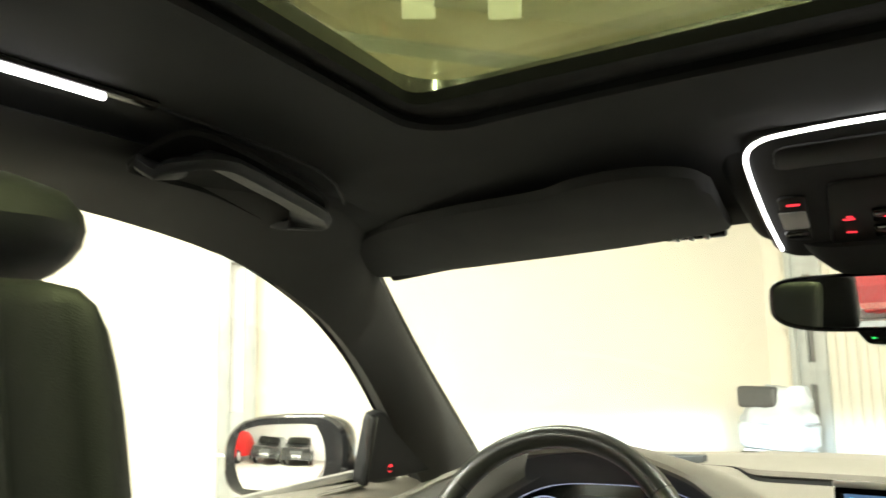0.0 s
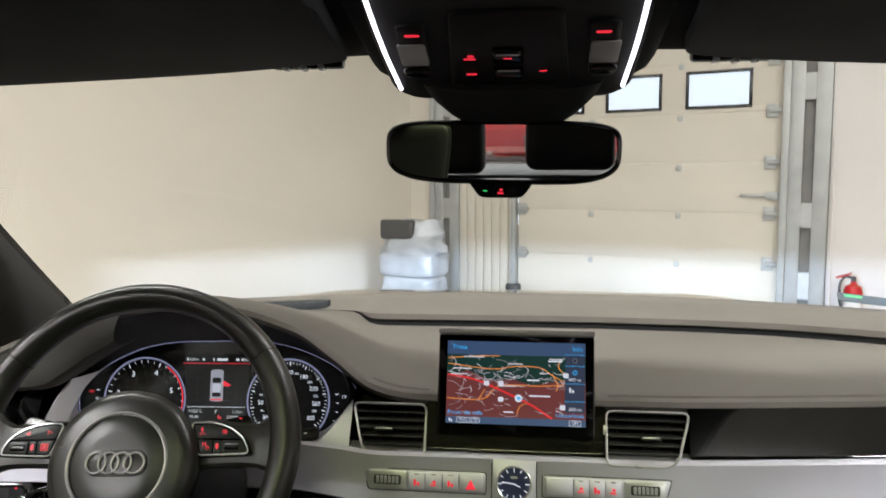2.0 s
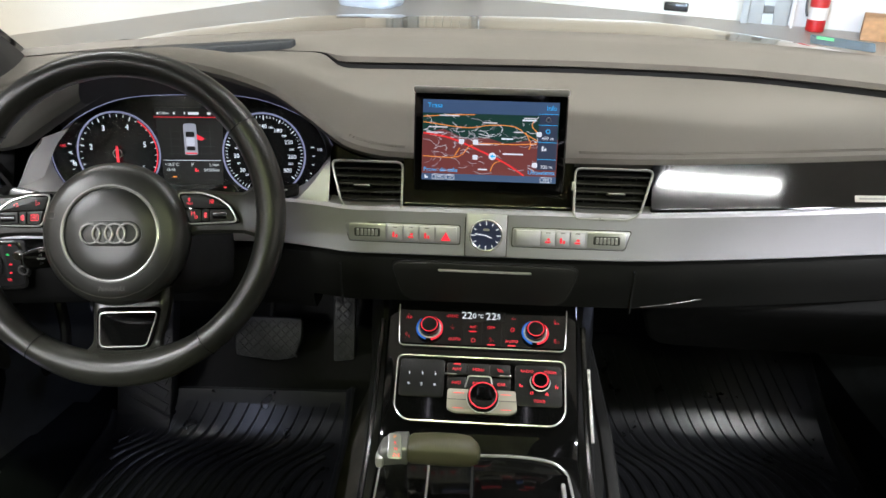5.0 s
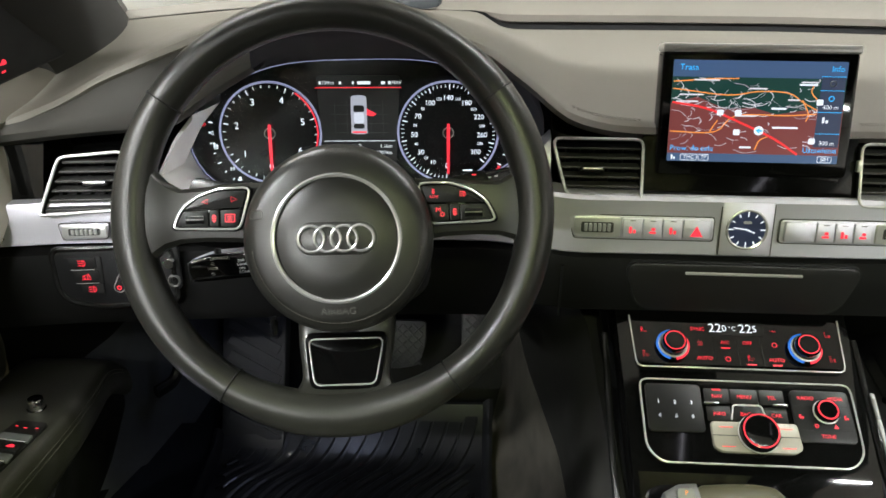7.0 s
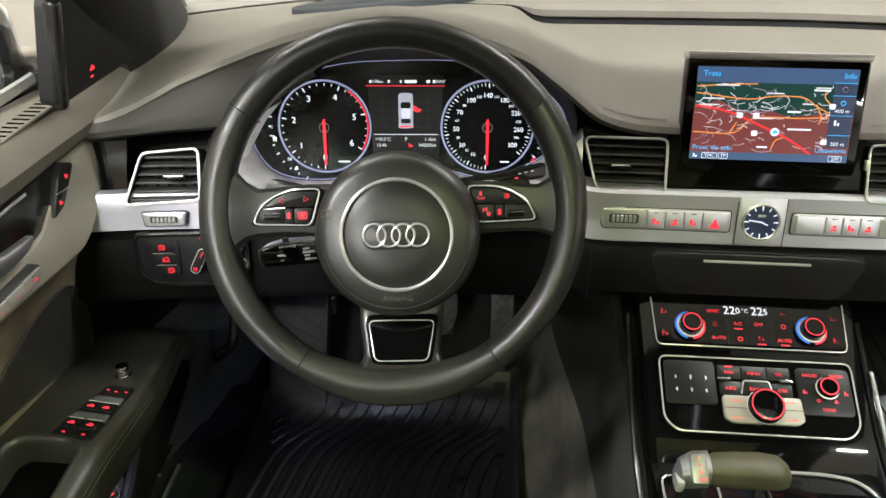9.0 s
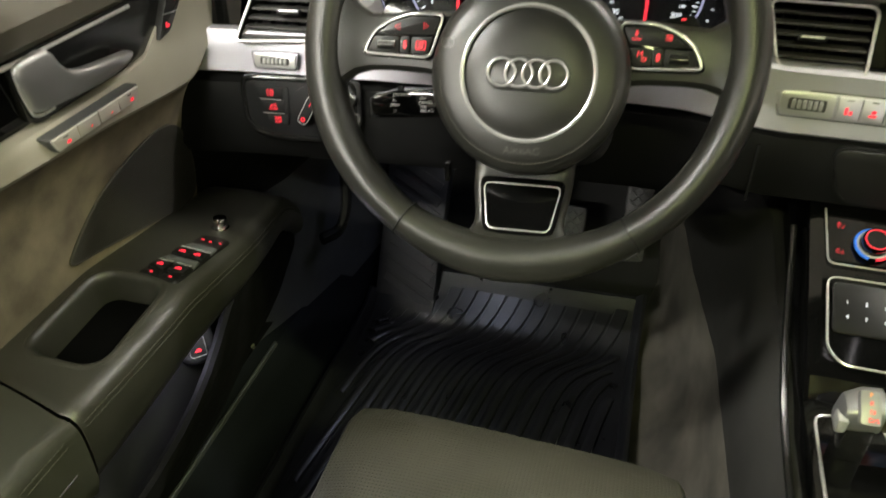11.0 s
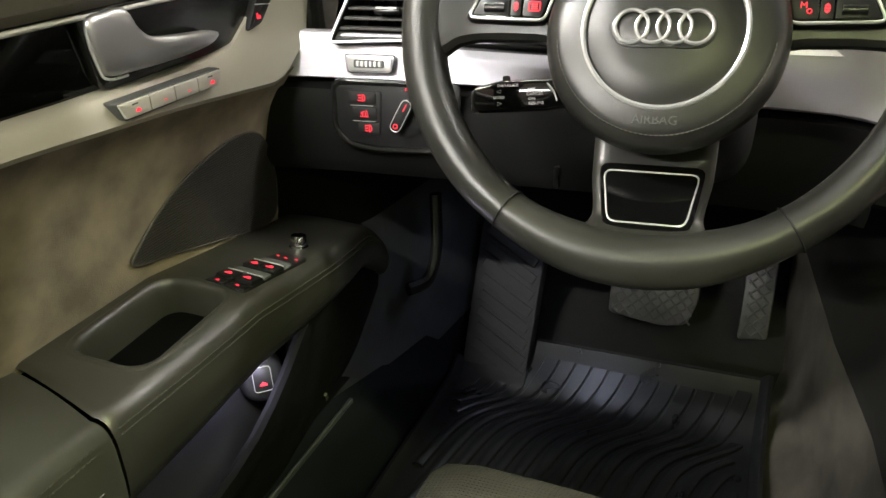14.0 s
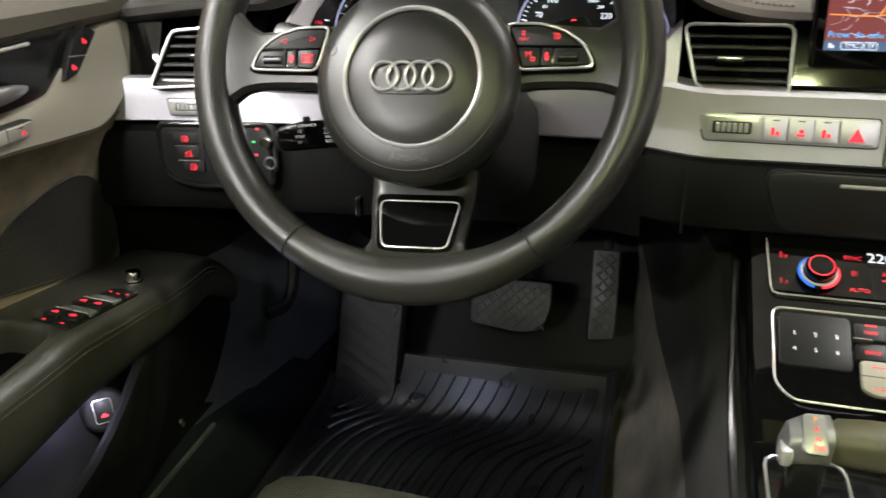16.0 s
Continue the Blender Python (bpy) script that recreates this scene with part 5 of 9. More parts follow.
# upper wing of the pad towards the door
rows = []
for k in range(19):
    x = -0.86 + 0.330 * k / 18
    zt = hood(x) - 0.006
    zb = lerp([-0.86, -0.72, -0.66, -0.64, -0.62, -0.60, -0.565, -0.53], [0.945, 0.957, 0.961, 0.962, 0.967, 0.981, 1.004, 1.024], x)
    y = yT(x) + 0.058
    rows.append([(x, y + 0.04, zb - 0.002), (x, y + 0.006, zb - 0.003), (x, y - 0.010, zb), (x, y - 0.019, zb + 0.007), (x, y - 0.021, zb + 0.015)] + [(x, y - 0.021 + 0.030 * f ** 1.6, zb + 0.015 + (zt - zb - 0.011) * f) for f in (0.2, 0.4, 0.6, 0.8, 1.0)] + [(x, y + 0.018, zt + 0.004)])
WING = material("dark_suede_wing", (0.036, 0.034, 0.030), 0.85, bump=0.3, bscale=900, vary=0.12, scale=10)
part("wing_pad", loft(B(), rows), WING, dash, "dark suede wing beside the cluster")

# ---- display screen ----
SH = face_frame((0, 1.4605, 0.977), 17)
screen = thing("display_screen", (0, 1.46, 0.90), "raised navigation screen with silver top edge, switched on", "screen")
part("housing", plate(rrect(0.206, 0.134, 0.006, 3, 0, -0.004), -0.020, 0.0, SH, 0.002), PIANO, screen, "black housing")
part("top_strip", plate(rrect(0.208, 0.009, 0.003, 3, 0, 0.0655), -0.021, 0.003, SH, 0.002), SATIN, screen, "polished aluminium top strip")
part("stand", box(B(), (0, -0.082, -0.012), (0.20, 0.05, 0.02), SH, 0.004), PIANO, screen)
SM = SH @ Matrix.Diagonal((1.06, 1.035, 1, 1))
SEA, LAND, SIDE = glow("map_green", (0.008, 0.040, 0.030), 1.0), glow("map_red", (0.17, 0.042, 0.036), 1.0), glow("map_side", (0.035, 0.045, 0.075), 1.0)
SKYB = glow("map_sky", (0.05, 0.09, 0.17), 1.0)
ROADG = glow("road_grey", (0.42, 0.36, 0.38), 0.9)
ROADW, ROADO, ROADR = glow("road_white", (0.75, 0.72, 0.72), 0.9), glow("road_orange", (0.95, 0.33, 0.06), 0.9), glow("road_red", (0.95, 0.04, 0.04), 0.9)
CYAN = glow("caption_blue", (0.05, 0.50, 0.95), 1.0)
SAx, SAy = 0.172, 0.104
part("map", plate(rrect(SAx, SAy, 0.001, 1, 0, -0.001), 0.0002, 0.0006, SM), SEA, screen, "dark green map")
part("map_sky", plate([(-0.086, 0.051), (0.086, 0.051), (0.086, 0.034), (-0.086, 0.034)], 0.0006, 0.0008, SM), SKYB, screen)
part("map_town", plate([(-0.086, 0.006), (-0.06, 0.014), (-0.03, 0.001), (-0.005, 0.004), (0.02, -0.003), (0.05, 0.002), (0.086, 0.004), (0.086, -0.045), (-0.086, -0.045)], 0.0006, 0.0008, SM), LAND, screen, "red town area")
random.seed(7)


def road(pts, w, mat, lift):
    bm = B()
    P = [Vector((p[0], p[1])) for p in smooth_line(pts, 4)]
    L, R = [], []
    for i, p in enumerate(P):
        t = (P[min(i + 1, len(P) - 1)] - P[max(i - 1, 0)]).normalized()
        nn = Vector((-t.y, t.x)) * w / 2
        L.append(SM @ Vector((*(p + nn), lift)))
        R.append(SM @ Vector((*(p - nn), lift)))
    loft(bm, [L, R])
    return part("road", bm, mat, screen)


for k in range(110):
    u, v = random.uniform(-0.083, 0.058), random.choice((random.uniform(-0.042, 0.030), random.gauss(0.002, 0.008)))
    a, L = random.choice((0.3, 1.2, 2.0, -0.4)) + random.uniform(-0.3, 0.3), random.uniform(0.005, 0.024)
    q = [(u, v), (u + L * 0.5 * math.cos(a), v + L * 0.5 * math.sin(a) * 0.6), (u + L * math.cos(a + 0.4), v + L * math.sin(a + 0.4) * 0.6)]
    q = [(max(-0.085, min(0.060, x)), max(-0.044, min(0.033, y))) for x, y in q]
    road(q, random.choice((0.0004, 0.0006, 0.0008)), random.choice((ROADW, ROADW, ROADG)), 0.0010)
for pts in ([(-0.085, 0.022), (-0.03, 0.016), (0.0, 0.020), (0.03, 0.019), (0.045, 0.010), (0.06, 0.002)], [(-0.085, -0.022), (-0.04, -0.022), (-0.02, -0.005), (0.03, -0.004), (0.06, -0.002)], [(-0.085, 0.029), (-0.05, 0.032), (-0.02, 0.033)], [(0.045, 0.012), (0.052, -0.002), (0.050, -0.010)], [(0.055, 0.028), (0.053, 0.020), (0.060, 0.012)], [(-0.045, -0.022), (-0.038, -0.010)], [(0.002, -0.040), (0.006, -0.030), (0.014, -0.026)]):
    road(pts, 0.0012, ROADO, 0.0012)
road([(-0.085, 0.008), (-0.05, 0.002), (-0.015, -0.012), (0.02, -0.028), (0.045, -0.044)], 0.0022, ROADR, 0.0014)
for u, v, w in ((-0.052, 0.031, 0.034), (0.05, 0.030, 0.022), (-0.066, 0.016, 0.032), (-0.070, 0.009, 0.030), (0.0, 0.023, 0.024), (0.036, 0.012, 0.016), (-0.010, -0.005, 0.030)):
    part("caption_bar", plate(rrect(w * 0.75, 0.0016, 0.0005, 1, u, v), 0.0014, 0.0017, SM), ROADW, screen, "unreadable place name")
for u, v in ((-0.036, -0.002), (-0.018, -0.002), (-0.018, -0.022), (0.058, -0.030), (0.062, 0.010)):
    part("map_sign", plate(rrect(0.0065, 0.006, 0.001, 2, u, v), 0.0016, 0.0019, SM), DISPLAY_WHITE, screen, "small white map sign")
mark = part("position_mark", lathe(B(), [(0.0048, 0.0020), (0.0048, 0.0022), (0, 0.0022)], SM @ Matrix.Translation((0.004, -0.020, 0)), 16), DISPLAY_WHITE, screen, "white position disc")
part("position_arrow", plate([(-0.0032, 0.0), (0.0008, 0.0028), (0.0008, 0.0010), (0.0034, 0.0010), (0.0034, -0.0010), (0.0008, -0.0010), (0.0008, -0.0028)], 0.0022, 0.0025, SM @ Matrix.Translation((0.004, -0.020, 0))), CYAN, mark, "blue arrow")
side = part("side_bar", plate([(0.062, 0.036), (0.085, 0.036), (0.085, -0.036), (0.060, -0.036)], 0.0010, 0.0013, SM), SIDE, screen, "blue side bar")
for v in (0.036, 0.022, 0.0, -0.022):
    part("divider", box(B(), (0.073, v, 0.0015), (0.024, 0.0006, 0.0002), SM), CYAN, side)
for u, v, w in ((0.030, -0.0165, 0.026), (0.022, 0.0030, 0.015), (-0.008, -0.0375, 0.012), (0.049, 0.0275, 0.018)):
    part("caption_bar", plate(rrect(w, 0.0020, 0.0005, 1, u, v), 0.0017, 0.0020, SM), DISPLAY_WHITE, screen, "unreadable place name")
text("readout", "400 m", SM @ Matrix.Translation((0.073, 0.005, 0.0016)), 0.0062, DISPLAY_WHITE, side)
text("readout", "300 m", SM @ Matrix.Translation((0.073, -0.032, 0.0016)), 0.0062, DISPLAY_WHITE, side)
glyph(side, SM @ Matrix.Translation((0, 0, 0.001)), 0.073, 0.029, 0.008, SATIN, 5)
glyph(side, SM @ Matrix.Translation((0, 0, 0.001)), 0.073, 0.014, 0.007, CYAN, 5)
glyph(side, SM @ Matrix.Translation((0, 0, 0.001)), 0.069, -0.008, 0.007, DISPLAY_WHITE, 3)
part("foot_bar", plate(rrect(SAx, 0.0085, 0.0005, 1, 0, -0.0488), 0.0008, 0.0011, SM), SKYB, screen)
for body, u, v, s, al, mt in (("Trasa", -0.080, 0.0435, 0.0085, "LEFT", CYAN), ("Info", 0.083, 0.0435, 0.0085, "RIGHT", CYAN), ("Prow. do celu", -0.084, -0.0395, 0.0078, "LEFT", CYAN), ("Ustawienia", 0.084, -0.0395, 0.0078, "RIGHT", CYAN), ("TMC", -0.064, -0.0488, 0.0055, "CENTER", DISPLAY_WHITE), ("TP", -0.049, -0.0488, 0.0055, "CENTER", DISPLAY_WHITE), ("SIM", 0.073, -0.0488, 0.0055, "CENTER", DISPLAY_WHITE)):
    text("caption", body, SM @ Matrix.Translation((u, v, 0.0019)), s, mt, screen, align=al)
for u, w in ((-0.064, 0.0165), (-0.049, 0.010), (0.073, 0.014)):
    bm = B()
    tube(bm, rrect(w, 0.0062, 0.001, 2, u, -0.0488), 0.0003, True, 4, SM @ Matrix.Translation((0, 0, 0.0013)))
    part("caption_box", bm, DISPLAY_WHITE, screen)
glyph(screen, SM @ Matrix.Translation((0, 0, 0.001)), -0.080, -0.0488, 0.005, DISPLAY_WHITE, 3)
# scratches and chrome buttons beside the stand
part("release_button", box(B(), (0.109, -0.055, 0.001), (0.005, 0.012, 0.006), SM, 0.001), SATIN, screen)

# ---- steering wheel ----
WM = Matrix.Translation((-0.412, 1.204, 0.947)) @ pose(0, 0, 0, 0, 0, 4.1) @ face_frame((0, 0, 0), 27.9, 1.2)
wheel = thing("steering_wheel", (-0.412, 1.25, 0.93), "black leather three-spoke steering wheel with chrome ring", "steering wheel")
RC, RR, CV = 0.1745, 0.0165, 0.021
RIM = Vector((-0.005, CV, -0.032))          # the rim lies behind the hub
bm = B()
n = 96
rows = []
for i in range(n):
    a = 2 * math.pi * i / n
    d = Vector((math.cos(a), math.sin(a), 0))
    c = d * RC + RIM
    deg = math.degrees(a) % 360
    fat = 1 + 0.10 * max(0, math.cos(2 * (a - radians(15)))) * (1 if abs(((deg + 180) % 360) - 180) < 50 or abs(deg - 180) < 50 else 0)
    row = []
    for k in range(16):
        b = 2 * math.pi * k / 16
        flare = math.exp(-((deg - 270) / 24) ** 4) * (0.0045 if math.cos(b) > 0 else 0.0035) * math.cos(b)
        row.append(WM @ (c + d * flare + d * math.cos(b) * RR * 0.95 * fat + Vector((0, 0, 1)) * math.sin(b) * RR * 1.12))
    rows.append(row)
loft(bm, rows + [rows[0]], True)
bmesh.ops.remove_doubles(bm, verts=bm.verts, dist=1e-6)
part("rim", bm, WHEEL_LEATHER, wheel, "smooth black leather rim")
for deg in (35, 145, 237.3, 304.3):
    a = radians(deg)
    d = Vector((math.cos(a), math.sin(a), 0))
    c = d * RC + RIM
    pts = [c + d * math.cos(b) * RR * 1.005 + Vector((0, 0, 1)) * math.sin(b) * RR * 1.165 for b in [2 * math.pi * k / 20 for k in range(20)]]
    part("seam", tube(B(), pts, 0.0008, True, 5, WM), SOFT_BLACK, wheel, "leather seam")
STITCH = material("grey_thread", (0.075, 0.072, 0.060), 0.8, vary=0.2)
bm = B()
for lo, hi in ((-53, 33), (147, 235), (37, 143)):
    for k in range(int((hi - lo) * 0.85)):
        a = radians(lo + k / 0.85 + 1)
        d = Vector((math.cos(a), math.sin(a), 0))
        p = d * (RC - RR * 0.90) + RIM + Vector((0, 0, 0.005))
        t = Vector((-d.y, d.x, 0.5)).normalized()
        tube(bm, [p - t * 0.0013, p + t * 0.0013], 0.0005, n=4, m=WM)
part("rim_stitching", bm, STITCH, wheel)["kind"] = "stuff"
# hub
part("airbag_pad", lathe(B(), [(0.060, -0.045), (0.078, -0.035), (0.0805, -0.02), (0.079, -0.010), (0.074, -0.003), (0.066, 0.0), (0.052, 0.0015), (0.0505, -0.0005), (0.049, 0.0005), (0.03, 0.002), (0, 0.0022)], WM, 64), WHEEL_LEATHER, wheel, "round leather airbag cover")
bm = B()
ring(bm, 0.0525, 0.0012, 0.0020, WM, 64)
part("chrome_ring", bm, CHROME, wheel, "bright chrome ring")
emblem = part("emblem_plate", plate(rrect(0.067, 0.027, 0.013, 6), 0.0010, 0.0030, WM, 0.0008), WHEEL_LEATHER, wheel)
for k in range(4):
    bm = B()
    ring(bm, 0.0107, 0.0046, 0.0014, WM, 32, 8, (-0.0204 + 0.0136 * k, 0.0))
    part("emblem_ring", bm, CHROME, emblem, "chrome emblem ring")
text("caption", "AIRBAG", WM @ Matrix.Translation((0.0, -0.0605, 0.0004)), 0.0085, material("embossed_caption", (0.045, 0.044, 0.040), 0.5), wheel, 0.0004)
bm = B()
for k in range(62):
    a = radians(188 + k * 2.7)
    p = Vector((math.cos(a) * 0.0705, math.sin(a) * 0.0705, -0.0006))
    t = Vector((-math.sin(a), math.cos(a), 0))
    tube(bm, [p - t * 0.0010, p + t * 0.0010], 0.00045, n=4, m=WM)
part("pad_stitching", bm, STITCH, wheel)["kind"] = "stuff"
bm = B()
tube(bm, rrect(0.010, 0.007, 0.002, 2, -0.0655, 0.021), 0.0004, True, 4, WM @ Matrix.Translation((0, 0, 0.0002)))
part("horn_mark", bm, material("embossed_mark", (0.085, 0.082, 0.075), 0.5), wheel)
# spokes
PM = WM @ Matrix.Translation((0, 0, -0.019))
for sx in (-1, 1):
    rows = []
    for s, v0, v1, w in ((0.060, -0.006, 0.050, -0.036), (0.09, -0.001, 0.050, -0.036), (0.12, 0.000, 0.047, -0.037), (0.138, -0.001, 0.046, -0.037), (0.150, -0.005, 0.053, -0.035), (0.160, -0.014, 0.065, -0.033), (0.169, -0.026, 0.082, -0.032)):
        row = []
        for k in range(16):
            a = 2 * math.pi * k / 16
            ca, sa = math.cos(a), math.sin(a)
            q = (abs(ca) ** 4 + abs(sa) ** 4) ** -0.25
            row.append(WM @ Vector((sx * s, (v0 + v1) / 2 + ca * q * (v1 - v0) / 2, w + sa * q * 0.010)))
        rows.append(row)
    part("side_spoke", loft(B(), rows, True, True), WHEEL_LEATHER, wheel)
    pod = corners([(sx * u - 0.003, v) for u, v in ((0.069, 0.047), (0.0795, 0.0080), (0.141, 0.0100), (0.1315, 0.030), (0.1165, 0.041), (0.098, 0.0467))], 0.007)
    s0 = part("switch_pod", plate(pod, -0.010, 0.0, PM, 0.001), PIANO, wheel, "black switch pod")
    bm = B()
    tube(bm, corners([(sx * u - 0.003, v) for u, v in ((0.0708, 0.0452), (0.0806, 0.0100), (0.1375, 0.0118), (0.1295, 0.0288), (0.1155, 0.0392), (0.0975, 0.0450))], 0.006), 0.0012, True, 8, PM @ Matrix.Translation((0, 0, 0.0006)))
    part("chrome_frame", bm, CHROME, s0, "chrome frame")
    for pts in (((0.0740, 0.0425), (0.0782, 0.0285), (0.1275, 0.0275), (0.1140, 0.0375), (0.0975, 0.0428)),
                ((0.0786, 0.0270), (0.0828, 0.0122), (0.0970, 0.0126), (0.0970, 0.0265)),
                ((0.0980, 0.0265), (0.0980, 0.0126), (0.1060, 0.0128), (0.1060, 0.0263)),
                ((0.1070, 0.0263), (0.1070, 0.0128), (0.1340, 0.0136), (0.1285, 0.0260))):
        part("key", plate(corners([(sx * u - 0.003, v) for u, v in pts], 0.0018), -0.001, 0.0016, PM, 0.0006), GLOSS_KEY, s0)
    part("thumb_roller", tube(B(), [(sx * 0.1105 - 0.003, 0.0190, -0.001), (sx * 0.1255 - 0.003, 0.0190, -0.001)], 0.0046, n=20, m=PM), BLACK_TRIM, s0, "black thumb roller")
    gm2 = PM @ Matrix.Translation((0, 0, 0.0012))
    if sx < 0:
        glyph(s0, gm2, -0.0915, 0.0197, 0.0080, RED, 8)
        glyph(s0, gm2, -0.1050, 0.0197, 0.0060, RED, 9)
        glyph(s0, gm2, -0.0880, 0.0355, 0.0052, RED, 7)
        glyph(s0, gm2, -0.1120, 0.0340, 0.0052, RED, 6)
    else:
        text("caption", "M", gm2 @ Matrix.Translation((0.0850, 0.0215, 0.0006)), 0.0062, RED, s0)
        glyph(s0, gm2, 0.0885, 0.0178, 0.0042, RED, 5)
        glyph(s0, gm2, 0.0990, 0.0197, 0.0056, RED, 9)
        glyph(s0, gm2, 0.0810, 0.0375, 0.0040, RED, 9)
        text("caption", "NAV", gm2 @ Matrix.Translation((0.0815, 0.0330, 0.0006)), 0.0036, RED, s0)
        glyph(s0, gm2, 0.1060, 0.0350, 0.0056, RED, 11)
    # shift paddle behind
    part("shift_paddle", plate(corners([(sx * 0.075, 0.045), (sx * 0.128, 0.058), (sx * 0.135, 0.03), (sx * 0.08, 0.01)], 0.01), -0.040, -0.034, WM, 0.002), BLACK_TRIM, wheel, "black shift paddle")
    if sx > 0:
        glyph(wheel, WM @ Matrix.Translation((0, 0, -0.034)), 0.117, 0.052, 0.004, RED, 4)
MARK_WHITE = material("white_print", (0.75, 0.75, 0.75), 0.6, vary=0.05)


def long_poly(pts, m=4):
    out = []
    for a, b in zip(pts, pts[1:] + pts[:1]):
        out += [(a[0] + (b[0] - a[0]) * k / m, a[1] + (b[1] - a[1]) * k / m) for k in range(m)]
    return out




def spoke_z(x, y):
    """The lower spoke lies behind the rim and rises into it at its foot."""
    return lerp([-0.17, -0.152, -0.144, -0.137, -0.128, -0.088, -0.06], [-0.024, -0.0165, -0.018, -0.0255, -0.034, -0.052, -0.055], CV - math.hypot(x, y - CV))


def sunk(bm):
    for v in bm.verts:
        v.co.z += lerp([-0.128, -0.088], [-0.034, -0.052], v.co.y)
    bm.transform(WM)
    return bm


rows = []
for k in range(41):
    y = -0.062 - 0.088 * k / 40
    w = ease([-0.151, -0.147, -0.143, -0.1385, -0.134, -0.128, -0.120, -0.094, -0.062], [0.060, 0.082, 0.074, 0.058, 0.046, 0.040, 0.0385, 0.0425, 0.044], y)
    us = [-1, -0.985, -0.95, -0.9] + [-0.8 + 0.1 * j for j in range(17)] + [0.9, 0.95, 0.985, 1]
    top = [(u * w, y, spoke_z(u * w, y) - 0.006 * max(0.0, (abs(u) - 0.8) / 0.2) ** 2) for u in us]
    rows.append([tuple(WM @ Vector(p)) for p in top] + [tuple(WM @ Vector((x, yy, z - 0.012))) for x, yy, z in reversed(top)])
part("lower_spoke", loft(B(), rows, True, True), WHEEL_LEATHER, wheel, sharp=70)
inl = corners([(-0.038, -0.084), (0.038, -0.084), (0.030, -0.132), (-0.030, -0.132)], 0.008)
s0 = part("spoke_inlay", sunk(plate(inl, -0.004, 0.0042, edge=0.001)), PIANO, wheel, "piano black spoke inlay", sharp=8)
part("inlay_frame", sunk(tube(B(), [(*p, 0.0046) for p in long_poly(corners([(-0.0335, -0.0895), (0.0335, -0.0895), (0.0265, -0.1275), (-0.0265, -0.1275)], 0.006))], 0.0008, True, 8)), CHROME, s0, "chrome frame")

# column shroud and stalks
t = thing("steering_column", (-0.412, 1.36, 0.83), "black steering column shroud with control stalks", "steering column")
cmx = face_frame((-0.412, 1.30, 0.89), 25)
rows = []
for w, rx, rv, cv in ((0.045, 0.056, 0.054, -0.005), (0.02, 0.062, 0.058, -0.008), (-0.08, 0.066, 0.060, -0.012), (-0.22, 0.068, 0.062, -0.02)):
    rows.append([cmx @ Vector((rx * math.copysign(abs(math.cos(a)) ** 0.6, math.cos(a)), cv + rv * math.copysign(abs(math.sin(a)) ** 0.6, math.sin(a)), w)) for a in [2 * math.pi * k / 28 for k in range(28)]])
part("shroud", loft(B(), rows, True, True), SOFT_BLACK, t, "black plastic shroud")
part("column_lock", box(B(), (-0.500, 1.285, 0.800), (0.006, 0.010, 0.020), edge=0.002), BLACK_TRIM, t)
STM = axes((-0.541, 1.292, 0.866), (1, 0.04, 0.12), (0, 0.30, 1.0)) @ Matrix.Diagonal((0.9, 0.82, 1, 1))
st = part("cruise_stalk", plate(corners([(-0.040, 0.011), (-0.012, 0.017), (0.045, 0.016), (0.060, 0.008), (0.060, -0.012), (0.03, -0.016), (-0.036, -0.016), (-0.042, -0.004)], 0.005), -0.012, 0.010, STM, 0.004, 3), PIANO, t, "black control stalk with white captions")
part("stalk_slider", box(B(), (-0.008, 0.018, 0.002), (0.007, 0.008, 0.007), STM, 0.002), SOFT_BLACK, st)
part("stalk_end", box(B(), (-0.040, -0.003, 0.0), (0.006, 0.024, 0.017), STM, 0.003), GLOSS_KEY, st)
for body, u, v, sz in (("DISTANCE", -0.004, 0.0115, 0.0044), ("OFF", 0.019, 0.0065, 0.0042), ("CANCEL", 0.022, 0.0018, 0.0042), ("ON", 0.019, -0.0030, 0.0042), ("RESUME", 0.023, -0.0078, 0.0042), ("SPEED", -0.013, -0.0005, 0.0042)):
    text("caption", body, STM @ Matrix.Translation((u, v, 0.0104)), sz, MARK_WHITE, st)
for u, v, k in ((-0.013, 0.0055, 6), (-0.013, -0.0070, 7)):
    glyph(st, STM @ Matrix.Translation((0, 0, 0.0098)), u, v, 0.0044, MARK_WHITE, k)
part("caption_arrow", tube(B(), [(0.034, 0.012, 0.0102), (0.040, 0.004, 0.0102), (0.043, -0.006, 0.0102)], 0.0007, n=5, m=STM), MARK_WHITE, st)
ISM = axes((-0.590, 1.335, 0.905), (1, 0.05, 0.0), (0, 0.5, 1.0))
ist = part("indicator_stalk", plate(corners([(-0.045, 0.008), (0.12, 0.010), (0.12, -0.012), (-0.040, -0.010)], 0.005), -0.008, 0.006, ISM, 0.004, 3), BLACK_TRIM, t, "black indicator stalk")
glyph(ist, ISM @ Matrix.Translation((0, 0, 0.0056)), -0.031, 0.0, 0.0055, MARK_WHITE, 6)
glyph(ist, ISM @ Matrix.Translation((0, 0, 0.0056)), -0.024, 0.0, 0.0055, MARK_WHITE, 7)
WSM = axes((-0.288, 1.432, 0.903), (1, 0.35, 0.10), (0, 0.5, 1.0))
ist = part("wiper_stalk", plate(corners([(-0.12, 0.010), (0.030, 0.008), (0.026, -0.010), (-0.12, -0.012)], 0.005), -0.008, 0.006, WSM, 0.004, 3), BLACK_TRIM, t, "black wiper stalk")
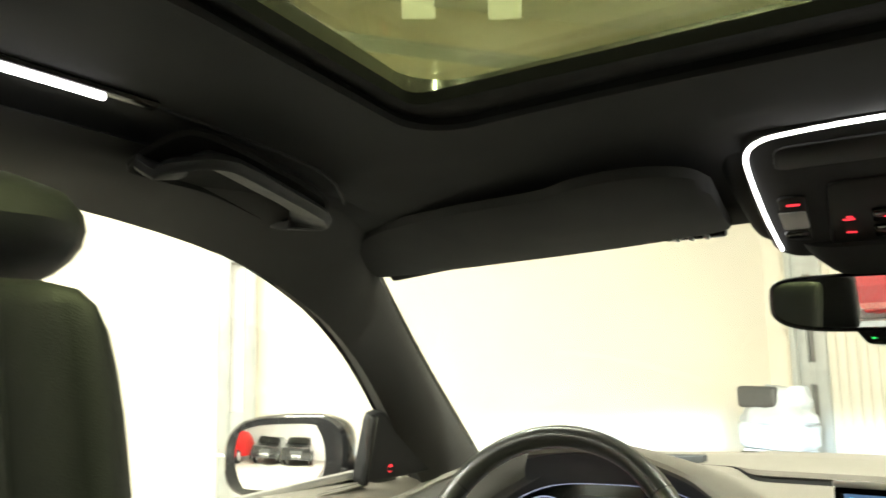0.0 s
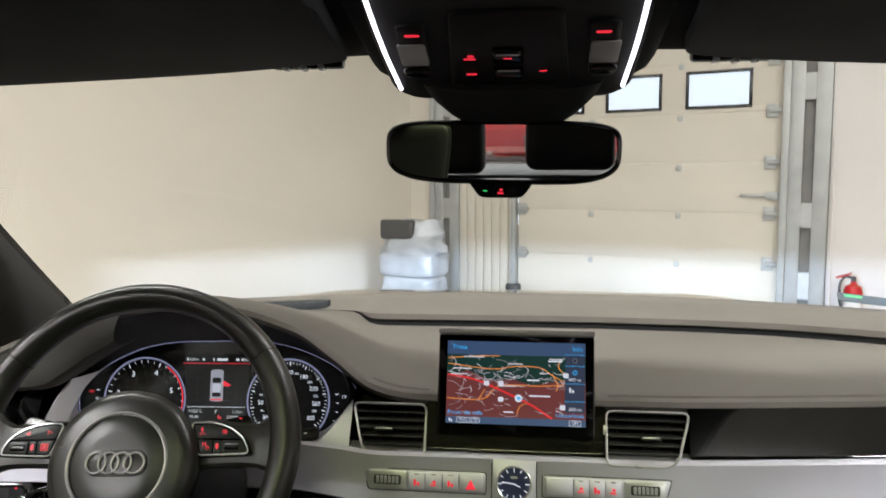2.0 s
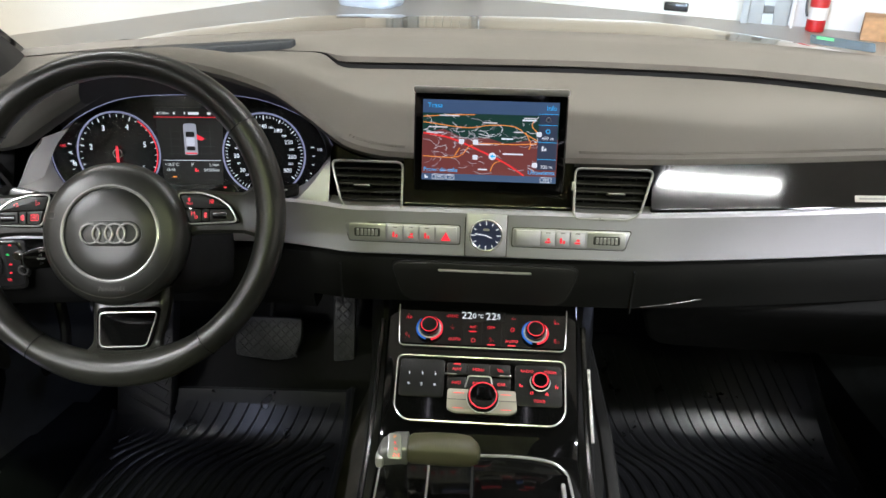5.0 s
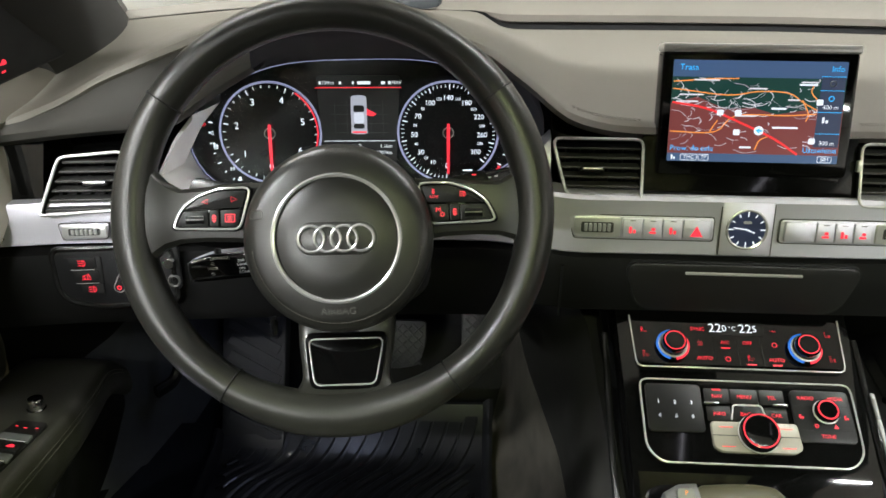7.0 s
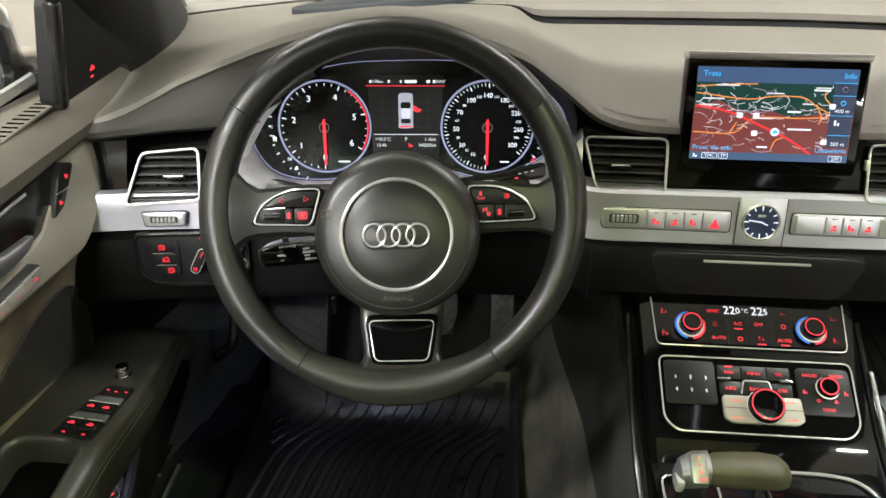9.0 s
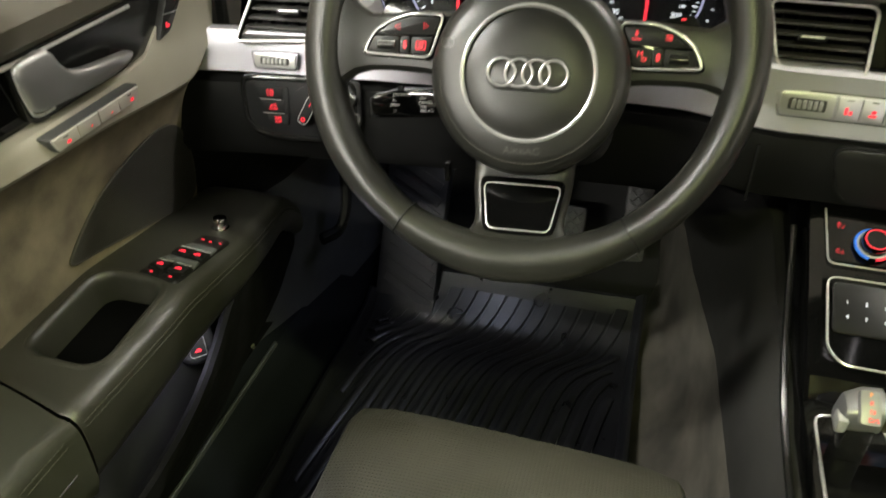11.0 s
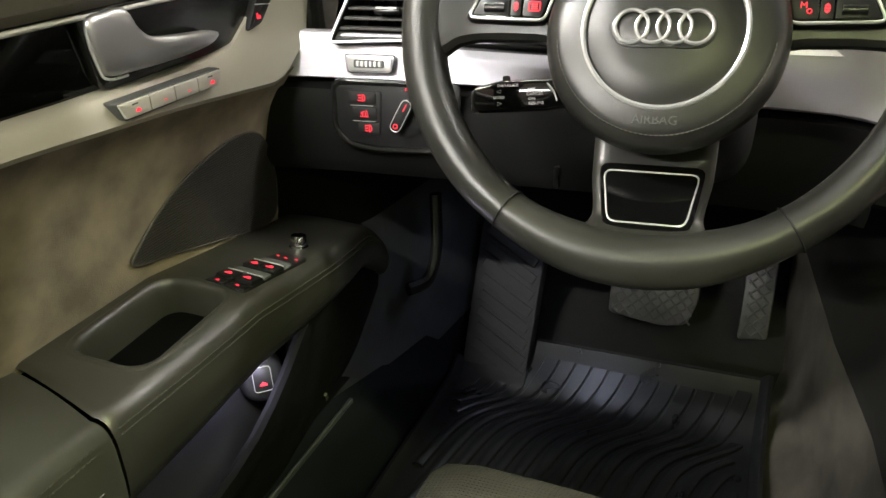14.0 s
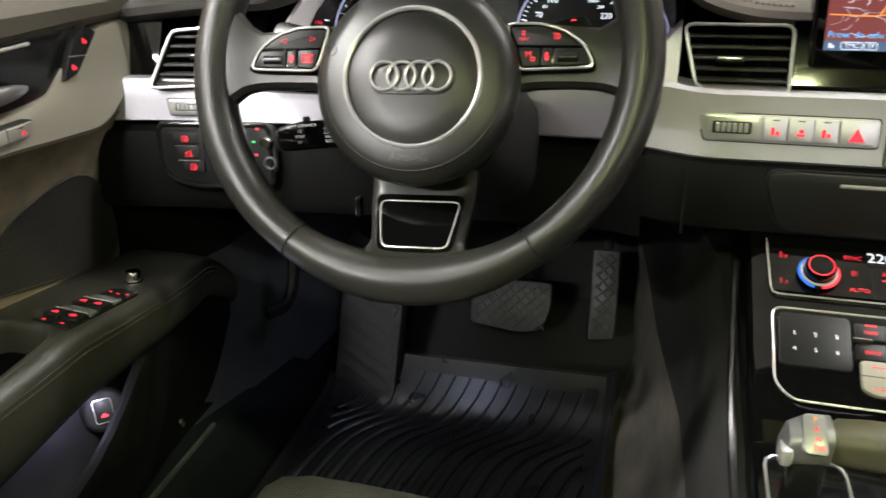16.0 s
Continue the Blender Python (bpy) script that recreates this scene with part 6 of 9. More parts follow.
for k in range(3):
    part("caption_bar", plate(rrect(0.004, 0.0014, 0.0004, 1, -0.006 + 0.008 * k, 0.001), 0.006, 0.0063, WSM), MARK_WHITE, ist)

# light switch panel
HM = Matrix.Translation((-0.685, 1.336, 0.827)) @ pose(0, 0, 0, 0, 0, 7) @ face_frame((0, 0, 0), 8) @ Matrix.Diagonal((0.86, 0.86, 1, 1))
t = thing("light_switch", (-0.70, 1.37, 0.77), "black headlight switch panel with red symbols", "switch panel")
pn = corners([(-0.068, 0.028), (0.072, 0.030), (0.072, -0.040), (-0.020, -0.042), (-0.052, -0.036), (-0.066, -0.022)], 0.010)
part("panel", plate(pn, -0.006, 0.002, HM, 0.001), SOFT_BLACK, t)
part("surround", tube(B(), corners([(-0.070, 0.032), (0.075, 0.032), (0.075, -0.043), (-0.020, -0.046), (-0.054, -0.040), (-0.069, -0.024)], 0.012, 5), 0.0036, True, 8, HM), BLACK_TRIM, t, "rounded gloss rim")
part("key_block", plate(corners([(-0.056, 0.023), (-0.010, 0.023), (-0.012, -0.030), (-0.036, -0.030), (-0.052, -0.020)], 0.005), 0.0, 0.0034, HM, 0.001), SOFT_BLACK, t)
for k, (u, v) in enumerate(((-0.034, 0.0145), (-0.031, -0.0035), (-0.026, -0.0205))):
    part("key", plate(rrect(0.034 - 0.003 * k, 0.0145, 0.002, 2, u, v), 0.002, 0.0046, HM, 0.001), SOFT_BLACK, t)
    glyph(t, HM @ Matrix.Translation((0, 0, 0.0042)), u, v, 0.0100, RED, (11, 10, 11)[k])
    if k < 2:
        part("key_line", box(B(), (u, v - 0.0088, 0.0047), (0.028, 0.0006, 0.0004), HM), SATIN, t)
part("dial", lathe(B(), [(0.027, 0), (0.027, 0.003), (0.0225, 0.004), (0, 0.0042)], HM @ Matrix.Translation((0.018, -0.002, 0.001)), 32), SOFT_BLACK, t)
KMX = HM @ Matrix.Translation((0.018, -0.002, 0.001)) @ pose(0, 0, 0, 0, 0, -28)
knob = part("knob", plate(rrect(0.013, 0.040, 0.006, 4), 0.004, 0.015, KMX, 0.002), SOFT_BLACK, t, "black turning knob")
part("knob_edge", tube(B(), rrect(0.0125, 0.0395, 0.006, 4), 0.0005, True, 5, KMX @ Matrix.Translation((0, 0, 0.0145))), SATIN, knob)
glyph(knob, KMX @ Matrix.Translation((0, 0, 0.0146)), 0.0, -0.0135, 0.0068, RED, 5)
part("knob_mark", box(B(), (0, 0.011, 0.0153), (0.001, 0.009, 0.0004), KMX), RED, knob)
text("caption", "0", HM @ Matrix.Translation((0.020, 0.0285 - 0.003, 0.0022)), 0.0062, RED, t)
glyph(t, HM @ Matrix.Translation((0, 0, 0.0015)), 0.050, -0.030, 0.006, RED, 11)
t = thing("dimmer_panel", (-0.63, 1.37, 0.79), "small black panel with chrome dimmer knob beside the column", "switch panel")
dm2 = HM @ Matrix.Translation((0.066, 0.004, 0.001))
part("panel", plate(rrect(0.034, 0.062, 0.008, 3), -0.003, 0.0012, dm2, 0.001), SOFT_BLACK, t)
part("dimmer", lathe(B(), [(0.0075, 0), (0.0075, 0.007), (0.006, 0.009), (0, 0.009)], dm2 @ Matrix.Translation((0.006, 0.008, 0)), 20), DARK_CHROME, t, "chrome dimmer knob")
bm = B()
ring(bm, 0.007, 0.0015, 0.0015, dm2, 20, 6, (0.008, -0.018))
part("socket", bm, DARK, t)
for u, v, mt in ((-0.006, 0.024, RED), (-0.012, 0.008, GREEN), (-0.010, -0.008, RED), (-0.012, -0.022, RED)):
    glyph(t, dm2 @ Matrix.Translation((0, 0, 0.0006)), u, v, 0.005, mt, 12)

# ---- centre console ----
KM = axes((0, 1.395, 0.746), (1, 0, 0), (0, 0.881, 0.474))     # v up the slope, w out of it
console = thing("centre_console", (0, 1.0, 0.25), "gloss black centre console with padded flanks", "centre console")
rows = []
for y in [1.47, 1.44, 1.40, 1.36, 1.32, 1.28, 1.25, 1.235, 1.225, 1.18, 1.0, 0.80, 0.78, 0.74, 0.4, -0.1]:
    if y >= 1.245:
        zt = 0.742 - 0.54 * (1.395 - y)
    elif y > 0.79:
        zt = lerp([0.79, 1.225, 1.245], [0.640, 0.640, 0.660], y)
    else:
        zt = 0.69
    hw = lerp([0.4, 1.25, 1.47], [0.128, 0.131, 0.137], y)
    rows.append([(-hw - 0.02, y, 0.22), (-hw - 0.004, y, zt - 0.10), (-hw, y, zt - 0.016), (-hw + 0.004, y, zt - 0.004), (-hw + 0.016, y, zt), (0, y, zt), (hw - 0.016, y, zt), (hw - 0.004, y, zt - 0.004), (hw, y, zt - 0.016), (hw + 0.004, y, zt - 0.10), (hw + 0.02, y, 0.22)])
part("console_top", loft(B(), rows), PIANO, console, "piano black top")
for sx in (-1, 1):
    rows, low = [], []
    for y, w in ((2.04, 0.25), (1.90, 0.23), (1.66, 0.20), (1.47, 0.168), (1.2, 0.156), (0.9, 0.152), (0.4, 0.15), (-0.2, 0.15)):
        zt = lerp([0.4, 0.79, 1.2, 1.47, 1.9], [0.66, 0.635, 0.625, 0.70, 0.66], y)
        zm = lerp([0.4, 1.2, 1.4, 1.64, 2.1], [0.49, 0.48, 0.462, 0.458, 0.46], y)
        foot = w + lerp([0.4, 1.2, 1.66, 1.8], [0.04, 0.075, 0.070, 0.03], y)
        low.append([(sx * (foot + 0.02), y, 0.228), (sx * foot, y, 0.236), (sx * (foot - 0.018), y, 0.252), (sx * (w * 0.7 + foot * 0.3), y, 0.30), (sx * (w * 0.9 + foot * 0.1 + 0.004), y, 0.2 + (zm - 0.2) * 0.62), (sx * (w + 0.006), y, zm - 0.012), (sx * (w + 0.002), y, zm)])
        rows.append([(sx * (w + 0.002), y, zm - 0.02), (sx * (w + 0.006), y, zm + 0.02), (sx * (w + 0.004), y, max(zm + 0.03, 0.55)), (sx * (w - 0.004), y, zt - 0.03), (sx * (w - 0.016), y, zt - 0.012), (sx * 0.125, y, zt - 0.012)])
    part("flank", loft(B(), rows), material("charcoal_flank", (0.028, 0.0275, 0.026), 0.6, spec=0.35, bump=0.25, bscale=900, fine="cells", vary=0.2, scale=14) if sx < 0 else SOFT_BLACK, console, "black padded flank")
    # paler mottled carpet on the driver's side, black on the passenger's
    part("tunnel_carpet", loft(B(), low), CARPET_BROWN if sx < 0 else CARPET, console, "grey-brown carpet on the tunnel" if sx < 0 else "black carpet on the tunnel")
    part("flank_strip", tube(B(), smooth_line([(sx * 0.143, 1.40, 0.722), (sx * 0.143, 1.25, 0.638), (sx * 0.142, 1.1, 0.618), (sx * 0.14, 0.8, 0.62)], 5), 0.004), BLACK_TRIM, console)
part("flank_bar", tube(B(), [(0.1480, 1.342, 0.6925), (0.1485, 1.300, 0.6690), (0.1488, 1.250, 0.6440)], 0.0024, n=8), SATIN, console, "satin metal bar along the flank")
rest = part("armrest", box(B(), (0, 0.46, 0.715), (0.235, 0.58, 0.06), edge=0.022, segs=4), LEATHER, console, "black leather armrest")
# side pocket in the passenger footwell
part("net_pocket", loft(B(), [[(0.176, 1.66, 0.60), (0.205, 1.66, 0.50), (0.230, 1.66, 0.38)], [(0.178, 1.52, 0.60), (0.212, 1.52, 0.50), (0.245, 1.52, 0.37)], [(0.178, 1.36, 0.585), (0.205, 1.34, 0.49), (0.240, 1.34, 0.36)], [(0.176, 1.22, 0.57), (0.19, 1.20, 0.48), (0.215, 1.20, 0.36)]]), material("pocket_net", (0.02, 0.02, 0.02), 0.8, bump=1.0, bscale=160, fine="cells"), console, "black net side pocket")
part("pocket_rim", tube(B(), smooth_line([(0.172, 1.53, 0.605), (0.18, 1.36, 0.59), (0.18, 1.20, 0.575)], 5), 0.010, flat=0.6), SOFT_BLACK, console)


def chrome_loop(parent, pts, r=0.0010, open_top=False):
    bm = B()
    tube(bm, pts, r, not open_top, 8, KM @ Matrix.Translation((0, 0, 0.0005)))
    return part("chrome_frame", bm, CHROME, parent, "thin chrome frame")


def face_text(parent, body, u, v, s, mat=RED, lift=0.0015):
    return text("caption", body, KM @ Matrix.Translation((u, v, lift)), s, mat, parent)


climate = thing("climate_panel", tuple(KM @ Vector((0, -0.03, 0))), "black climate control panel with two lit rotary knobs", "climate panel")
part("panel", plate(corners([(-0.117, 0.004), (0.117, 0.004), (0.114, -0.054), (-0.114, -0.054)], 0.006), -0.004, 0.0008, KM), PIANO, climate)
chrome_loop(climate, [(-0.118, 0.006)] + [(-0.1145, -0.050), (-0.1125, -0.0555), (-0.108, -0.0575)] + [(0.108, -0.0575), (0.1125, -0.0555), (0.1145, -0.050)] + [(0.118, 0.006)], open_top=True)
for k, sx in enumerate((-1, 1)):
    km = KM @ Matrix.Translation((sx * 0.073, -0.0325, 0.0))
    kn = part("temperature_knob", lathe(B(), [(0.0185, 0), (0.0185, 0.004), (0.0165, 0.006), (0.0135, 0.0065), (0.0135, 0.016), (0.012, 0.0175), (0, 0.0172)], km, 36), PIANO, climate, "black rotary knob")
    bm = B()
    ring(bm, 0.0150, 0.0066, 0.0013, km, 36)
    part("knob_ring", bm, SATIN, kn, "satin chrome ring")
    bm = B()
    ring(bm, 0.0110, 0.0174, 0.0006, km, 36)
    part("red_ring", bm, RED, kn, "red lit ring")
    for nm, a0, a1, mt in (("blue_arc", 95, 262, BLUE), ("red_arc", 278, 445, RED)):
        bm = B()
        tube(bm, [(0.0172 * math.cos(radians(a)), 0.0172 * math.sin(radians(a)), 0.0056) for a in range(a0, a1 + 1, 8)], 0.0014, n=6, m=km)
        part(nm, bm, mt, kn, "lit scale arc")
    for v, kd in ((-0.012, 3), (-0.042, 3)):
        glyph(climate, KM, sx * 0.103, v, 0.008, RED, kd)
part("temperature_display", plate(rrect(0.062, 0.0165, 0.001, 2, 0.002, -0.0085), 0.0006, 0.0012, KM), FACE, climate)
for body, u, s in (("22", -0.022, 0.0155), ("0", -0.0115, 0.0115), ("°C", -0.0025, 0.0075), ("22", 0.012, 0.0155), ("5", 0.0225, 0.0115)):
    face_text(climate, body, u, -0.0085, s, DISPLAY_WHITE, 0.0016)
for body, u, v in (("SYNC", -0.042, -0.010), ("AUTO", -0.038, -0.046), ("A/C", -0.013, -0.026), ("OFF", 0.012, -0.026), ("AUTO", 0.041, -0.046)):
    face_text(climate, body, u, v, 0.0062)
for u, v, kd in ((-0.041, -0.027, 2), (-0.012, -0.046, 5), (0.013, -0.044, 3), (0.043, -0.010, 4), (0.042, -0.027, 5)):
    glyph(climate, KM, u, v, 0.0075, RED, kd)
for u, v in ((-0.013, -0.0325), (0.013, -0.052), (0.041, -0.052)):
    part("indicator", box(B(), (u, v, 0.001), (0.010, 0.0014, 0.0004), KM), RED, climate, "red indicator")
for u in (-0.027, 0.0, 0.027):
    part("key_gap", box(B(), (u, -0.036, 0.0009), (0.0005, 0.034, 0.0003), KM), SOFT_BLACK, climate)

mmi = thing("media_panel", tuple(KM @ Vector((0, -0.12, 0))), "gloss black media control panel with rotary knob and touch pad", "control panel")
MO = corners([(-0.1135, -0.0725), (0.1135, -0.0725), (0.112, -0.150), (0.098, -0.165), (-0.098, -0.165), (-0.112, -0.150)], 0.010, 4)
part("panel", plate(MO, -0.004, 0.0006, KM), PIANO, mmi)
chrome_loop(mmi, MO, 0.0012)
pad = part("touch_pad", plate(rrect(0.060, 0.054, 0.005, 3, -0.0785, -0.1055), 0.0, 0.0032, KM, 0.001), GLOSS_KEY, mmi, "black touch pad with white digits")
for k in range(6):
    face_text(pad, str(k + 1), -0.0955 + 0.0175 * (k % 3), -0.100 - 0.0155 * (k // 3), 0.0058, WHITE, 0.0036)
for body, u, v, w in (("NAV", -0.032, -0.0905, 0.027), ("MENU", -0.003, -0.0905, 0.030), ("TEL", 0.026, -0.0905, 0.027), ("INFO", -0.032, -0.1105, 0.025), ("CAR", 0.028, -0.1105, 0.024)):
    k = part("key", plate(rrect(w, 0.0165, 0.0015, 2, u, v), 0.0, 0.0030, KM, 0.0008), GLOSS_KEY, mmi)
    face_text(k, body, u, v - 0.001, 0.0056, RED, 0.0034)
k = part("key", plate(corners([(-0.020, -0.118), (0.017, -0.118), (0.013, -0.1015), (-0.016, -0.1015)], 0.003), 0.0, 0.0036, KM, 0.0008), GLOSS_KEY, mmi)
bm = B()
tube(bm, [(-0.020, -0.1175), (-0.0165, -0.102), (-0.014, -0.1008), (0.011, -0.1008), (0.0135, -0.102), (0.017, -0.1175)], 0.0009, n=6, m=KM @ Matrix.Translation((0, 0, 0.0034)))
part("key_edge", bm, SATIN, k)
face_text(k, "BACK", -0.003, -0.1115, 0.0056, RED, 0.0040)
for u in (-0.040, 0.033):
    part("toggle", box(B(), (u, -0.1005, 0.005), (0.016, 0.003, 0.004), KM, 0.001), DARK_CHROME, mmi, "chrome toggle")
part("indicator", box(B(), (-0.032, -0.084, 0.0033), (0.009, 0.0016, 0.0004), KM), RED, mmi)
part("plinth", plate(corners([(-0.043, -0.120), (0.047, -0.120), (0.049, -0.148), (0.040, -0.153), (-0.034, -0.153), (-0.043, -0.148)], 0.004), 0.0, 0.005, KM, 0.0015), ALU_DOOR, mmi, "aluminium plinth of the knob")
part("plinth_gap", box(B(), (0.003, -0.1355, 0.0051), (0.092, 0.0008, 0.0006), KM), DARK, mmi)
for u in (-0.028, 0.034):
    for v in (-0.1265, -0.1475):
        part("red_line", box(B(), (u, v, 0.0052), (0.014, 0.0007, 0.0004), KM), RED, mmi)
km = KM @ Matrix.Translation((0.004, -0.1335, 0))
kn = part("rotary_knob", lathe(B(), [(0.0205, 0.004), (0.0205, 0.014), (0.0190, 0.0165), (0.0165, 0.0175), (0.0150, 0.0170), (0, 0.0165)], km, 44), PIANO, mmi, "large black rotary knob")
bm = B()
ring(bm, 0.0195, 0.0075, 0.0017, km, 44)
part("knurl_ring", bm, SATIN, kn)
bm = B()
ring(bm, 0.0178, 0.0172, 0.0007, km, 44)
part("red_ring", bm, RED, kn, "red lit ring")
keys = part("key_block", plate(rrect(0.062, 0.058, 0.006, 3, 0.077, -0.110), 0.0, 0.0032, KM, 0.001), GLOSS_KEY, mmi)
for u, v, w, h in ((0.077, -0.0975, 0.0006, 0.030), (0.077, -0.099, 0.060, 0.0006), (0.077, -0.126, 0.060, 0.0006)):
    part("key_gap", box(B(), (u, v, 0.0033), (w, h, 0.0003), KM), SOFT_BLACK, keys)
for body, u, v in (("RADIO", 0.062, -0.0905), ("MEDIA", 0.093, -0.0905), ("TONE", 0.078, -0.1325)):
    face_text(keys, body, u, v, 0.0056, RED, 0.0036)
for u, v, kd in ((0.054, -0.111, 3), (0.101, -0.111, 3), (0.068, -0.121, 5), (0.088, -0.121, 1)):
    glyph(keys, KM @ Matrix.Translation((0, 0, 0.0027)), u, v, 0.005, RED, kd)
km = KM @ Matrix.Translation((0.079, -0.1065, 0.003))
kn = part("volume_knob", lathe(B(), [(0.0125, 0), (0.0125, 0.009), (0.0112, 0.011), (0, 0.0108)], km, 32), PIANO, mmi, "black volume knob")
bm = B()
ring(bm, 0.0125, 0.004, 0.0012, km, 32)
part("knob_ring", bm, SATIN, kn)
bm = B()
ring(bm, 0.0100, 0.0110, 0.0008, km, 32)
part("red_ring", bm, RED, kn, "red lit ring")

# gear selector
GRIP_METAL = material("satin_grip_metal", (0.30, 0.30, 0.31), 0.35, 0.6, vary=0.06)
GRIP_LEATHER = material("olive_grip_leather", (0.075, 0.070, 0.040), 0.38, bump=0.2, bscale=1000, fine="cells", vary=0.12)
gear = thing("gear_selector", (-0.04, 1.16, 0.64), "leather gear selector handle with silver end and lit letters", "gear selector")
rows = []
for s, ry, rz, y, z in ((-0.083, .014, .013, 1.172, .690), (-0.078, .0165, .0155, 1.173, .690), (-0.055, .0180, .0165, 1.174, .690), (-0.028, .0185, .0168, 1.175, .689), (-0.010, .0170, .0155, 1.175, .688), (0.000, .0115, .0105, 1.174, .686), (0.003, .004, .004, 1.174, .686)):
    rows.append([(s, y + ry * math.copysign(abs(math.cos(a)) ** 0.7, math.cos(a)), z + rz * math.copysign(abs(math.sin(a)) ** 0.7, math.sin(a))) for a in [2 * math.pi * k / 24 for k in range(24)]])
part("grip", loft(B(), rows, True, True), GRIP_LEATHER, gear, "dark olive leather grip")
rows = []
for s, ry, rz, y, z in ((-0.119, .008, .007, 1.166, .684), (-0.114, .0145, .0135, 1.168, .687), (-0.10, .0175, .0162, 1.171, .690), (-0.084, .0175, .0160, 1.173, .690), (-0.0825, .013, .012, 1.173, .690)):
    rows.append([(s, y + ry * math.copysign(abs(math.cos(a)) ** 0.6, math.cos(a)), z + rz * math.copysign(abs(math.sin(a)) ** 0.6, math.sin(a))) for a in [2 * math.pi * k / 24 for k in range(24)]])
e = part("silver_end", loft(B(), rows, True, True), GRIP_METAL, gear, "satin silver end piece")
LM = axes((-0.0985, 1.1585, 0.7050), (1, 0.02, 0), (0, 0.78, 0.62))
part("letter_plate", plate(corners([(-0.008, 0.015), (0.008, 0.015), (0.010, -0.015), (-0.007, -0.015)], 0.004), -0.004, 0.0010, LM, 0.001), GRIP_METAL, e, "pale plate with lit letters")
for k, ch in enumerate(("P", "R", "N", "D/S")):
    text("letter", ch, LM @ Matrix.Translation((0.0005 + 0.0010 * k, 0.0105 - 0.0070 * k, 0.0014)), 0.0058, AMBER if k == 0 else RED, e)
part("release_key", box(B(), (-0.1155, 1.158, 0.685), (0.010, 0.018, 0.016), edge=0.004), SATIN, e)
part("stem", box(B(), (-0.098, 1.166, 0.657), (0.026, 0.024, 0.05), edge=0.006), BLACK_TRIM, gear)
bm = B()
tube(bm, corners([(-0.121, 1.205), (-0.060, 1.205), (-0.060, 1.06), (-0.121, 1.06)], 0.014), 0.0016, True, 8, Matrix.Translation((0, 0, 0.642)))
part("slot_frame", bm, CHROME, gear, "chrome slot frame")
part("slot", plate(corners([(-0.119, 1.203), (-0.062, 1.203), (-0.062, 1.062), (-0.119, 1.062)], 0.012), 0.6395, 0.6415), PIANO, gear)
part("park_key", box(B(), (-0.012, 1.09, 0.642), (0.034, 0.026, 0.006), edge=0.002), GLOSS_KEY, gear)
part("start_key", box(B(), (-0.045, 1.115, 0.642), (0.014, 0.024, 0.006), edge=0.002), SATIN, gear)
tray = thing("console_lid", (0.03, 1.05, 0.642), "gloss black storage lid with chrome edge", "console lid")
bm = B()
tube(bm, smooth_line([(-0.05, 1.213), (0.02, 1.219), (0.075, 1.217), (0.103, 1.205), (0.114, 1.17), (0.117, 1.05), (0.117, 0.80)], 6), 0.0022, n=8, m=Matrix.Translation((0, 0, 0.642)))
part("chrome_edge", bm, CHROME, tray)
part("lid", box(B(), (0.054, 1.0, 0.6425), (0.115, 0.38, 0.005), edge=0.002), PIANO, tray)
part("lid_gap", box(B(), (-0.006, 1.0, 0.6424), (0.003, 0.40, 0.004)), SOFT_BLACK, tray)
part("chrome_bar", box(B(), (0.104, 1.12, 0.648), (0.005, 0.10, 0.006), edge=0.002), SATIN, tray)

# ---- driver's door ----
ARM_THREAD = material("dark_olive_thread", (0.040, 0.038, 0.030), 0.8, vary=0.2)
# near-black that stands for the shade in the grip recess and vent slots
SHADE_BLACK = material("deep_shade_black", (0.0012, 0.0012, 0.0012), 0.9, spec=0.04, vary=0.3)
ARM_LEATHER = material("olive_black_leather", (0.026, 0.0255, 0.0205), 0.36, spec=0.9, bump=0.18, bscale=1000, fine="cells", vary=0.12)
# armrest leather made paler, the window light on the rear pad in its colour
ARM_LEATHER_LIT = material("lit_olive_leather", (0.044, 0.0445, 0.038), 0.38, spec=0.8, bump=0.18, bscale=1000, fine="cells", vary=0.15)
SATIN_SOFT = material("soft_satin_metal", (0.46, 0.46, 0.47), 0.36, 0.9, vary=0.06, bump=0.04, bscale=600)
MEM_KEY = material("satin_beige_keys", (0.42, 0.40, 0.36), 0.45, 0.3, vary=0.06)
def z_arm(y):
    return 0.717 - 0.16 * max(0.0, y - 1.13) - 6.0 * max(0.0, y - 1.345) ** 2


door = thing("door_1", (-0.82, 0.75, 0.40), "closed car door with suede panel, armrest and window switches", "car door", kind="structure")
YS = [0.25 + 0.03 * k for k in range(38)]          # to 1.36


# upper roll under the glass
rows = []
for y in YS + [1.40, 1.45, 1.50, 1.54]:
    z0 = lerp([0.3, 1.05, 1.3, 1.42, 1.54], [0.965, 0.962, 0.958, 0.955, 0.952], y)
    z1 = lerp([0.3, 1.15, 1.54], [1.015, 1.010, 0.985], y)
    rows.append([(-0.800, y, z0), (-0.792, y, z0 + 0.008), (-0.790, y, (z0 + z1) / 2), (-0.798, y, z1 - 0.012), (-0.815, y, z1), (-0.845, y, z1 + 0.006), (-0.875, y, z1 + 0.004), (-0.88, y, z1 - 0.05)])
ROLL = material("olive_grey_grain", (0.094, 0.084, 0.067), 0.55, bump=0.3, bscale=1100, fine="cells", vary=0.12, scale=8)
part("upper_roll", loft(B(), rows), ROLL, door, "grey-green padded upper roll")
part("belt_chrome", tube(B(), [(-0.797, y, lerp([0.3, 1.05, 1.3], [0.962, 0.959, 0.955], y)) for y in YS[:34]], 0.0022), SATIN, door, "thin satin belt line")
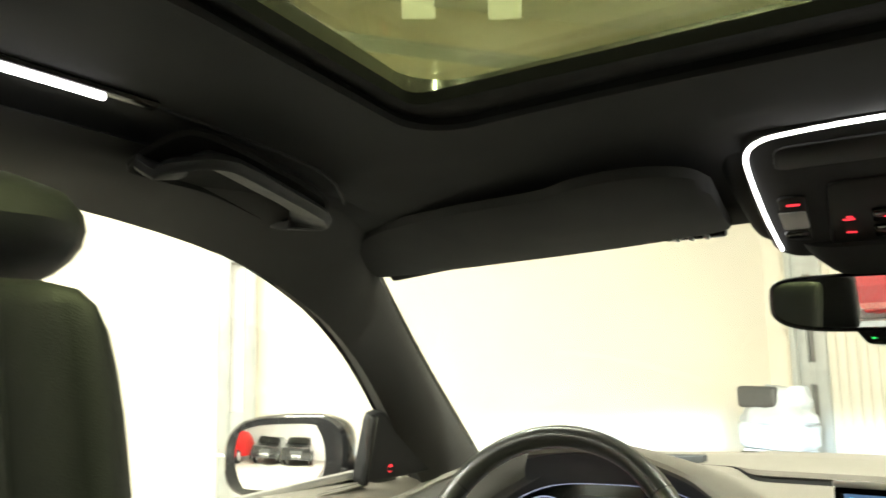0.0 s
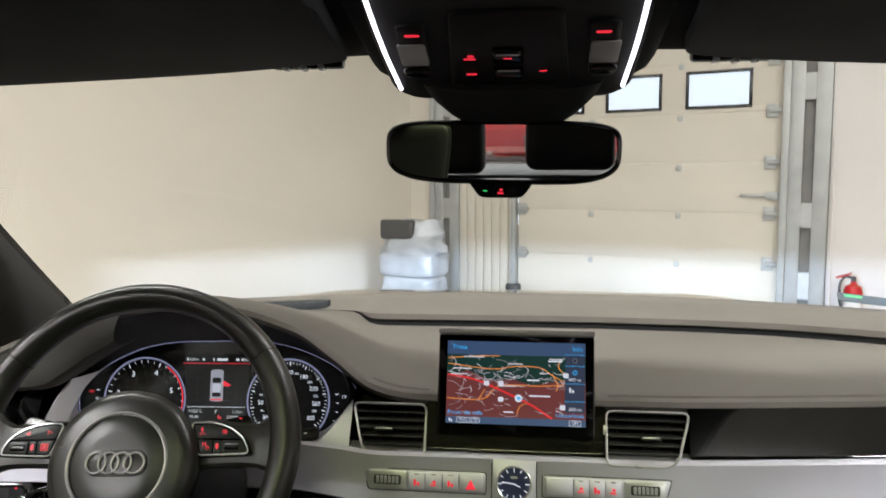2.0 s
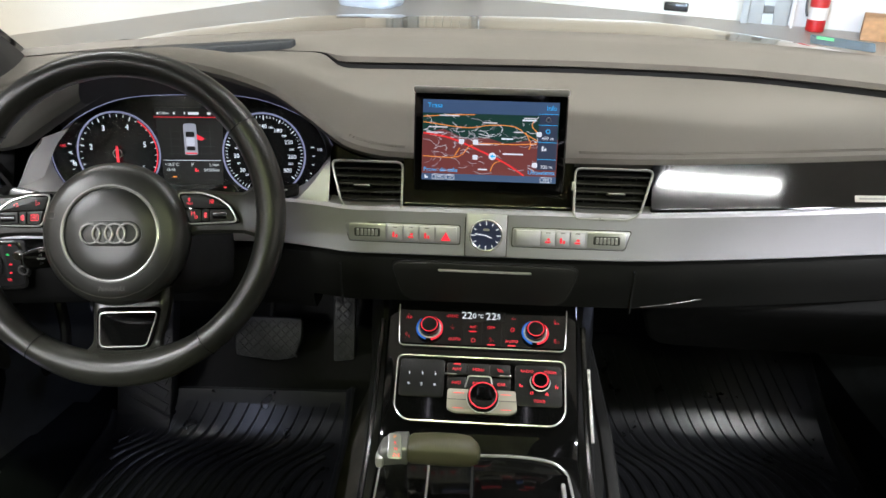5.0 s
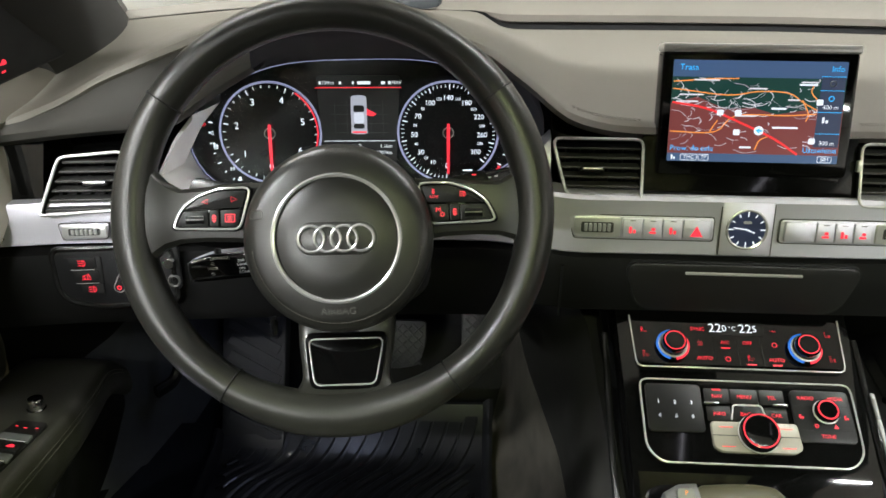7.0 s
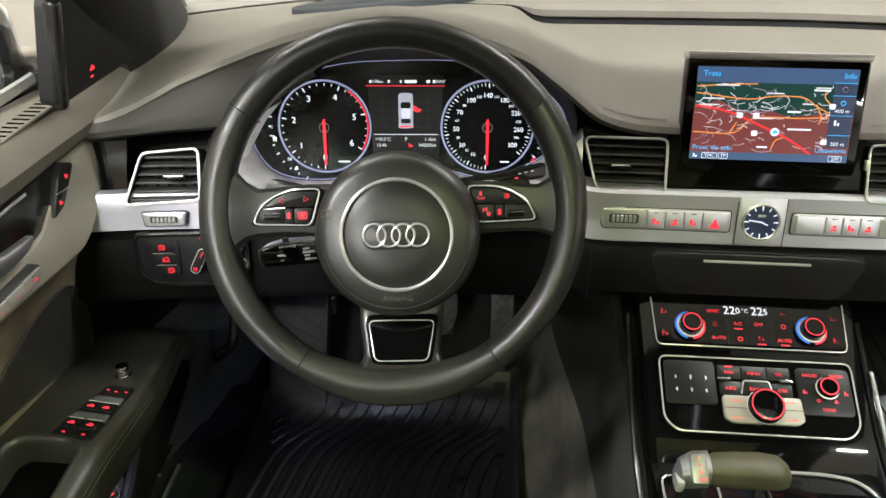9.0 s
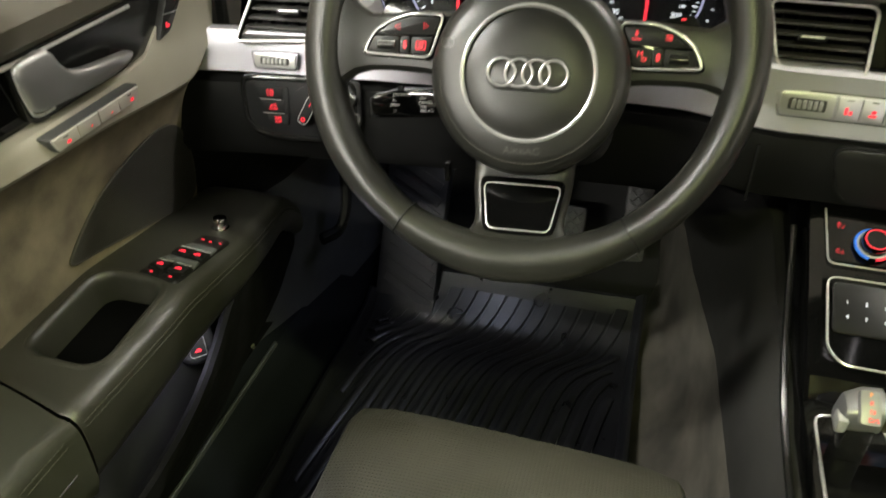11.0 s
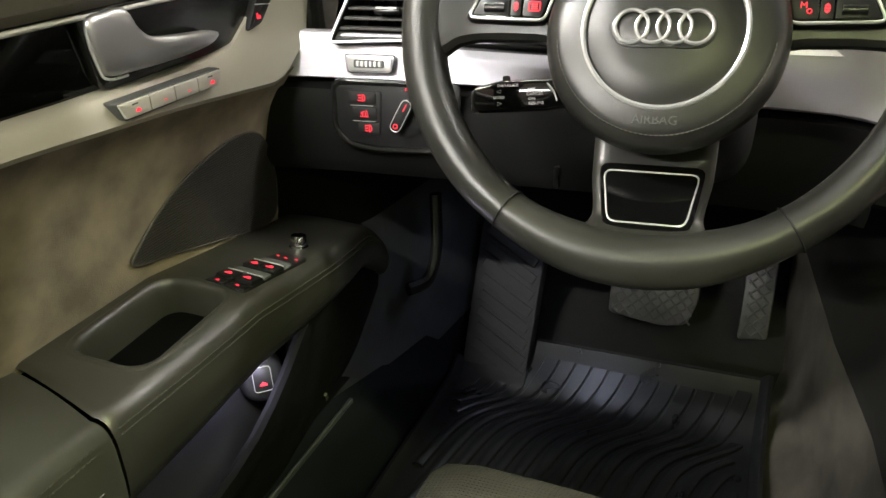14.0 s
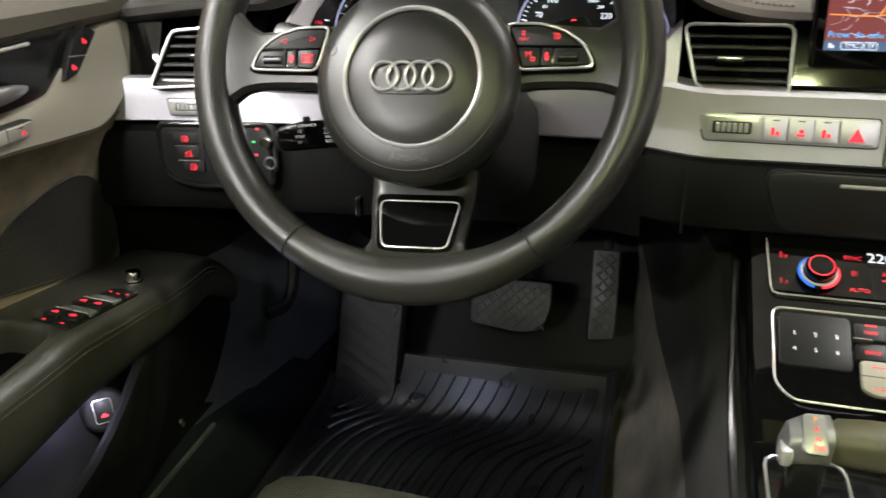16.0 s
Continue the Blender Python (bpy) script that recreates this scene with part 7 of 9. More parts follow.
part("outer_belt", tube(B(), [(-0.872, y, 1.012) for y in YS + [1.42]], 0.004, flat=2.0), CHROME, door)
bm = B()
box(bm, (-0.828, 1.315, 1.0030), (0.026, 0.13, 0.004), pose(0, 0, 0), 0.001, 1)
vt = part("window_vent", bm, ROLL, door, "slotted window demister")
for k in range(11):
    part("vent_slot", box(B(), (-0.828, 1.26 + 0.011 * k, 1.0045), (0.020, 0.0055, 0.0012), Matrix(), 0.0004, 1), SHADE_BLACK, vt)
# gloss inlay
rows = [[(-0.803, y, 0.905), (-0.801, y, 0.93), (-0.803, y, 0.962)] for y in YS[:34]]
part("gloss_inlay", loft(B(), rows), PIANO, door, "piano black inlay")
# aluminium strip, widening towards the dashboard
SB = ([0.25, 1.0, 1.07, 1.158, 1.303, 1.32, 1.372, 1.462, 1.50, 1.56], [0.905, 0.883, 0.878, 0.872, 0.856, 0.866, 0.897, 0.929, 0.943, 0.952])
rows = []
for y in YS[:33] + [1.2225 + 0.0075 * k for k in range(24)] + [1.42, 1.45, 1.48, 1.51, 1.54]:
    zb = sum(lerp(*SB, y + d) for d in (-0.016, -0.008, 0.0, 0.008, 0.016)) / 5
    zt = lerp([0.25, 1.0, 1.10, 1.20, 1.24, 1.28, 1.31, 1.36, 1.54], [0.925, 0.907, 0.904, 0.903, 0.907, 0.935, 0.952, 0.957, 0.960], y)
    x = -0.783 - 0.006 * max(0, (y - 1.25) / 0.15)
    rows.append([(x - 0.03, y, zb - 0.003), (x - 0.003, y, zb), (x, y, zb + 0.004), (x - 0.002, y, (zb * 2 + zt) / 3), (x - 0.005, y, (zb + 2 * zt) / 3), (x - 0.010, y, zt - 0.003), (x - 0.022, y, zt)])
part("trim_strip", loft(B(), rows), ALU_DOOR, door, "satin grey-beige trim strip")
# suede panel
rows = []
ysu = [0.25 + 0.03 * k for k in range(36)] + [1.322, 1.334, 1.340, 1.342]
for y in ysu:
    zb = z_arm(y) - 0.012
    zt = lerp(*SB, min(y, 1.318))
    e = max(0.0, (y - 1.334) / 0.008)
    row = []
    for k in range(9):
        f = k / 8
        x = lerp([0, 0.12, 0.5, 0.85, 1.0], [-0.842, -0.837, -0.832, -0.815, -0.792], f) - 0.03 * e
        row.append((x, y, zb + (zt - zb) * f))
    rows.append(row)
part("suede_panel", loft(B(), rows), SUEDE, door, "olive suede door panel")
# speaker grille
GR = material("speaker_mesh", (0.034, 0.031, 0.024), 0.6, bump=1.0, bscale=120, fine="ribs", vary=0.1)
spk = [(1.111, 0.741), (1.117, 0.749), (1.140, 0.767), (1.179, 0.789), (1.215, 0.803), (1.252, 0.811), (1.284, 0.808), (1.307, 0.793), (1.322, 0.770), (1.330, 0.742), (1.330, 0.714), (1.322, 0.695), (1.300, 0.692), (1.229, 0.709), (1.159, 0.727), (1.122, 0.735)]
spl = smooth_loop(spk, 5)
cu, cv = 1.24, 0.752


def panel_x(y, z):
    """Where the suede panel's face lies."""
    zb, zt = z_arm(y) - 0.012, lerp(*SB, min(y, 1.318))
    return lerp([0, 0.12, 0.5, 0.85, 1.0], [-0.842, -0.837, -0.832, -0.815, -0.792], (z - zb) / (zt - zb))


rows = [[(panel_x(cu + (u - cu) * k, cv + (v - cv) * k) + w, cu + (u - cu) * k, cv + (v - cv) * k) for u, v in spl] for k, w in ((1.0, -0.004), (0.995, 0.002), (0.985, 0.0032), (0.96, 0.0032), (0.8, 0.0034), (0.6, 0.0036), (0.4, 0.0036), (0.2, 0.0036), (0.05, 0.0036))]
spko = part("speaker_grille", loft(B(), rows, True, True), GR, door, "dark perforated speaker grille")
bm = B()
tube(bm, [(panel_x(u, v) + 0.0022, u, v) for u, v in spl], 0.0015, True, 6)
part("grille_edge", bm, BROWN_GREY, spko)
# armrest with a recessed grip
XI = -0.842


def arm_edge(y):
    return ease([0.25, 0.95, 1.05, 1.14, 1.20, 1.26, 1.32, 1.37, 1.43], [-0.727, -0.726, -0.722, -0.721, -0.723, -0.726, -0.733, -0.742, -0.752], y)


def grip_edge(x, y):
    """Distance outside (+) or inside (-) the rim of the grip recess."""
    px, py = abs(x + 0.7835 + 0.05 * (y - 1.075)) - 0.018, abs(y - 1.075) - 0.040
    return math.hypot(max(px, 0), max(py, 0)) + min(max(px, py), 0) - 0.018


def arm_top(x, y):
    e = arm_edge(y) - 0.014
    return z_arm(y) + 0.002 * math.sin(math.pi * max(0.0, min(1.0, (x - XI) / (e - XI))))


def grip_loop(d, depth):
    pts = long_rrect(2 * (0.036 + d), 2 * (0.058 + d), 0.018 + d, 6, 8)
    pts = [(x - 0.7835 - 0.05 * y, 1.075 + y) for x, y in pts]
    return [(x, y, arm_top(x, y) - depth) for x, y in pts]


def seam_y(x):
    return lerp([-0.834, -0.716], [0.985, 0.957], x)


def side_profile(e, z, h):
    return [(e - 0.009, z - 0.0006), (e - 0.004, z - 0.0028), (e - 0.001, z - 0.0065), (e + 0.0012, z - 0.012), (e + 0.0026, z - 0.020), (e + 0.0028, z - 0.45 * h), (e + 0.001, z - 0.68 * h), (e - 0.006, z - 0.86 * h), (e - 0.018, z - 0.96 * h), (e - 0.04, z - h), (e - 0.10, z - 0.9 * h)]


rows = []
NY = 130
for k in range(NY + 1):
    f = k / NY
    yn = 0.963 + (1.43 - 0.963) * f
    e, row = arm_edge(yn), []
    dip = 0.0032 if k == 0 else (0.0006 if k == 1 else 0.0)
    for c in range(45):
        x = XI + (e - 0.014 - XI) * c / 44
        y = seam_y(x) * (1 - f) + 1.43 * f
        row.append((x, y, arm_top(x, y) - dip - (0.078 if grip_edge(x, y) < 0.0050 else 0.0)))
    h = lerp([0.95, 1.02, 1.09, 1.24, 1.36, 1.43], [0.100, 0.092, 0.084, 0.070, 0.060, 0.055], yn)
    row += [(x, yn, z - dip) for x, z in side_profile(e, z_arm(yn), h)]
    rows.append(row)
arm = part("armrest", loft(B(), rows), ARM_LEATHER, door, "dark leather armrest with recessed grip", sharp=75)
part("grip_rim", loft(B(), [grip_loop(d, h) for d, h in ((0.0105, 0.0), (0.0088, -0.0007), (0.0058, -0.0007), (0.0036, 0.0006), (0.0020, 0.003), (0.0008, 0.007), (0.0, 0.012), (-0.0012, 0.020), (-0.002, 0.034))], True), ARM_LEATHER, arm, "rolled leather rim", sharp=75)
# below the rim the recess turns black, its depth shade put into the colour
part("grip_depth", loft(B(), [grip_loop(d, h) for d, h in ((-0.0018, 0.033), (-0.003, 0.050), (-0.007, 0.070), (-0.013, 0.075))], True, True), SHADE_BLACK, arm, "lower grip recess, its shade put into the colour", sharp=75)
for dx, dz in ((0.0018, -0.0125), (0.0031, -0.0175)):
    bm = B()
    for k in range(104):
        y = 0.968 + 0.0046 * k
        if y > 1.425:
            break
        tube(bm, [(arm_edge(y) + dx, y, z_arm(y) + dz), (arm_edge(y + 0.003) + dx, y + 0.003, z_arm(y + 0.003) + dz)], 0.00055, n=4)
    part("stitching", bm, ARM_THREAD, arm)["kind"] = "stuff"
# rear armrest pad beyond the seam
rows = []
for k in range(24):
    f = k / 23
    f = f ** 0.6
    yn = 0.20 + (0.9605 - 0.20) * f
    e, row = arm_edge(yn), []
    dip = 0.005 if k == 23 else (0.001 if k == 22 else 0.0)
    for c in range(9):
        x = XI + (e - 0.014 - XI) * c / 8
        row.append((x, 0.20 + (seam_y(x) - 0.0025 - 0.20) * f, 0.717 + 0.004 * math.sin(math.pi * c / 8) - dip))
    rows.append(row + [(x, yn, z - dip) for x, z in side_profile(e, 0.717, 0.110)])
part("armrest_pad", loft(B(), rows), ARM_LEATHER_LIT, door, "dark leather armrest pad, paler for the light on it", sharp=75)
part("pad_strip", tube(B(), [(arm_edge(y) + 0.0026, y, 0.667) for y in (0.25, 0.6, 0.942)], 0.0008, n=6), DARK_CHROME, door, "thin satin strip along the pad")
for dx, dz in ((0.0018, -0.0125), (0.0031, -0.0175)):
    bm = B()
    for k in range(148):
        y = 0.25 + 0.0047 * k
        tube(bm, [(arm_edge(y) + dx, y, 0.717 + dz), (arm_edge(y) + dx, y + 0.003, 0.717 + dz)], 0.00055, n=4)
    part("stitching", bm, ARM_THREAD, door)["kind"] = "stuff"
# window switches and mirror knob
def zsw(y):
    return z_arm(y) + 0.0015


SW = axes((-0.757, 1.180, zsw(1.180)), (1, 0, 0), (0, 1, -0.16))
SW2 = SW @ pose(0, 0, 0, 0, 0, -7)
REST = material("satin_grey_plastic", (0.095, 0.10, 0.105), 0.45)
pnl = part("switch_plate", plate(corners([(-0.026, -0.042), (0.024, -0.042), (0.015, 0.058), (-0.020, 0.058)], 0.006), -0.004, 0.001, SW2, 0.0008), GLOSS_KEY, arm, "black window switch plate")
for r, v in enumerate((-0.022, 0.010)):
    for u in (-0.0115 + 0.002 * r, 0.0115 - 0.002 * r):
        k = part("window_switch", box(B(), (u, v, 0.003), (0.0205, 0.015, 0.005), SW2, 0.0016), GLOSS_KEY, pnl)
        part("switch_lip", box(B(), (u, v + 0.0078, 0.0052), (0.0185, 0.0009, 0.0010), SW2, 0.0003, 1), SATIN, pnl)
        glyph(pnl, SW2 @ Matrix.Translation((0, 0, 0.0050)), u, v - 0.001, 0.0085, RED, 12)
    part("rest", plate(corners([(-0.0225 + 0.003 * r, v + 0.0095), (0.0215 - 0.003 * r, v + 0.0095), (0.019 - 0.003 * r, v + 0.0225), (-0.0205 + 0.003 * r, v + 0.0225)], 0.002), 0.0, 0.0032, SW2, 0.001), REST, pnl, "satin grey finger rest")
for u in (-0.012, 0.012):
    part("lock_key", box(B(), (u, -0.0365, 0.0015), (0.021, 0.008, 0.002), SW2, 0.0008), GLOSS_KEY, pnl)
    glyph(pnl, SW2 @ Matrix.Translation((0, 0, 0.002)), u, -0.0365, 0.0045, RED, 12)
for u, v in ((-0.013, 0.046), (-0.002, 0.0445), (0.010, 0.046)):
    glyph(pnl, SW2 @ Matrix.Translation((0, 0, 0.0008)), u, v, 0.0042, RED, 4)
part("mirror_knob", lathe(B(), [(0.010, -0.002), (0.010, 0.002), (0.0085, 0.003), (0.0085, 0.012), (0.0075, 0.014), (0, 0.0145)], axes((-0.764, 1.262, z_arm(1.262)), (1, 0, 0), (0, 1, -0.16)), 24), DARK_CHROME, arm, "chrome mirror adjuster knob")
# door handle in its bezel
HB = axes((-0.800, 0, 0), (0, 1, 0), (0, 0, 1))
bez = part("handle_bezel", plate(corners([(1.079, 0.962), (1.312, 0.962), (1.290, 0.928), (1.262, 0.909), (1.22, 0.904), (1.090, 0.904)], 0.010), -0.002, 0.004, HB, 0.002), BLACK_TRIM, door, "black handle recess")
hout = smooth_loop([(1.086, 0.955), (1.105, 0.960), (1.121, 0.959), (1.127, 0.946), (1.138, 0.936), (1.165, 0.932), (1.195, 0.929), (1.212, 0.9245), (1.208, 0.9195), (1.19, 0.9165), (1.15, 0.914), (1.115, 0.913), (1.096, 0.9145), (1.089, 0.923)], 4)


def handle_w(u):
    return lerp([1.085, 1.115, 1.135, 1.165, 1.195, 1.213], [0.008, 0.010, 0.015, 0.021, 0.021, 0.018], u)


rows = []
for k, dw in ((1.0, -0.006), (1.0, -0.002), (0.93, 0.0005), (0.80, 0.0015), (0.5, 0.0022), (0.06, 0.0024)):
    row = []
    for u, v in hout:
        vc = lerp([1.085, 1.11, 1.14, 1.21], [0.936, 0.936, 0.925, 0.9235], u)
        uu = 1.148 + (u - 1.148) * (1 - (1 - k) * 0.12)
        row.append(HB @ Vector((uu, vc + (v - vc) * k, handle_w(u) + dw)))
    rows.append(row)
part("door_handle", loft(B(), rows, True, True), SATIN_SOFT, door, "satin silver door handle", sharp=60)
part("handle_shadow_gap", tube(B(), [(u, v - 0.0022) for u, v in hout[44:] + hout[:1]], 0.0012, n=5, m=HB @ Matrix.Translation((0, 0, 0.006))), SATIN, bez)
LK = axes((-0.7955, 0, 0), (0, 1, 0), (0, 0, 1))
lk = part("lock_panel", plate(corners([(1.262, 0.914), (1.284, 0.918), (1.322, 0.952), (1.306, 0.961), (1.290, 0.952)], 0.004), -0.004, 0.0075, LK, 0.001), GLOSS_KEY, door, "black lock buttons")
part("lock_gap", box(B(), (1.289, 0.9345, 0.0076), (0.024, 0.0007, 0.0004), LK @ Matrix.Translation((1.289, 0.9345, 0)) @ pose(0, 0, 0, 0, 0, -8) @ Matrix.Translation((-1.289, -0.9345, 0))), SATIN, lk)
glyph(lk, LK @ Matrix.Translation((0, 0, 0.0073)), 1.280, 0.9255, 0.0062, RED, 3)
glyph(lk, LK @ Matrix.Translation((0, 0, 0.0073)), 1.302, 0.9465, 0.0062, RED, 3)
# memory buttons on the strip
MB = axes((-0.780, 1.142, 0.8905), (0, 1, 0), (0, 0, 1)) @ pose(0, 0, 0, 0, 0, -1)
mb = part("memory_buttons", plate(corners([(-0.062, 0.0070), (0.062, 0.0070), (0.056, -0.0065), (-0.054, -0.0080)], 0.003), -0.012, 0.0015, MB, 0.001), DARK, door, "seat memory button strip")
for k, (a, b) in enumerate(((-0.060, -0.028), (-0.028, 0.0), (0.0, 0.028), (0.028, 0.059))):
    cut = (0.005, 0, 0, 0)[k], (0, 0, 0, 0.005)[k]
    part("key", plate(corners([(a + 0.0005, 0.0060), (b - 0.0005, 0.0060), (b - 0.0005 - cut[1], -0.0058), (a + 0.0005 + cut[0], -0.0058)], 0.0012), 0.0, 0.0040, MB, 0.0008), MEM_KEY, mb)
    glyph(mb, MB @ Matrix.Translation((0, 0, 0.0036)), (a + b) / 2 + 0.002, -0.0015, 0.0055 if k in (0, 3) else 0.0030, RED, 12 if k in (0, 3) else 4)
    if k in (0, 3):
        part("key_lamp", box(B(), ((a + b) / 2, 0.0035, 0.0041), (0.006, 0.0010, 0.0003), MB), DARK, mb)
# pocket and lower door
rows = []
for k in range(20):
    y = 0.2 + 1.06 * k / 19
    rows.append([(-0.80, y, 0.66), (-0.797, y, 0.53), (-0.795, y, 0.485), (-0.790, y, 0.474), (-0.783, y, 0.472), (-0.776, y, 0.482), (-0.763, y, 0.52)])
part("pocket_lining", loft(B(), rows), material("grey_pocket_plastic", (0.022, 0.022, 0.025), 0.5, spec=0.35, bump=0.2, bscale=900, vary=0.2), door, "black pocket lining")
rows = []
for y, z, x in ((0.2, 0.540, -0.722), (0.6, 0.545, -0.724), (0.95, 0.553, -0.728), (1.03, 0.555, -0.730), (1.08, 0.560, -0.732), (1.118, 0.570, -0.733), (1.15, 0.584, -0.734), (1.18, 0.602, -0.735), (1.207, 0.621, -0.736), (1.23, 0.634, -0.738), (1.262, 0.643, -0.743), (1.33, 0.640, -0.754), (1.43, 0.625, -0.766)):
    z -= 6.0 * max(0.0, y - 1.345) ** 2
    rows.append([(x - 0.016, y, z - 0.012), (x - 0.012, y, z - 0.002), (x - 0.006, y, z + 0.001), (x - 0.001, y, z - 0.002), (x, y, z - 0.008), (x - 0.002, y, z - 0.025), (x - 0.016, y, 0.52), (x - 0.042, y, 0.455), (x - 0.066, y, 0.405), (-0.825, y, 0.395)])
part("lower_shell", loft(B(), rows), SILL_BLACK, door, "black lower door shell with pocket")
tb = axes((-0.776, 1.186, 0.579), (0.74, 0.67, 0.0), (-0.26, 0.29, 0.92))
part("button_bezel", plate(rrect(0.046, 0.050, 0.020, 5), -0.030, 0.001, tb, 0.008, 4), SOFT_BLACK, door, "rounded black switch housing")
bt = part("boot_button", plate(rrect(0.019, 0.026, 0.003, 3), 0.0, 0.005, tb, 0.001), GLOSS_KEY, door, "boot release button")
part("button_edge", tube(B(), rrect(0.0185, 0.0255, 0.003, 3), 0.0006, True, 6, tb @ Matrix.Translation((0, 0, 0.0048))), CHROME, bt)
glyph(bt, tb @ Matrix.Translation((0, 0, 0.0046)), 0, -0.005, 0.0075, RED, 12)
part("lower_mark", box(B(), (-0.7905, 1.315, 0.455), (0.003, 0.005, 0.022), Matrix.Translation((-0.79, 1.315, 0.455)) @ pose(0, 0, 0, 30, 22, 0) @ Matrix.Translation((0.79, -1.315, -0.455))), STITCH, door)
bm = B()
for y0, y1 in ((0.30, 1.395),):
    loft(bm, [[(x, y, z) for y in [y0 + (y1 - y0) * k / 12 for k in range(13)]] for x, z in ((-0.8085, 0.384), (-0.8080, 0.389), (-0.805, 0.3905), (-0.8025, 0.389), (-0.802, 0.384))])
solo("sill_strip", bm, material("dull_sill_metal", (0.085, 0.09, 0.10), 0.55, 0.5, vary=0.3, scale=20), "satin metal strip along the door sill", "sill trim")
# sail panel with red lamp and quarter window frame
t = thing("mirror_triangle", (-0.79, 1.42, 1.0), "black triangle trim at the door's front corner with red symbol", "trim panel")
tri = axes((-0.792, 0, 1.0), (0, 1, 0), (0.20, 0, 1))
part("panel", plate(corners([(1.332, 0.128), (1.362, 0.132), (1.56, 0.03), (1.54, 0.004), (1.325, 0.012)], 0.012), -0.02, 0.0, tri, 0.006, 3), SOFT_BLACK, t)
part("frame_post", box(B(), (1.337, 0.068, -0.004), (0.016, 0.118, 0.016), tri, 0.005), BLACK_TRIM, t)
glyph(t, tri, 1.402, 0.034, 0.011, RED, 12)
glyph(t, tri, 1.402, 0.024, 0.008, RED, 4)
# outer mirror
mt = thing("wing_mirror", (-1.0, 1.40, 0.97), "black door mirror with silver glass", "wing mirror")
MG = Matrix.Translation((-1.018, 1.375, 1.040)) @ pose(0, 0, 0, 88.0, 0, 12)


def oval(ru, rv, p, n=44):
    return [(ru * math.copysign(abs(math.cos(a)) ** p, math.cos(a)), rv * math.copysign(abs(math.sin(a)) ** p, math.sin(a)) + 0.010 * math.cos(a)) for a in [2 * math.pi * k / n for k in range(n)]]


rows = []
for w, k in ((0.010, 0.97), (0.004, 1.03), (-0.015, 1.05), (-0.05, 0.98), (-0.085, 0.78), (-0.105, 0.45)):
    rows.append([MG @ Vector((u * k + 0.010, v * k, w)) for u, v in oval(0.128, 0.074, 0.62)])
part("housing", loft(B(), rows, True, True), PAINT, mt, "black painted housing")
part("mirror_glass", loft(B(), [[MG @ Vector((u * k + 0.003, v * k, 0.0155 - (u * u + v * v) * k * k / 1.7)) for u, v in oval(0.112, 0.059, 0.62)] for k in (1.0, 0.85, 0.7, 0.55, 0.4, 0.25, 0.1, 0.01)], True, True), MIRROR, mt, "convex mirror glass", sharp=80)
part("foot", box(B(), (-0.885, 1.46, 1.005), (0.10, 0.08, 0.05), edge=0.015), PAINT, mt)
part("chrome_bar", box(B(), (-0.128, 0.0, 0.012), (0.03, 0.006, 0.006), MG, 0.002), CHROME, mt)

# passenger door, plain
pd = thing("door_2", (0.82, 0.75, 0.40), "closed dark padded passenger door", "car door", kind="structure")
rows = [[(0.80, y, 1.0), (0.79, y, 0.96), (0.805, y, 0.90), (0.78, y, 0.87), (0.82, y, 0.84), (0.82, y, 0.73), (0.71, y, 0.715), (0.70, y, 0.65), (0.74, y, 0.60), (0.70, y, 0.5), (0.72, y, 0.40)] for y in (0.2, 0.6, 1.0, 1.25)]
rows.append([(0.81, 1.42, 1.0), (0.80, 1.42, 0.96), (0.805, 1.42, 0.90), (0.80, 1.42, 0.87), (0.82, 1.42, 0.84), (0.82, 1.42, 0.73), (0.80, 1.42, 0.68), (0.80, 1.42, 0.65), (0.79, 1.42, 0.60), (0.79, 1.42, 0.5), (0.80, 1.42, 0.40)])
part("door_card", loft(B(), rows), BROWN_GREY, pd)

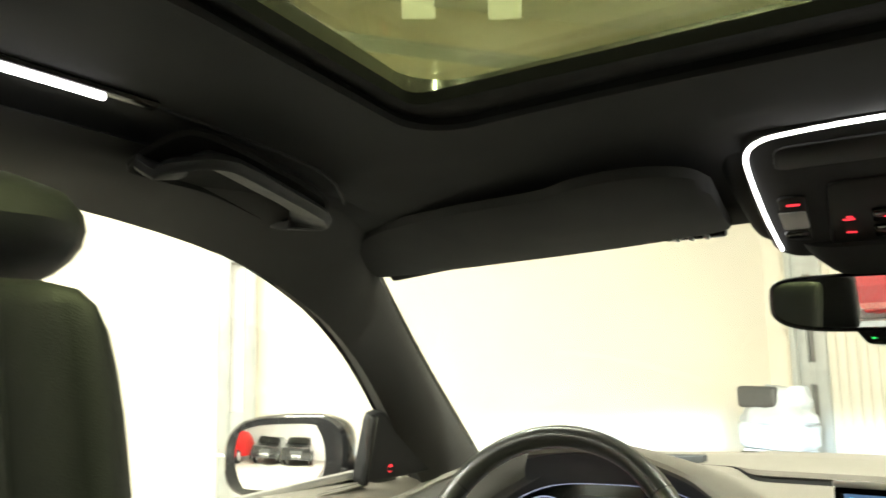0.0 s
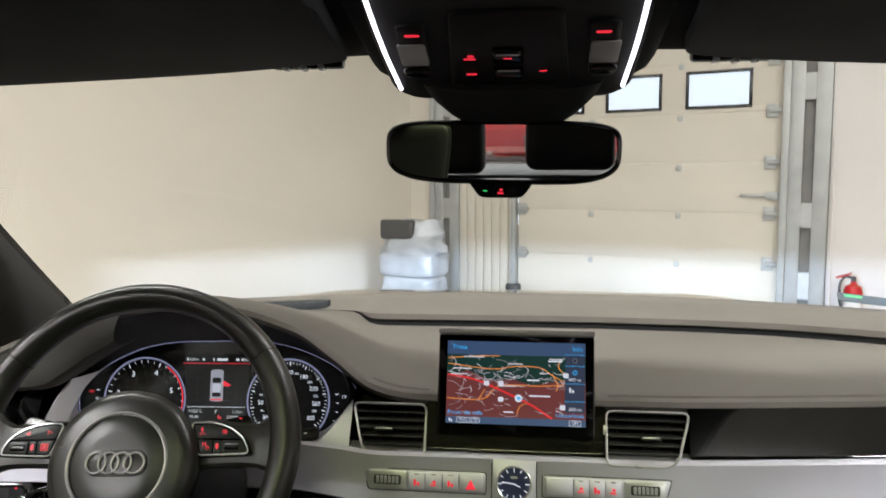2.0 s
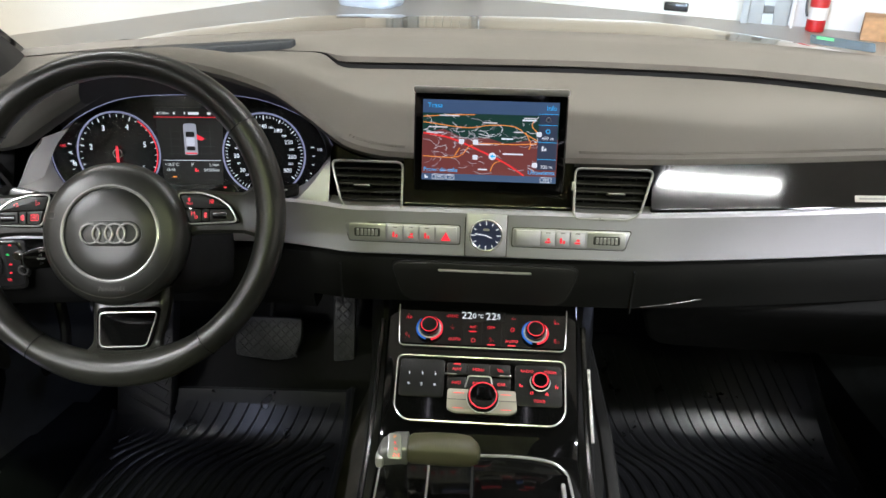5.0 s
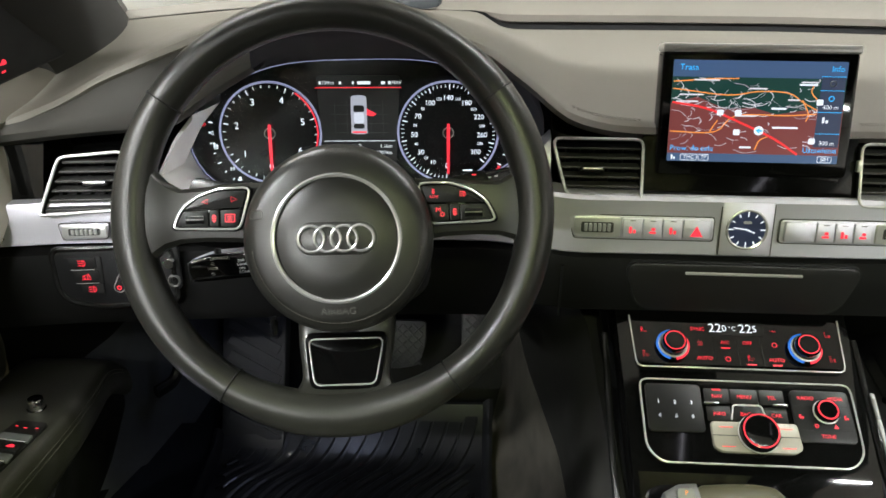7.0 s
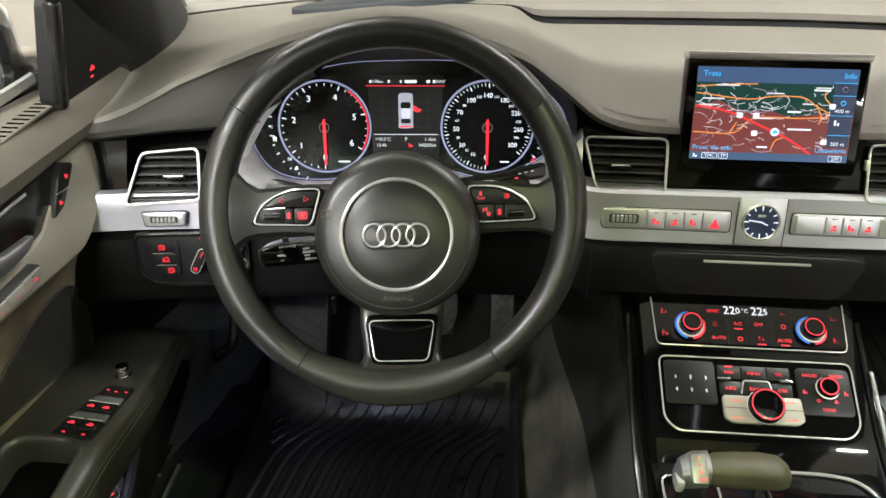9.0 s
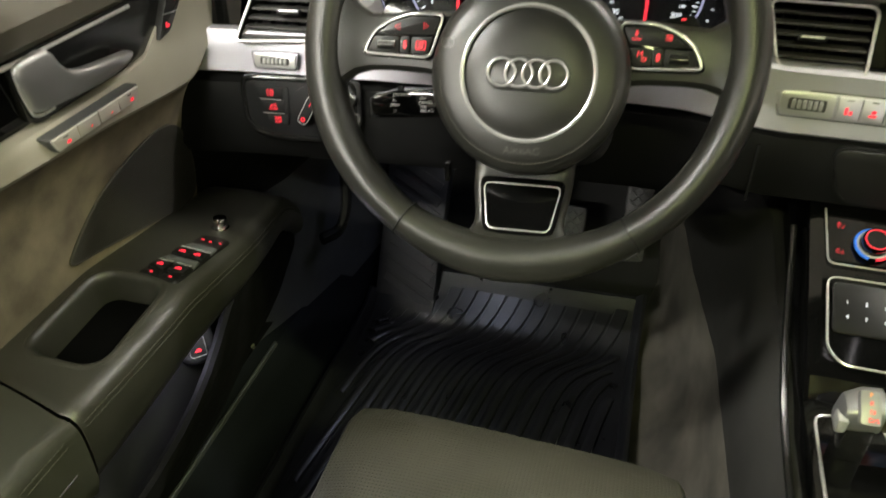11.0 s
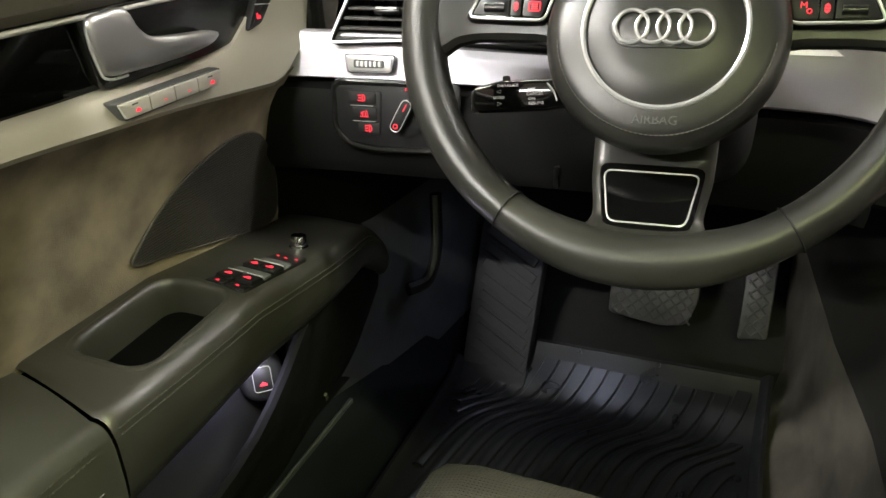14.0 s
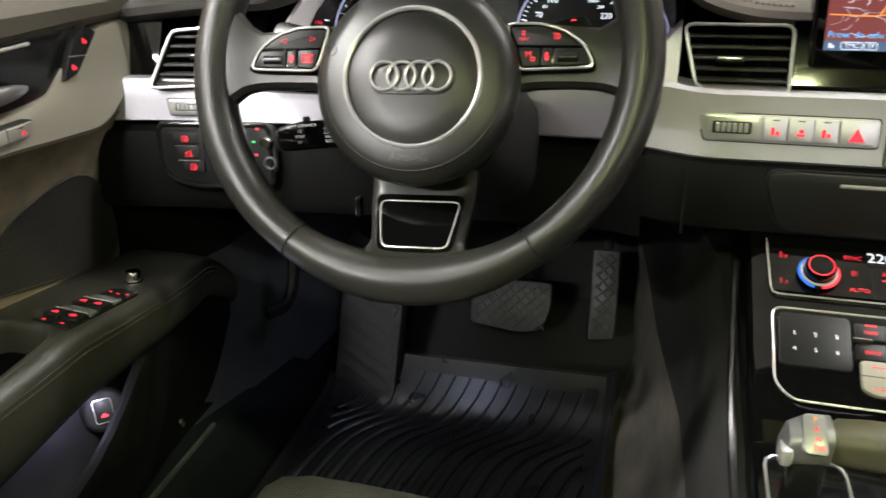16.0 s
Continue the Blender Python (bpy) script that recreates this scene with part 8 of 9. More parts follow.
# ---- seats ----
SEAT_BACK = material("matt_dark_leather", (0.0118, 0.0122, 0.0150), 0.6, spec=0.35, bump=0.25, bscale=900, fine="cells", vary=0.12)
def seat(x0, label, group):
    t = thing("car_seat", (x0, 0.85, 0.25), label, "seat", group)

    def at(x, y, z):
        return (x0 + x, y, z)
    # cushion: sections along y
    rows = []
    for y, hw, zt, zb in ((1.205, 0.166, 0.500, 0.450), (1.195, 0.187, 0.532, 0.430), (1.165, 0.191, 0.550, 0.41), (1.10, 0.189, 0.559, 0.40), (0.98, 0.188, 0.557, 0.40), (0.80, 0.186, 0.540, 0.39), (0.62, 0.186, 0.52, 0.38)):
        row = []
        for k in range(28):
            a = 2 * math.pi * k / 28
            ca, sa = math.cos(a), math.sin(a)
            q = (abs(ca) ** 5 + abs(sa) ** 5) ** -0.2
            skew = 0.003 * (ca * q) * (1 if y > 1.1 else 0)
            row.append(at(ca * q * hw, y - skew, (zt + zb) / 2 + sa * q * (zt - zb) / 2))
        rows.append(row)
    part("cushion", loft(B(), rows, True, True), SEAT_LEATHER, t, "perforated olive-black leather cushion")
    for sx in (-1, 1):
        rows = []
        for y, w, zt, zb in ((1.055, 0.012, 0.505, 0.46), (1.045, 0.03, 0.535, 0.44), (1.00, 0.045, 0.565, 0.40), (0.9, 0.055, 0.590, 0.38), (0.7, 0.06, 0.60, 0.36), (0.45, 0.06, 0.60, 0.36)):
            rows.append([at(sx * (0.212 + w * 0.25) + w * (math.cos(a)) * 0.8, y, (zt + zb) / 2 + (zt - zb) / 2 * math.copysign(abs(math.sin(a)) ** 0.8, math.sin(a))) for a in [2 * math.pi * k / 18 for k in range(18)]])
        part("cushion_bolster", loft(B(), rows, True, True), SEAT_LEATHER, t, "raised leather bolster")
        part("seat_rail", box(B(), at(sx * 0.18, 0.85, 0.26), (0.05, 0.7, 0.05), edge=0.01), BLACK_TRIM, t)
        part("seat_side", box(B(), at(sx * 0.225, 0.70, 0.40), (0.05, 0.55, 0.14), edge=0.02), SOFT_BLACK, t)
    part("cushion_base", box(B(), at(0, 0.85, 0.36), (0.36, 0.62, 0.10), edge=0.02), SOFT_BLACK, t)
    # backrest: level sections with a sunk side seam
    rows = []
    for z, hw, d in ((0.50, 0.19, 0.06), (0.615, 0.205, 0.07), (0.79, 0.208, 0.07), (1.00, 0.192, 0.06), (1.10, 0.190, 0.057), (1.15, 0.1915, 0.055), (1.189, 0.196, 0.052), (1.2105, 0.198, 0.050), (1.226, 0.199, 0.047), (1.238, 0.1995, 0.043), (1.246, 0.199, 0.037), (1.2515, 0.196, 0.028), (1.2545, 0.186, 0.016), (1.2555, 0.15, 0.006)):
        cy = 0.545 - 0.155 * (z - 0.50) / 0.955
        row = []
        for k in range(96):
            a = 2 * math.pi * k / 96
            ca, sa = math.cos(a), math.sin(a)
            q = (abs(ca) ** 3 + abs(sa) ** 3) ** (-1 / 3)
            wing = 0.014 * abs(ca * q) ** 4 * (1 if sa > 0 else 0)
            v = sa * q * d
            groove = 0.014 * math.exp(-((v - 0.002) / 0.0055) ** 2) * (d / 0.05)
            row.append(at(ca * q * (hw - groove * abs(ca)), cy + v + wing, z))
        rows.append(row)
    part("backrest", loft(B(), rows, True, True), SEAT_BACK, t, "dark leather backrest", sharp=70)
    for sx in (-1, 1):
        part("headrest_post", tube(B(), [at(sx * 0.06, 0.43, 1.18), at(sx * 0.06, 0.44, 1.27)], 0.007), SATIN, t)
    rows = []
    for s, hw, hz in ((-0.060, 0.07, 0.012), (-0.052, 0.105, 0.021), (-0.035, 0.125, 0.027), (-0.01, 0.136, 0.0305), (0.015, 0.138, 0.031), (0.034, 0.131, 0.029), (0.046, 0.118, 0.025), (0.054, 0.085, 0.015)):
        rows.append([at(hw * math.copysign(abs(math.cos(a)) ** 0.85, math.cos(a)), 0.450 + s, 1.2835 + hz * math.copysign(abs(math.sin(a)) ** 0.85, math.sin(a))) for a in [2 * math.pi * k / 28 for k in range(28)]])
    part("headrest", loft(B(), rows, True, True), SEAT_BACK, t, "dark leather headrest")
    return t


seat(-0.40, "dark perforated leather driver's seat with headrest", "front seats")
seat(0.42, "dark leather passenger seat with headrest", "front seats")
t = thing("rear_bench", (0, -0.6, 0.3), "dark leather rear bench with headrests", "seat")
part("bench", box(B(), (0, -0.45, 0.46), (1.36, 0.6, 0.22), edge=0.06, segs=4), LEATHER, t)
part("bench_back", box(B(), (0, 0, 0.24), (1.36, 0.14, 0.50), Matrix.Translation((0, -0.80, 0.50)) @ pose(0, 0, 0, 18), 0.05, 4), LEATHER, t)
for x, w in ((-0.455, 0.33), (0.04, 0.34), (0.48, 0.30)):
    part("headrest", box(B(), (x, -0.95, 1.105 + (0.015 if x > 0 else 0.0)), (w, 0.11, 0.23), edge=0.04, segs=4), LEATHER, t)

# ---- footwells ----
def mat_height(y, y0, y1, z1):
    """Flat on the floor, turning up the toe board."""
    s = max(0.0, (y - y0 + 0.03) / (y1 - y0 + 0.03))
    return 0.247 + (z1 - 0.247) * (s * s / 0.5 if s < 0.25 else (s - 0.125) / 0.875 * (1 - 0.125) + 0.0)


def rubber_mat(xl, xr, y0, yk, y1, z1, label, notch, skew, side=1):
    """A ribbed mat; notch is the width that stops short beside the foot rest."""
    t = thing("floor_mat", ((xl + xr) / 2, y0, 0.24), label, "floor mat", "floor mats")

    def front(x):
        return (yk + 0.008 if x < xl + notch else y1) + skew * (x - xl) / (xr - xl)
    xs = [xl - 0.012, xl - 0.006, xl, xl + 0.006] + [xl + (xr - xl) * k / 16 for k in range(1, 16)] + [xl + notch - 0.002, xl + notch + 0.002] * (notch > 0) + [xr - 0.006, xr, xr + 0.006, xr + 0.012]
    xs.sort()
    rows = []
    for j in range(33):
        row = []
        for x in xs:
            e = min(x - xl, xr - x)
            y = y0 + (front(min(max(x, xl), xr)) - y0) * j / 32
            lip = lerp([-0.012, -0.006, 0.0, 0.006], [0.016, 0.018, 0.014, 0.0], e)
            if j == 31:
                lip = max(lip, 0.001)
            if j == 32:
                lip = max(lip, 0.009)
            row.append((x, y, mat_height(y, yk, y1, z1) + lip))
        rows.append(row)
    rows.append([(p[0], p[1] + 0.007, p[2] + 0.001) for p in rows[-1]])
    rows.append([(p[0], p[1] + 0.005, p[2] - 0.014) for p in rows[-1]])
    part("mat_sheet", loft(B(), rows), RUBBER, t, "black rubber sheet with raised edge")
    gap = 0.0275
    n = int((xr - xl + 0.30) / gap)
    for k in range(n):
        xk = xl + 0.012 + gap * k
        runs, rows = [], []
        for j in range(60):
            y = y0 + 0.02 + (y1 + skew - y0 - 0.02) * j / 59
            a = yk - 0.055
            lean = 0.095 * (1 / (1 + math.exp(-(y - a) / 0.024))) + 0.20 * max(0.0, y - yk) - 0.03 * max(0.0, a - y) / 0.2
            x = xk - 0.155 + lean if side > 0 else xl + xr - (xk - 0.155 + lean)
            w = gap * 0.5
            if x - w < xl + 0.008 or x + w > xr - 0.008 or y > front(x - w) - 0.012 or y > front(x + w) - 0.012:
                if len(rows) > 3:
                    runs.append(rows)
                rows = []
                continue
            z = mat_height(y, yk, y1, z1)
            flat = max(0.0, min(1.0, (y - yk + 0.05) / 0.06))
            w0, w1 = w * (0.62 + 0.30 * flat), w * (0.22 + 0.58 * flat)
            hgt = 0.0085 - 0.0045 * flat
            rows.append([(x - w0, y, z - 0.002), (x - w0 * 0.92, y, z + hgt * 0.7), (x - w1, y, z + hgt), (x + w1, y, z + hgt), (x + w0 * 0.92, y, z + hgt * 0.7), (x + w0, y, z - 0.002)])
        if len(rows) > 3:
            runs.append(rows)
        for r in runs:
            part("rib", loft(B(), r), RUBBER, t)
    return t


rubber_mat(-0.755, -0.272, 0.95, 1.672, 1.733, 0.303, "black ribbed rubber mat in the driver's footwell", 0.118, 0.010)
rubber_mat(0.225, 0.72, 0.95, 1.72, 1.95, 0.350, "black ribbed rubber mat in the passenger footwell", 0.0, 0.0, -1)
# footrest
REST_PAD = material("blue_black_pad", (0.020, 0.020, 0.024), 0.75, bump=0.5, bscale=500, vary=0.3, scale=30)
t = thing("foot_rest", (-0.70, 1.70, 0.25), "dark carpeted foot rest with slanted ribs", "foot rest")
fr = axes((-0.692, 1.685, 0.265), (1, 0.02, 0), (0, 0.42, 0.9))
part("pad", plate(corners([(-0.062, 0.0), (0.052, -0.005), (0.058, 0.26), (-0.058, 0.26)], 0.012), -0.03, 0.006, fr, 0.004), REST_PAD, t)
for k in range(9):
    part("rib", box(B(), (0, 0.02 + 0.028 * k, 0.007), (0.104, 0.017, 0.006), fr @ Matrix.Translation((0, 0.02 + 0.028 * k, 0)) @ pose(0, 0, 0, 0, 0, -28) @ Matrix.Translation((0, -0.02 - 0.028 * k, 0)), 0.001, 1), REST_PAD, t)


PEDAL = material("worn_pedal_rubber", (0.055, 0.055, 0.055), 0.5, 0.2, vary=0.3, scale=60)


def pedal(name, outline, m, label, cross):
    t = thing(name, tuple(m.translation), label, "pedal", "pedals")
    part("pad", plate(outline, -0.012, 0.004, m, 0.004), PEDAL, t, "grey worn rubber pad")
    us, vs = [p[0] for p in outline], [p[1] for p in outline]
    bm = B()
    step = 0.020
    for sg in (-1, 1):
        k = -12
        while k < 13:
            seg = []
            for j in range(41):
                u = min(us) + (max(us) - min(us)) * j / 40
                v = k * step + sg * (u - min(us))
                if min(vs) + 0.006 < v < max(vs) - 0.006 and min(us) + 0.006 < u < max(us) - 0.006:
                    seg.append((u, v, 0.0045))
            if len(seg) > 2:
                tube(bm, [seg[0], seg[-1]], 0.0022, n=5, m=m)
            k += 1
    part("tread", bm, PEDAL, t, "raised diamond tread")
    part("arm", tube(B(), [m @ Vector((0.0, max(vs) - 0.02, -0.01)), m @ Vector((0.01, max(vs) + 0.16, -0.03))], 0.009), SOFT_BLACK, t)
    return t


bmx = axes((-0.463, 1.832, 0.378), (1, 0.0, 0.0), (0, 0.46, 0.9))
pedal("brake_pedal", corners([(-0.072, 0.046), (0.074, 0.046), (0.074, 0.0), (0.060, -0.040), (0.020, -0.048), (-0.070, -0.040)], 0.010), bmx, "wide brake pedal with diamond tread", 5)
gmx = axes((-0.300, 1.856, 0.388), (1, 0, 0.02), (0, 0.36, 0.92))
pedal("accelerator_pedal", corners([(-0.022, 0.095), (0.026, 0.095), (0.024, -0.062), (-0.022, -0.068)], 0.006), gmx, "narrow accelerator pedal with diamond tread", 4)
t = thing("bonnet_lever", (-0.765, 1.50, 0.50), "black bonnet release lever on the kick panel", "lever")
part("grip", tube(B(), smooth_line([(-0.757, 1.60, 0.62), (-0.752, 1.585, 0.54), (-0.756, 1.56, 0.50), (-0.775, 1.53, 0.495)], 5), 0.012, flat=0.7), BLACK_TRIM, t)

# ---- overhead console, mirror, visors, handles ----
d = Vector((0, 1.217 - 1.000, 1.338 - 1.414)).normalized()
OM = Matrix((Vector((1, 0, 0)), Vector((0, -d.y, -d.z)), Vector((1, 0, 0)).cross(Vector((0, -d.y, -d.z))))).transposed().to_4x4()
OM.translation = (-0.002, 1.113, 1.3744)
OM = OM @ Matrix.Diagonal((1, 0.912, 1, 1))
oh = thing("overhead_console", (0, 1.08, 1.37), "black overhead console framed by a white light strip", "overhead console")
ohp = corners([(-0.104, 0.136), (0.104, 0.136), (0.116, 0.02), (0.114, -0.126), (0.094, -0.150), (-0.094, -0.150), (-0.114, -0.126), (-0.116, 0.02)], 0.03, 4)
part("shell", plate(ohp, -0.028, 0.006, OM, 0.006, 3), SOFT_BLACK, oh)
part("base_skirt", plate(corners([(-0.125, 0.15), (0.125, 0.15), (0.141, 0.02), (0.133, -0.148), (-0.133, -0.148), (-0.141, 0.02)], 0.04, 4), -0.05, -0.010, OM, 0.014, 4), HEADLINER, oh)
strip = smooth_line([(-0.1055, -0.121), (-0.1085, -0.03), (-0.1075, 0.07), (-0.103, 0.103), (-0.090, 0.122), (-0.065, 0.129), (0.0, 0.132), (0.065, 0.129), (0.090, 0.122), (0.103, 0.103), (0.1075, 0.07), (0.1085, -0.03), (0.1055, -0.121)], 5)
part("light_strip", tube(B(), strip, 0.0021, n=8, m=OM @ Matrix.Translation((0, 0, 0.006))), LED, oh, "glowing white light strip")
part("glasses_lid", plate(corners([(-0.080, 0.108), (0.080, 0.108), (0.086, 0.066), (-0.086, 0.066)], 0.012), 0.005, 0.0085, OM, 0.002), GLOSS_KEY, oh, "black storage flap")
part("button_panel", plate(corners([(-0.046, 0.03), (0.046, 0.03), (0.056, -0.118), (-0.056, -0.118)], 0.012), 0.005, 0.0085, OM, 0.002), GLOSS_KEY, oh)
for sx in (-1, 1):
    rl = part("reading_lamp", plate(corners([(sx * 0.066, 0.010), (sx * 0.092, 0.010), (sx * 0.096, -0.092), (sx * 0.072, -0.098)], 0.008), 0.005, 0.009, OM, 0.002), GLOSS_KEY, oh)
    part("lamp_lens", plate(rrect(0.025, 0.040, 0.003, 2, sx * 0.0825, -0.042), 0.008, 0.0105, OM, 0.001), material("frosted_lens", (0.45, 0.45, 0.46), 0.3), rl, "frosted lamp lens")
    glyph(rl, OM @ Matrix.Translation((0, 0, 0.0088)), sx * 0.079, -0.006, 0.014, RED, 4)
    part("lamp_pivot", plate(rrect(0.024, 0.018, 0.007, 3, sx * 0.084, -0.076), 0.008, 0.0110, OM, 0.002), PIANO, rl)
    glyph(oh, OM @ Matrix.Translation((0, 0, 0.0080)), sx * 0.034 if sx < 0 else 0.031, -0.050 if sx < 0 else -0.080, 0.012 if sx < 0 else 0.008, RED, 0 if sx < 0 else 4)
glyph(oh, OM @ Matrix.Translation((0, 0, 0.0080)), -0.034, -0.085, 0.011, RED, 4)
part("rocker", plate(rrect(0.027, 0.028, 0.003, 2, 0, -0.046), 0.008, 0.0115, OM, 0.002), PIANO, oh)
part("rocker", plate(rrect(0.027, 0.026, 0.003, 2, 0, -0.084), 0.008, 0.0115, OM, 0.002), PIANO, oh)
part("rocker_line", box(B(), (0, -0.040, 0.0118), (0.020, 0.0022, 0.001), OM), SATIN, oh)
part("rocker_line", box(B(), (0, -0.072, 0.0118), (0.020, 0.0022, 0.001), OM), SATIN, oh)
glyph(oh, OM @ Matrix.Translation((0, 0, 0.0112)), 0, -0.047, 0.008, RED, 4)
part("front_lip", box(B(), (0, -0.138, 0.007), (0.10, 0.003, 0.003), OM, 0.001), GLOSS_KEY, oh)

# interior mirror
rm = thing("rear_view_mirror", (-0.01, 1.29, 1.27), "black framed rear-view mirror on a thick arm", "mirror")
RM = Matrix.Translation((-0.012, 1.27, 1.272)) @ pose(0, 0, 0, 93.5, 1.0, -1.5)
mo = [(0.122 * math.copysign(abs(math.cos(a)) ** 0.42, math.cos(a)), 0.033 * math.copysign(abs(math.sin(a)) ** 0.55, math.sin(a)) + 0.004 * math.cos(a) ** 2) for a in [2 * math.pi * k / 56 for k in range(56)]]
part("housing", plate(mo, -0.030, 0.006, RM, 0.005, 3), BLACK_TRIM, rm, "black housing")
part("mirror_glass", plate([(p[0] * 0.955, p[1] * 0.85 + 0.0005) for p in mo], 0.005, 0.0065, RM), MIRROR, rm, "mirror glass")
chin = part("chin", plate(corners([(-0.036, -0.028), (0.036, -0.028), (0.022, -0.047), (-0.022, -0.047)], 0.006), -0.012, 0.006, RM, 0.003), BLACK_TRIM, rm)
glyph(chin, RM @ Matrix.Translation((0, 0, 0.0056)), -0.016, -0.0395, 0.005, GREEN, 4)
glyph(chin, RM @ Matrix.Translation((0, 0, 0.0056)), 0.0, -0.0395, 0.007, RED, 0)
rows = []
for y, hw, z0, z1 in ((1.205, 0.088, 1.328, 1.360), (1.235, 0.080, 1.312, 1.356), (1.262, 0.068, 1.302, 1.350), (1.29, 0.055, 1.296, 1.345), (1.31, 0.04, 1.30, 1.34)):
    rows.append([(hw * math.copysign(abs(math.cos(a)) ** 0.6, math.cos(a)), y, (z0 + z1) / 2 + (z1 - z0) / 2 * math.copysign(abs(math.sin(a)) ** 0.6, math.sin(a))) for a in [2 * math.pi * k / 24 for k in range(24)]])
part("mounting", loft(B(), rows, True, True), SOFT_BLACK, rm, "black sensor mounting")
part("arm", tube(B(), [(-0.01, 1.285, 1.30), (-0.012, 1.29, 1.285)], 0.014), BLACK_TRIM, rm)


def visor(sx, label):
    t = thing("sun_visor", (sx * 0.42, 1.2, 1.36), label, "sun visor", "sun visors")
    rear = [(-0.1445, 1.055, 1.386), (-0.152, 1.008, 1.387), (-0.172, 0.982, 1.387), (-0.21, 0.970, 1.387), (-0.26, 0.978, 1.386), (-0.31, 1.003, 1.385), (-0.43, 1.017, 1.384), (-0.545, 1.051, 1.381), (-0.635, 1.095, 1.368)]
    front = [(-0.156, 1.200, 1.369), (-0.166, 1.222, 1.367), (-0.20, 1.230, 1.364), (-0.25, 1.235, 1.3615), (-0.30, 1.238, 1.359), (-0.38, 1.240, 1.356), (-0.50, 1.240, 1.352), (-0.61, 1.240, 1.349), (-0.682, 1.226, 1.347)]
    rear, front = smooth_line(rear, 5), smooth_line(front, 5)
    rows = []
    n = len(rear)
    for i, (r, f) in enumerate(zip(rear, front)):
        r, f = Vector(r), Vector(f)
        e = 0.35 if i in (0, n - 1) else 1.0
        row = []
        for s, dz in ((0.0, 0.004), (0.02, -0.005 * e), (0.10, -0.010 * e), (0.5, -0.012 * e), (0.9, -0.010 * e), (0.98, -0.007 * e), (1.0, 0.0), (0.97, 0.007 * e), (0.5, 0.004 * e)):
            p = r.lerp(f, s)
            row.append((p.x * -sx * -1 if sx > 0 else p.x, p.y, p.z + dz))
        if sx > 0:
            row = [(-a, b, c) for a, b, c in row]
            row = [(abs(a), b, c) for a, b, c in row]
        rows.append(row)
    part("board", loft(B(), rows, True, True), HEADLINER, t, "black suede visor board")
    part("hinge_clip", box(B(), (sx * 0.205, 1.232, 1.362), (0.075, 0.014, 0.014), edge=0.004), BLACK_TRIM, t)
    bm = B()
    for k in range(3):
        box(bm, (sx * (0.190 + 0.018 * k), 1.228, 1.356), (0.006, 0.012, 0.006), edge=0.001, segs=1)
    part("clip_teeth", bm, SATIN, t)
    part("pivot", box(B(), (sx * 0.668, 1.235, 1.352), (0.04, 0.022, 0.018), edge=0.006), HEADLINER, t)
    return t


visor(-1, "black suede sun visor folded up over the windscreen")
visor(1, "black suede sun visor folded up, passenger side")


HANDLE = material("soft_black_grip", (0.021, 0.022, 0.025), 0.6, spec=0.35, bump=0.2, bscale=900, vary=0.12)


# darker than the roof lining: the hollow's shade is in the colour
RECESS = material("recess_shade_black", (0.006, 0.006, 0.006), 0.8, spec=0.2, vary=0.2)


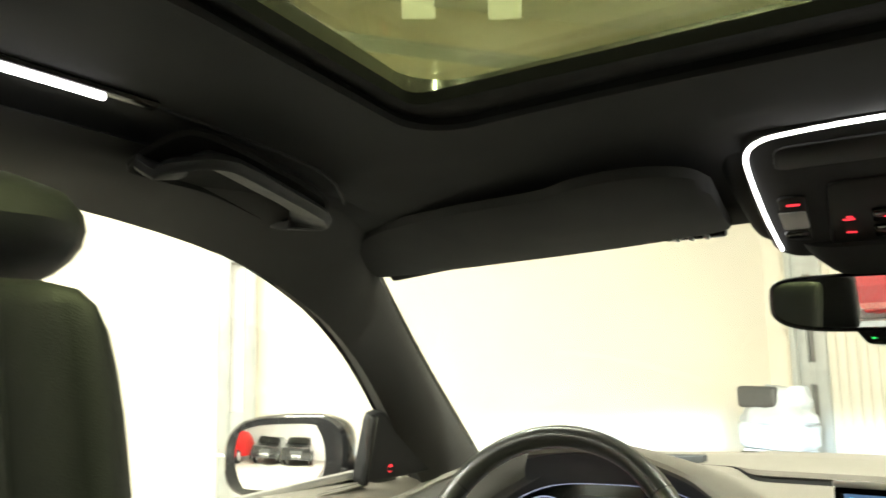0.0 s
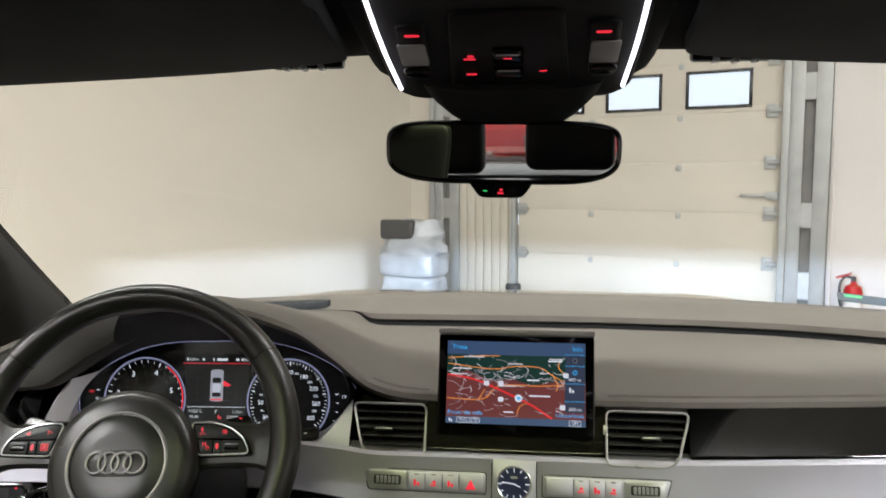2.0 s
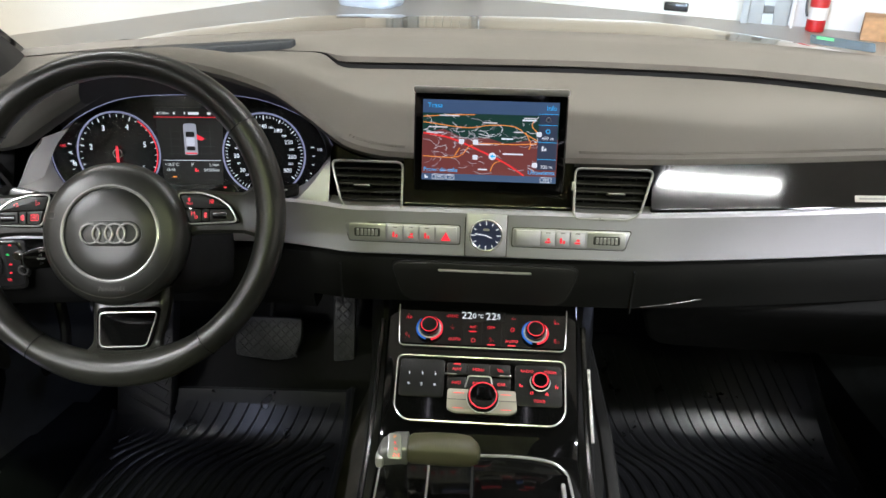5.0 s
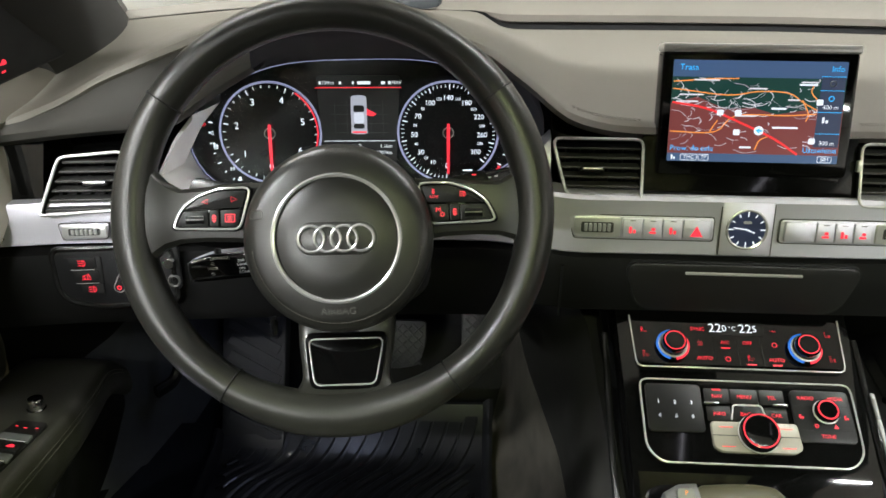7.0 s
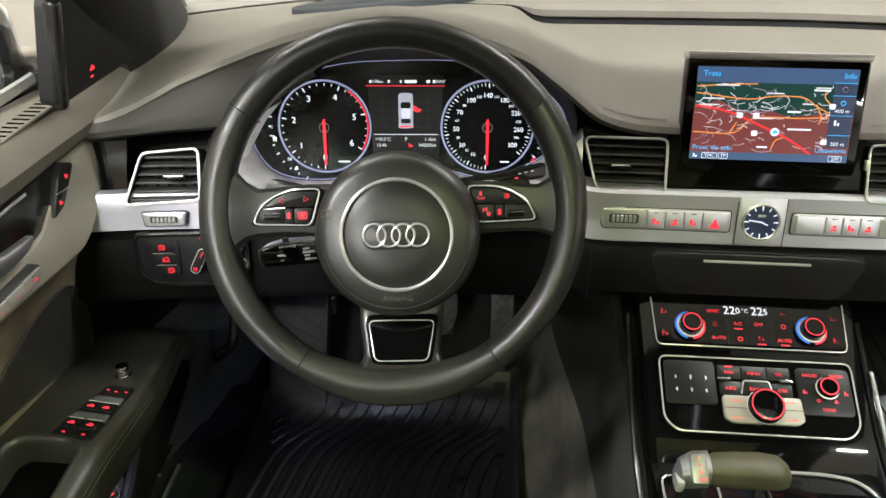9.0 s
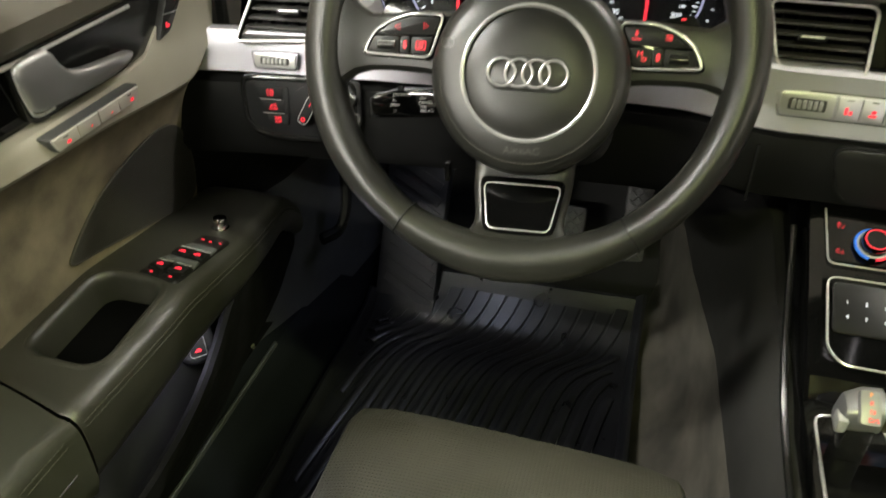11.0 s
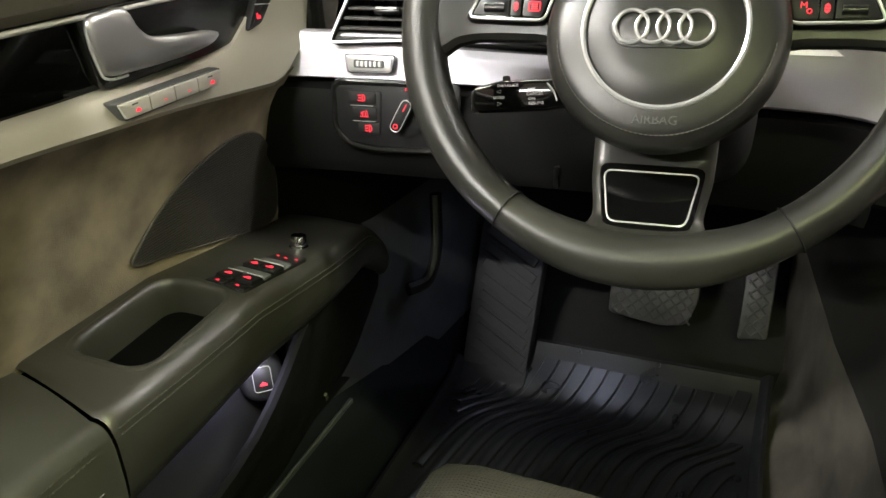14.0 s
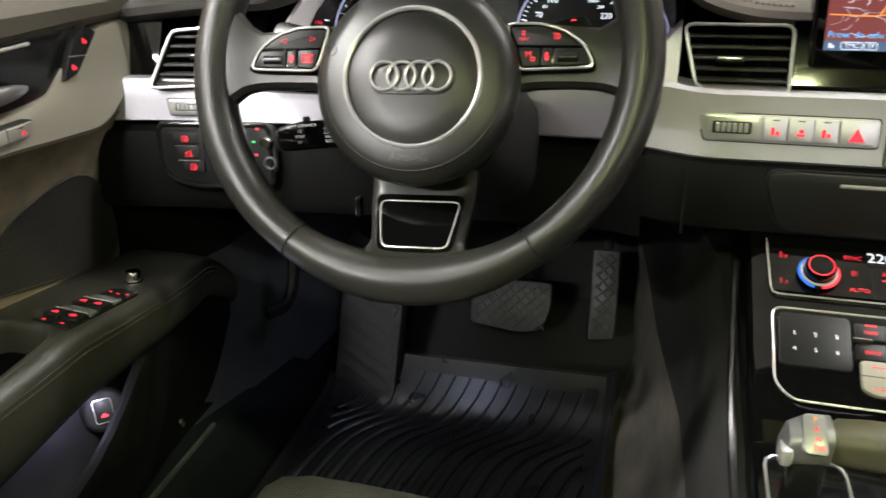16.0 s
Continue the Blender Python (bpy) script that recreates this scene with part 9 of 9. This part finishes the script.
def grab_handle(sx):
    t = thing("grab_handle", (sx * 0.56, 0.83, 1.36), "black folding grab handle on the roof rail", "grab handle", "grab handles")
    nrm = Vector((0.335 * -sx, -0.052, 0.941)) * -1
    line = [(-0.492, 0.668, 1.373), (-0.477, 0.680, 1.378), (-0.460, 0.688, 1.385), (-0.449, 0.702, 1.390), (-0.452, 0.722, 1.390), (-0.468, 0.773, 1.387), (-0.493, 0.852, 1.382), (-0.507, 0.882, 1.379), (-0.527, 0.899, 1.373), (-0.562, 0.897, 1.361)]
    line = [Vector((sx * (abs(p[0]) - 0.007), p[1], p[2] + 0.002)) + nrm * 0.010 for p in smooth_line(line, 5)]
    rows = []
    for k, p in enumerate(line):
        d = (line[min(k + 1, len(line) - 1)] - line[max(k - 1, 0)]).normalized()
        side = d.cross(nrm).normalized()
        f = k / (len(line) - 1)
        w = lerp([0, 0.12, 0.3, 0.7, 0.86, 1.0], [0.024, 0.023, 0.0200, 0.0200, 0.022, 0.024], f)
        sink = 0.016 * max(0.0, 1 - f / 0.14) ** 1.5 + 0.016 * max(0.0, 1 - (1 - f) / 0.12) ** 1.5
        rows.append([tuple(p - nrm * sink + side * w * u + nrm * v) for u, v in ((-0.8, -0.006), (-1, -0.002), (-0.97, 0.004), (-0.85, 0.0065), (0.85, 0.0065), (0.97, 0.004), (1, -0.002), (0.8, -0.006))])
    part("grip", loft(B(), rows, True, True), HANDLE, t, "soft black grip", sharp=40)
    edge = [(-0.484, 0.655, 1.374), (-0.440, 0.664, 1.392), (-0.431, 0.690, 1.395), (-0.452, 0.774, 1.392), (-0.487, 0.885, 1.386), (-0.520, 0.925, 1.377), (-0.568, 0.925, 1.360), (-0.545, 0.86, 1.366), (-0.515, 0.76, 1.374), (-0.498, 0.69, 1.372)]
    edge = [Vector((sx * abs(p[0]), p[1], p[2])) for p in smooth_loop(edge, 4)]
    mid_p = sum(edge, Vector()) / len(edge)
    part("recess", loft(B(), [[tuple(p + nrm * h + (mid_p - p) * k) for p in edge] for k, h in ((0.0, -0.002), (0.02, 0.0015), (0.06, 0.0015), (0.14, -0.010), (0.5, -0.012), (0.95, -0.012))], True, True), RECESS, t, "grip recess, its shade put into the colour")
    return t


for sx in (-1, 1):
    seam = smooth_line([(0.432, 0.62), (0.440, 0.70), (0.458, 0.84), (0.490, 0.915), (0.525, 0.965), (0.565, 1.03), (0.615, 1.09)], 5)
    solo("lining_seam", tube(B(), [(sx * x, y, z_roof(x, y) - 0.0005 + 0.012 * max(0.0, x - 0.5)) for x, y in seam], 0.0022, n=6), SOFT_BLACK, "dark seam where the roof lining meets the rail", "trim", kind="structure")
    grab_handle(sx)
    t = thing("roof_lamp", (sx * 0.47, 0.5, 1.39), "slim white light strip along the roof rail", "lamp", "roof lamps")
    part("bezel", tube(B(), [(sx * 0.432, y, z_roof(0.432, y) - 0.001) for y in (0.24, 0.4, 0.55, 0.64)], 0.007, n=8, flat=0.5), BLACK_TRIM, t)
    part("diffuser", tube(B(), [(sx * 0.432, y, z_roof(0.432, y) - 0.005) for y in (0.25, 0.4, 0.52, 0.60)], 0.0036, n=8), LED, t, "glowing white strip")
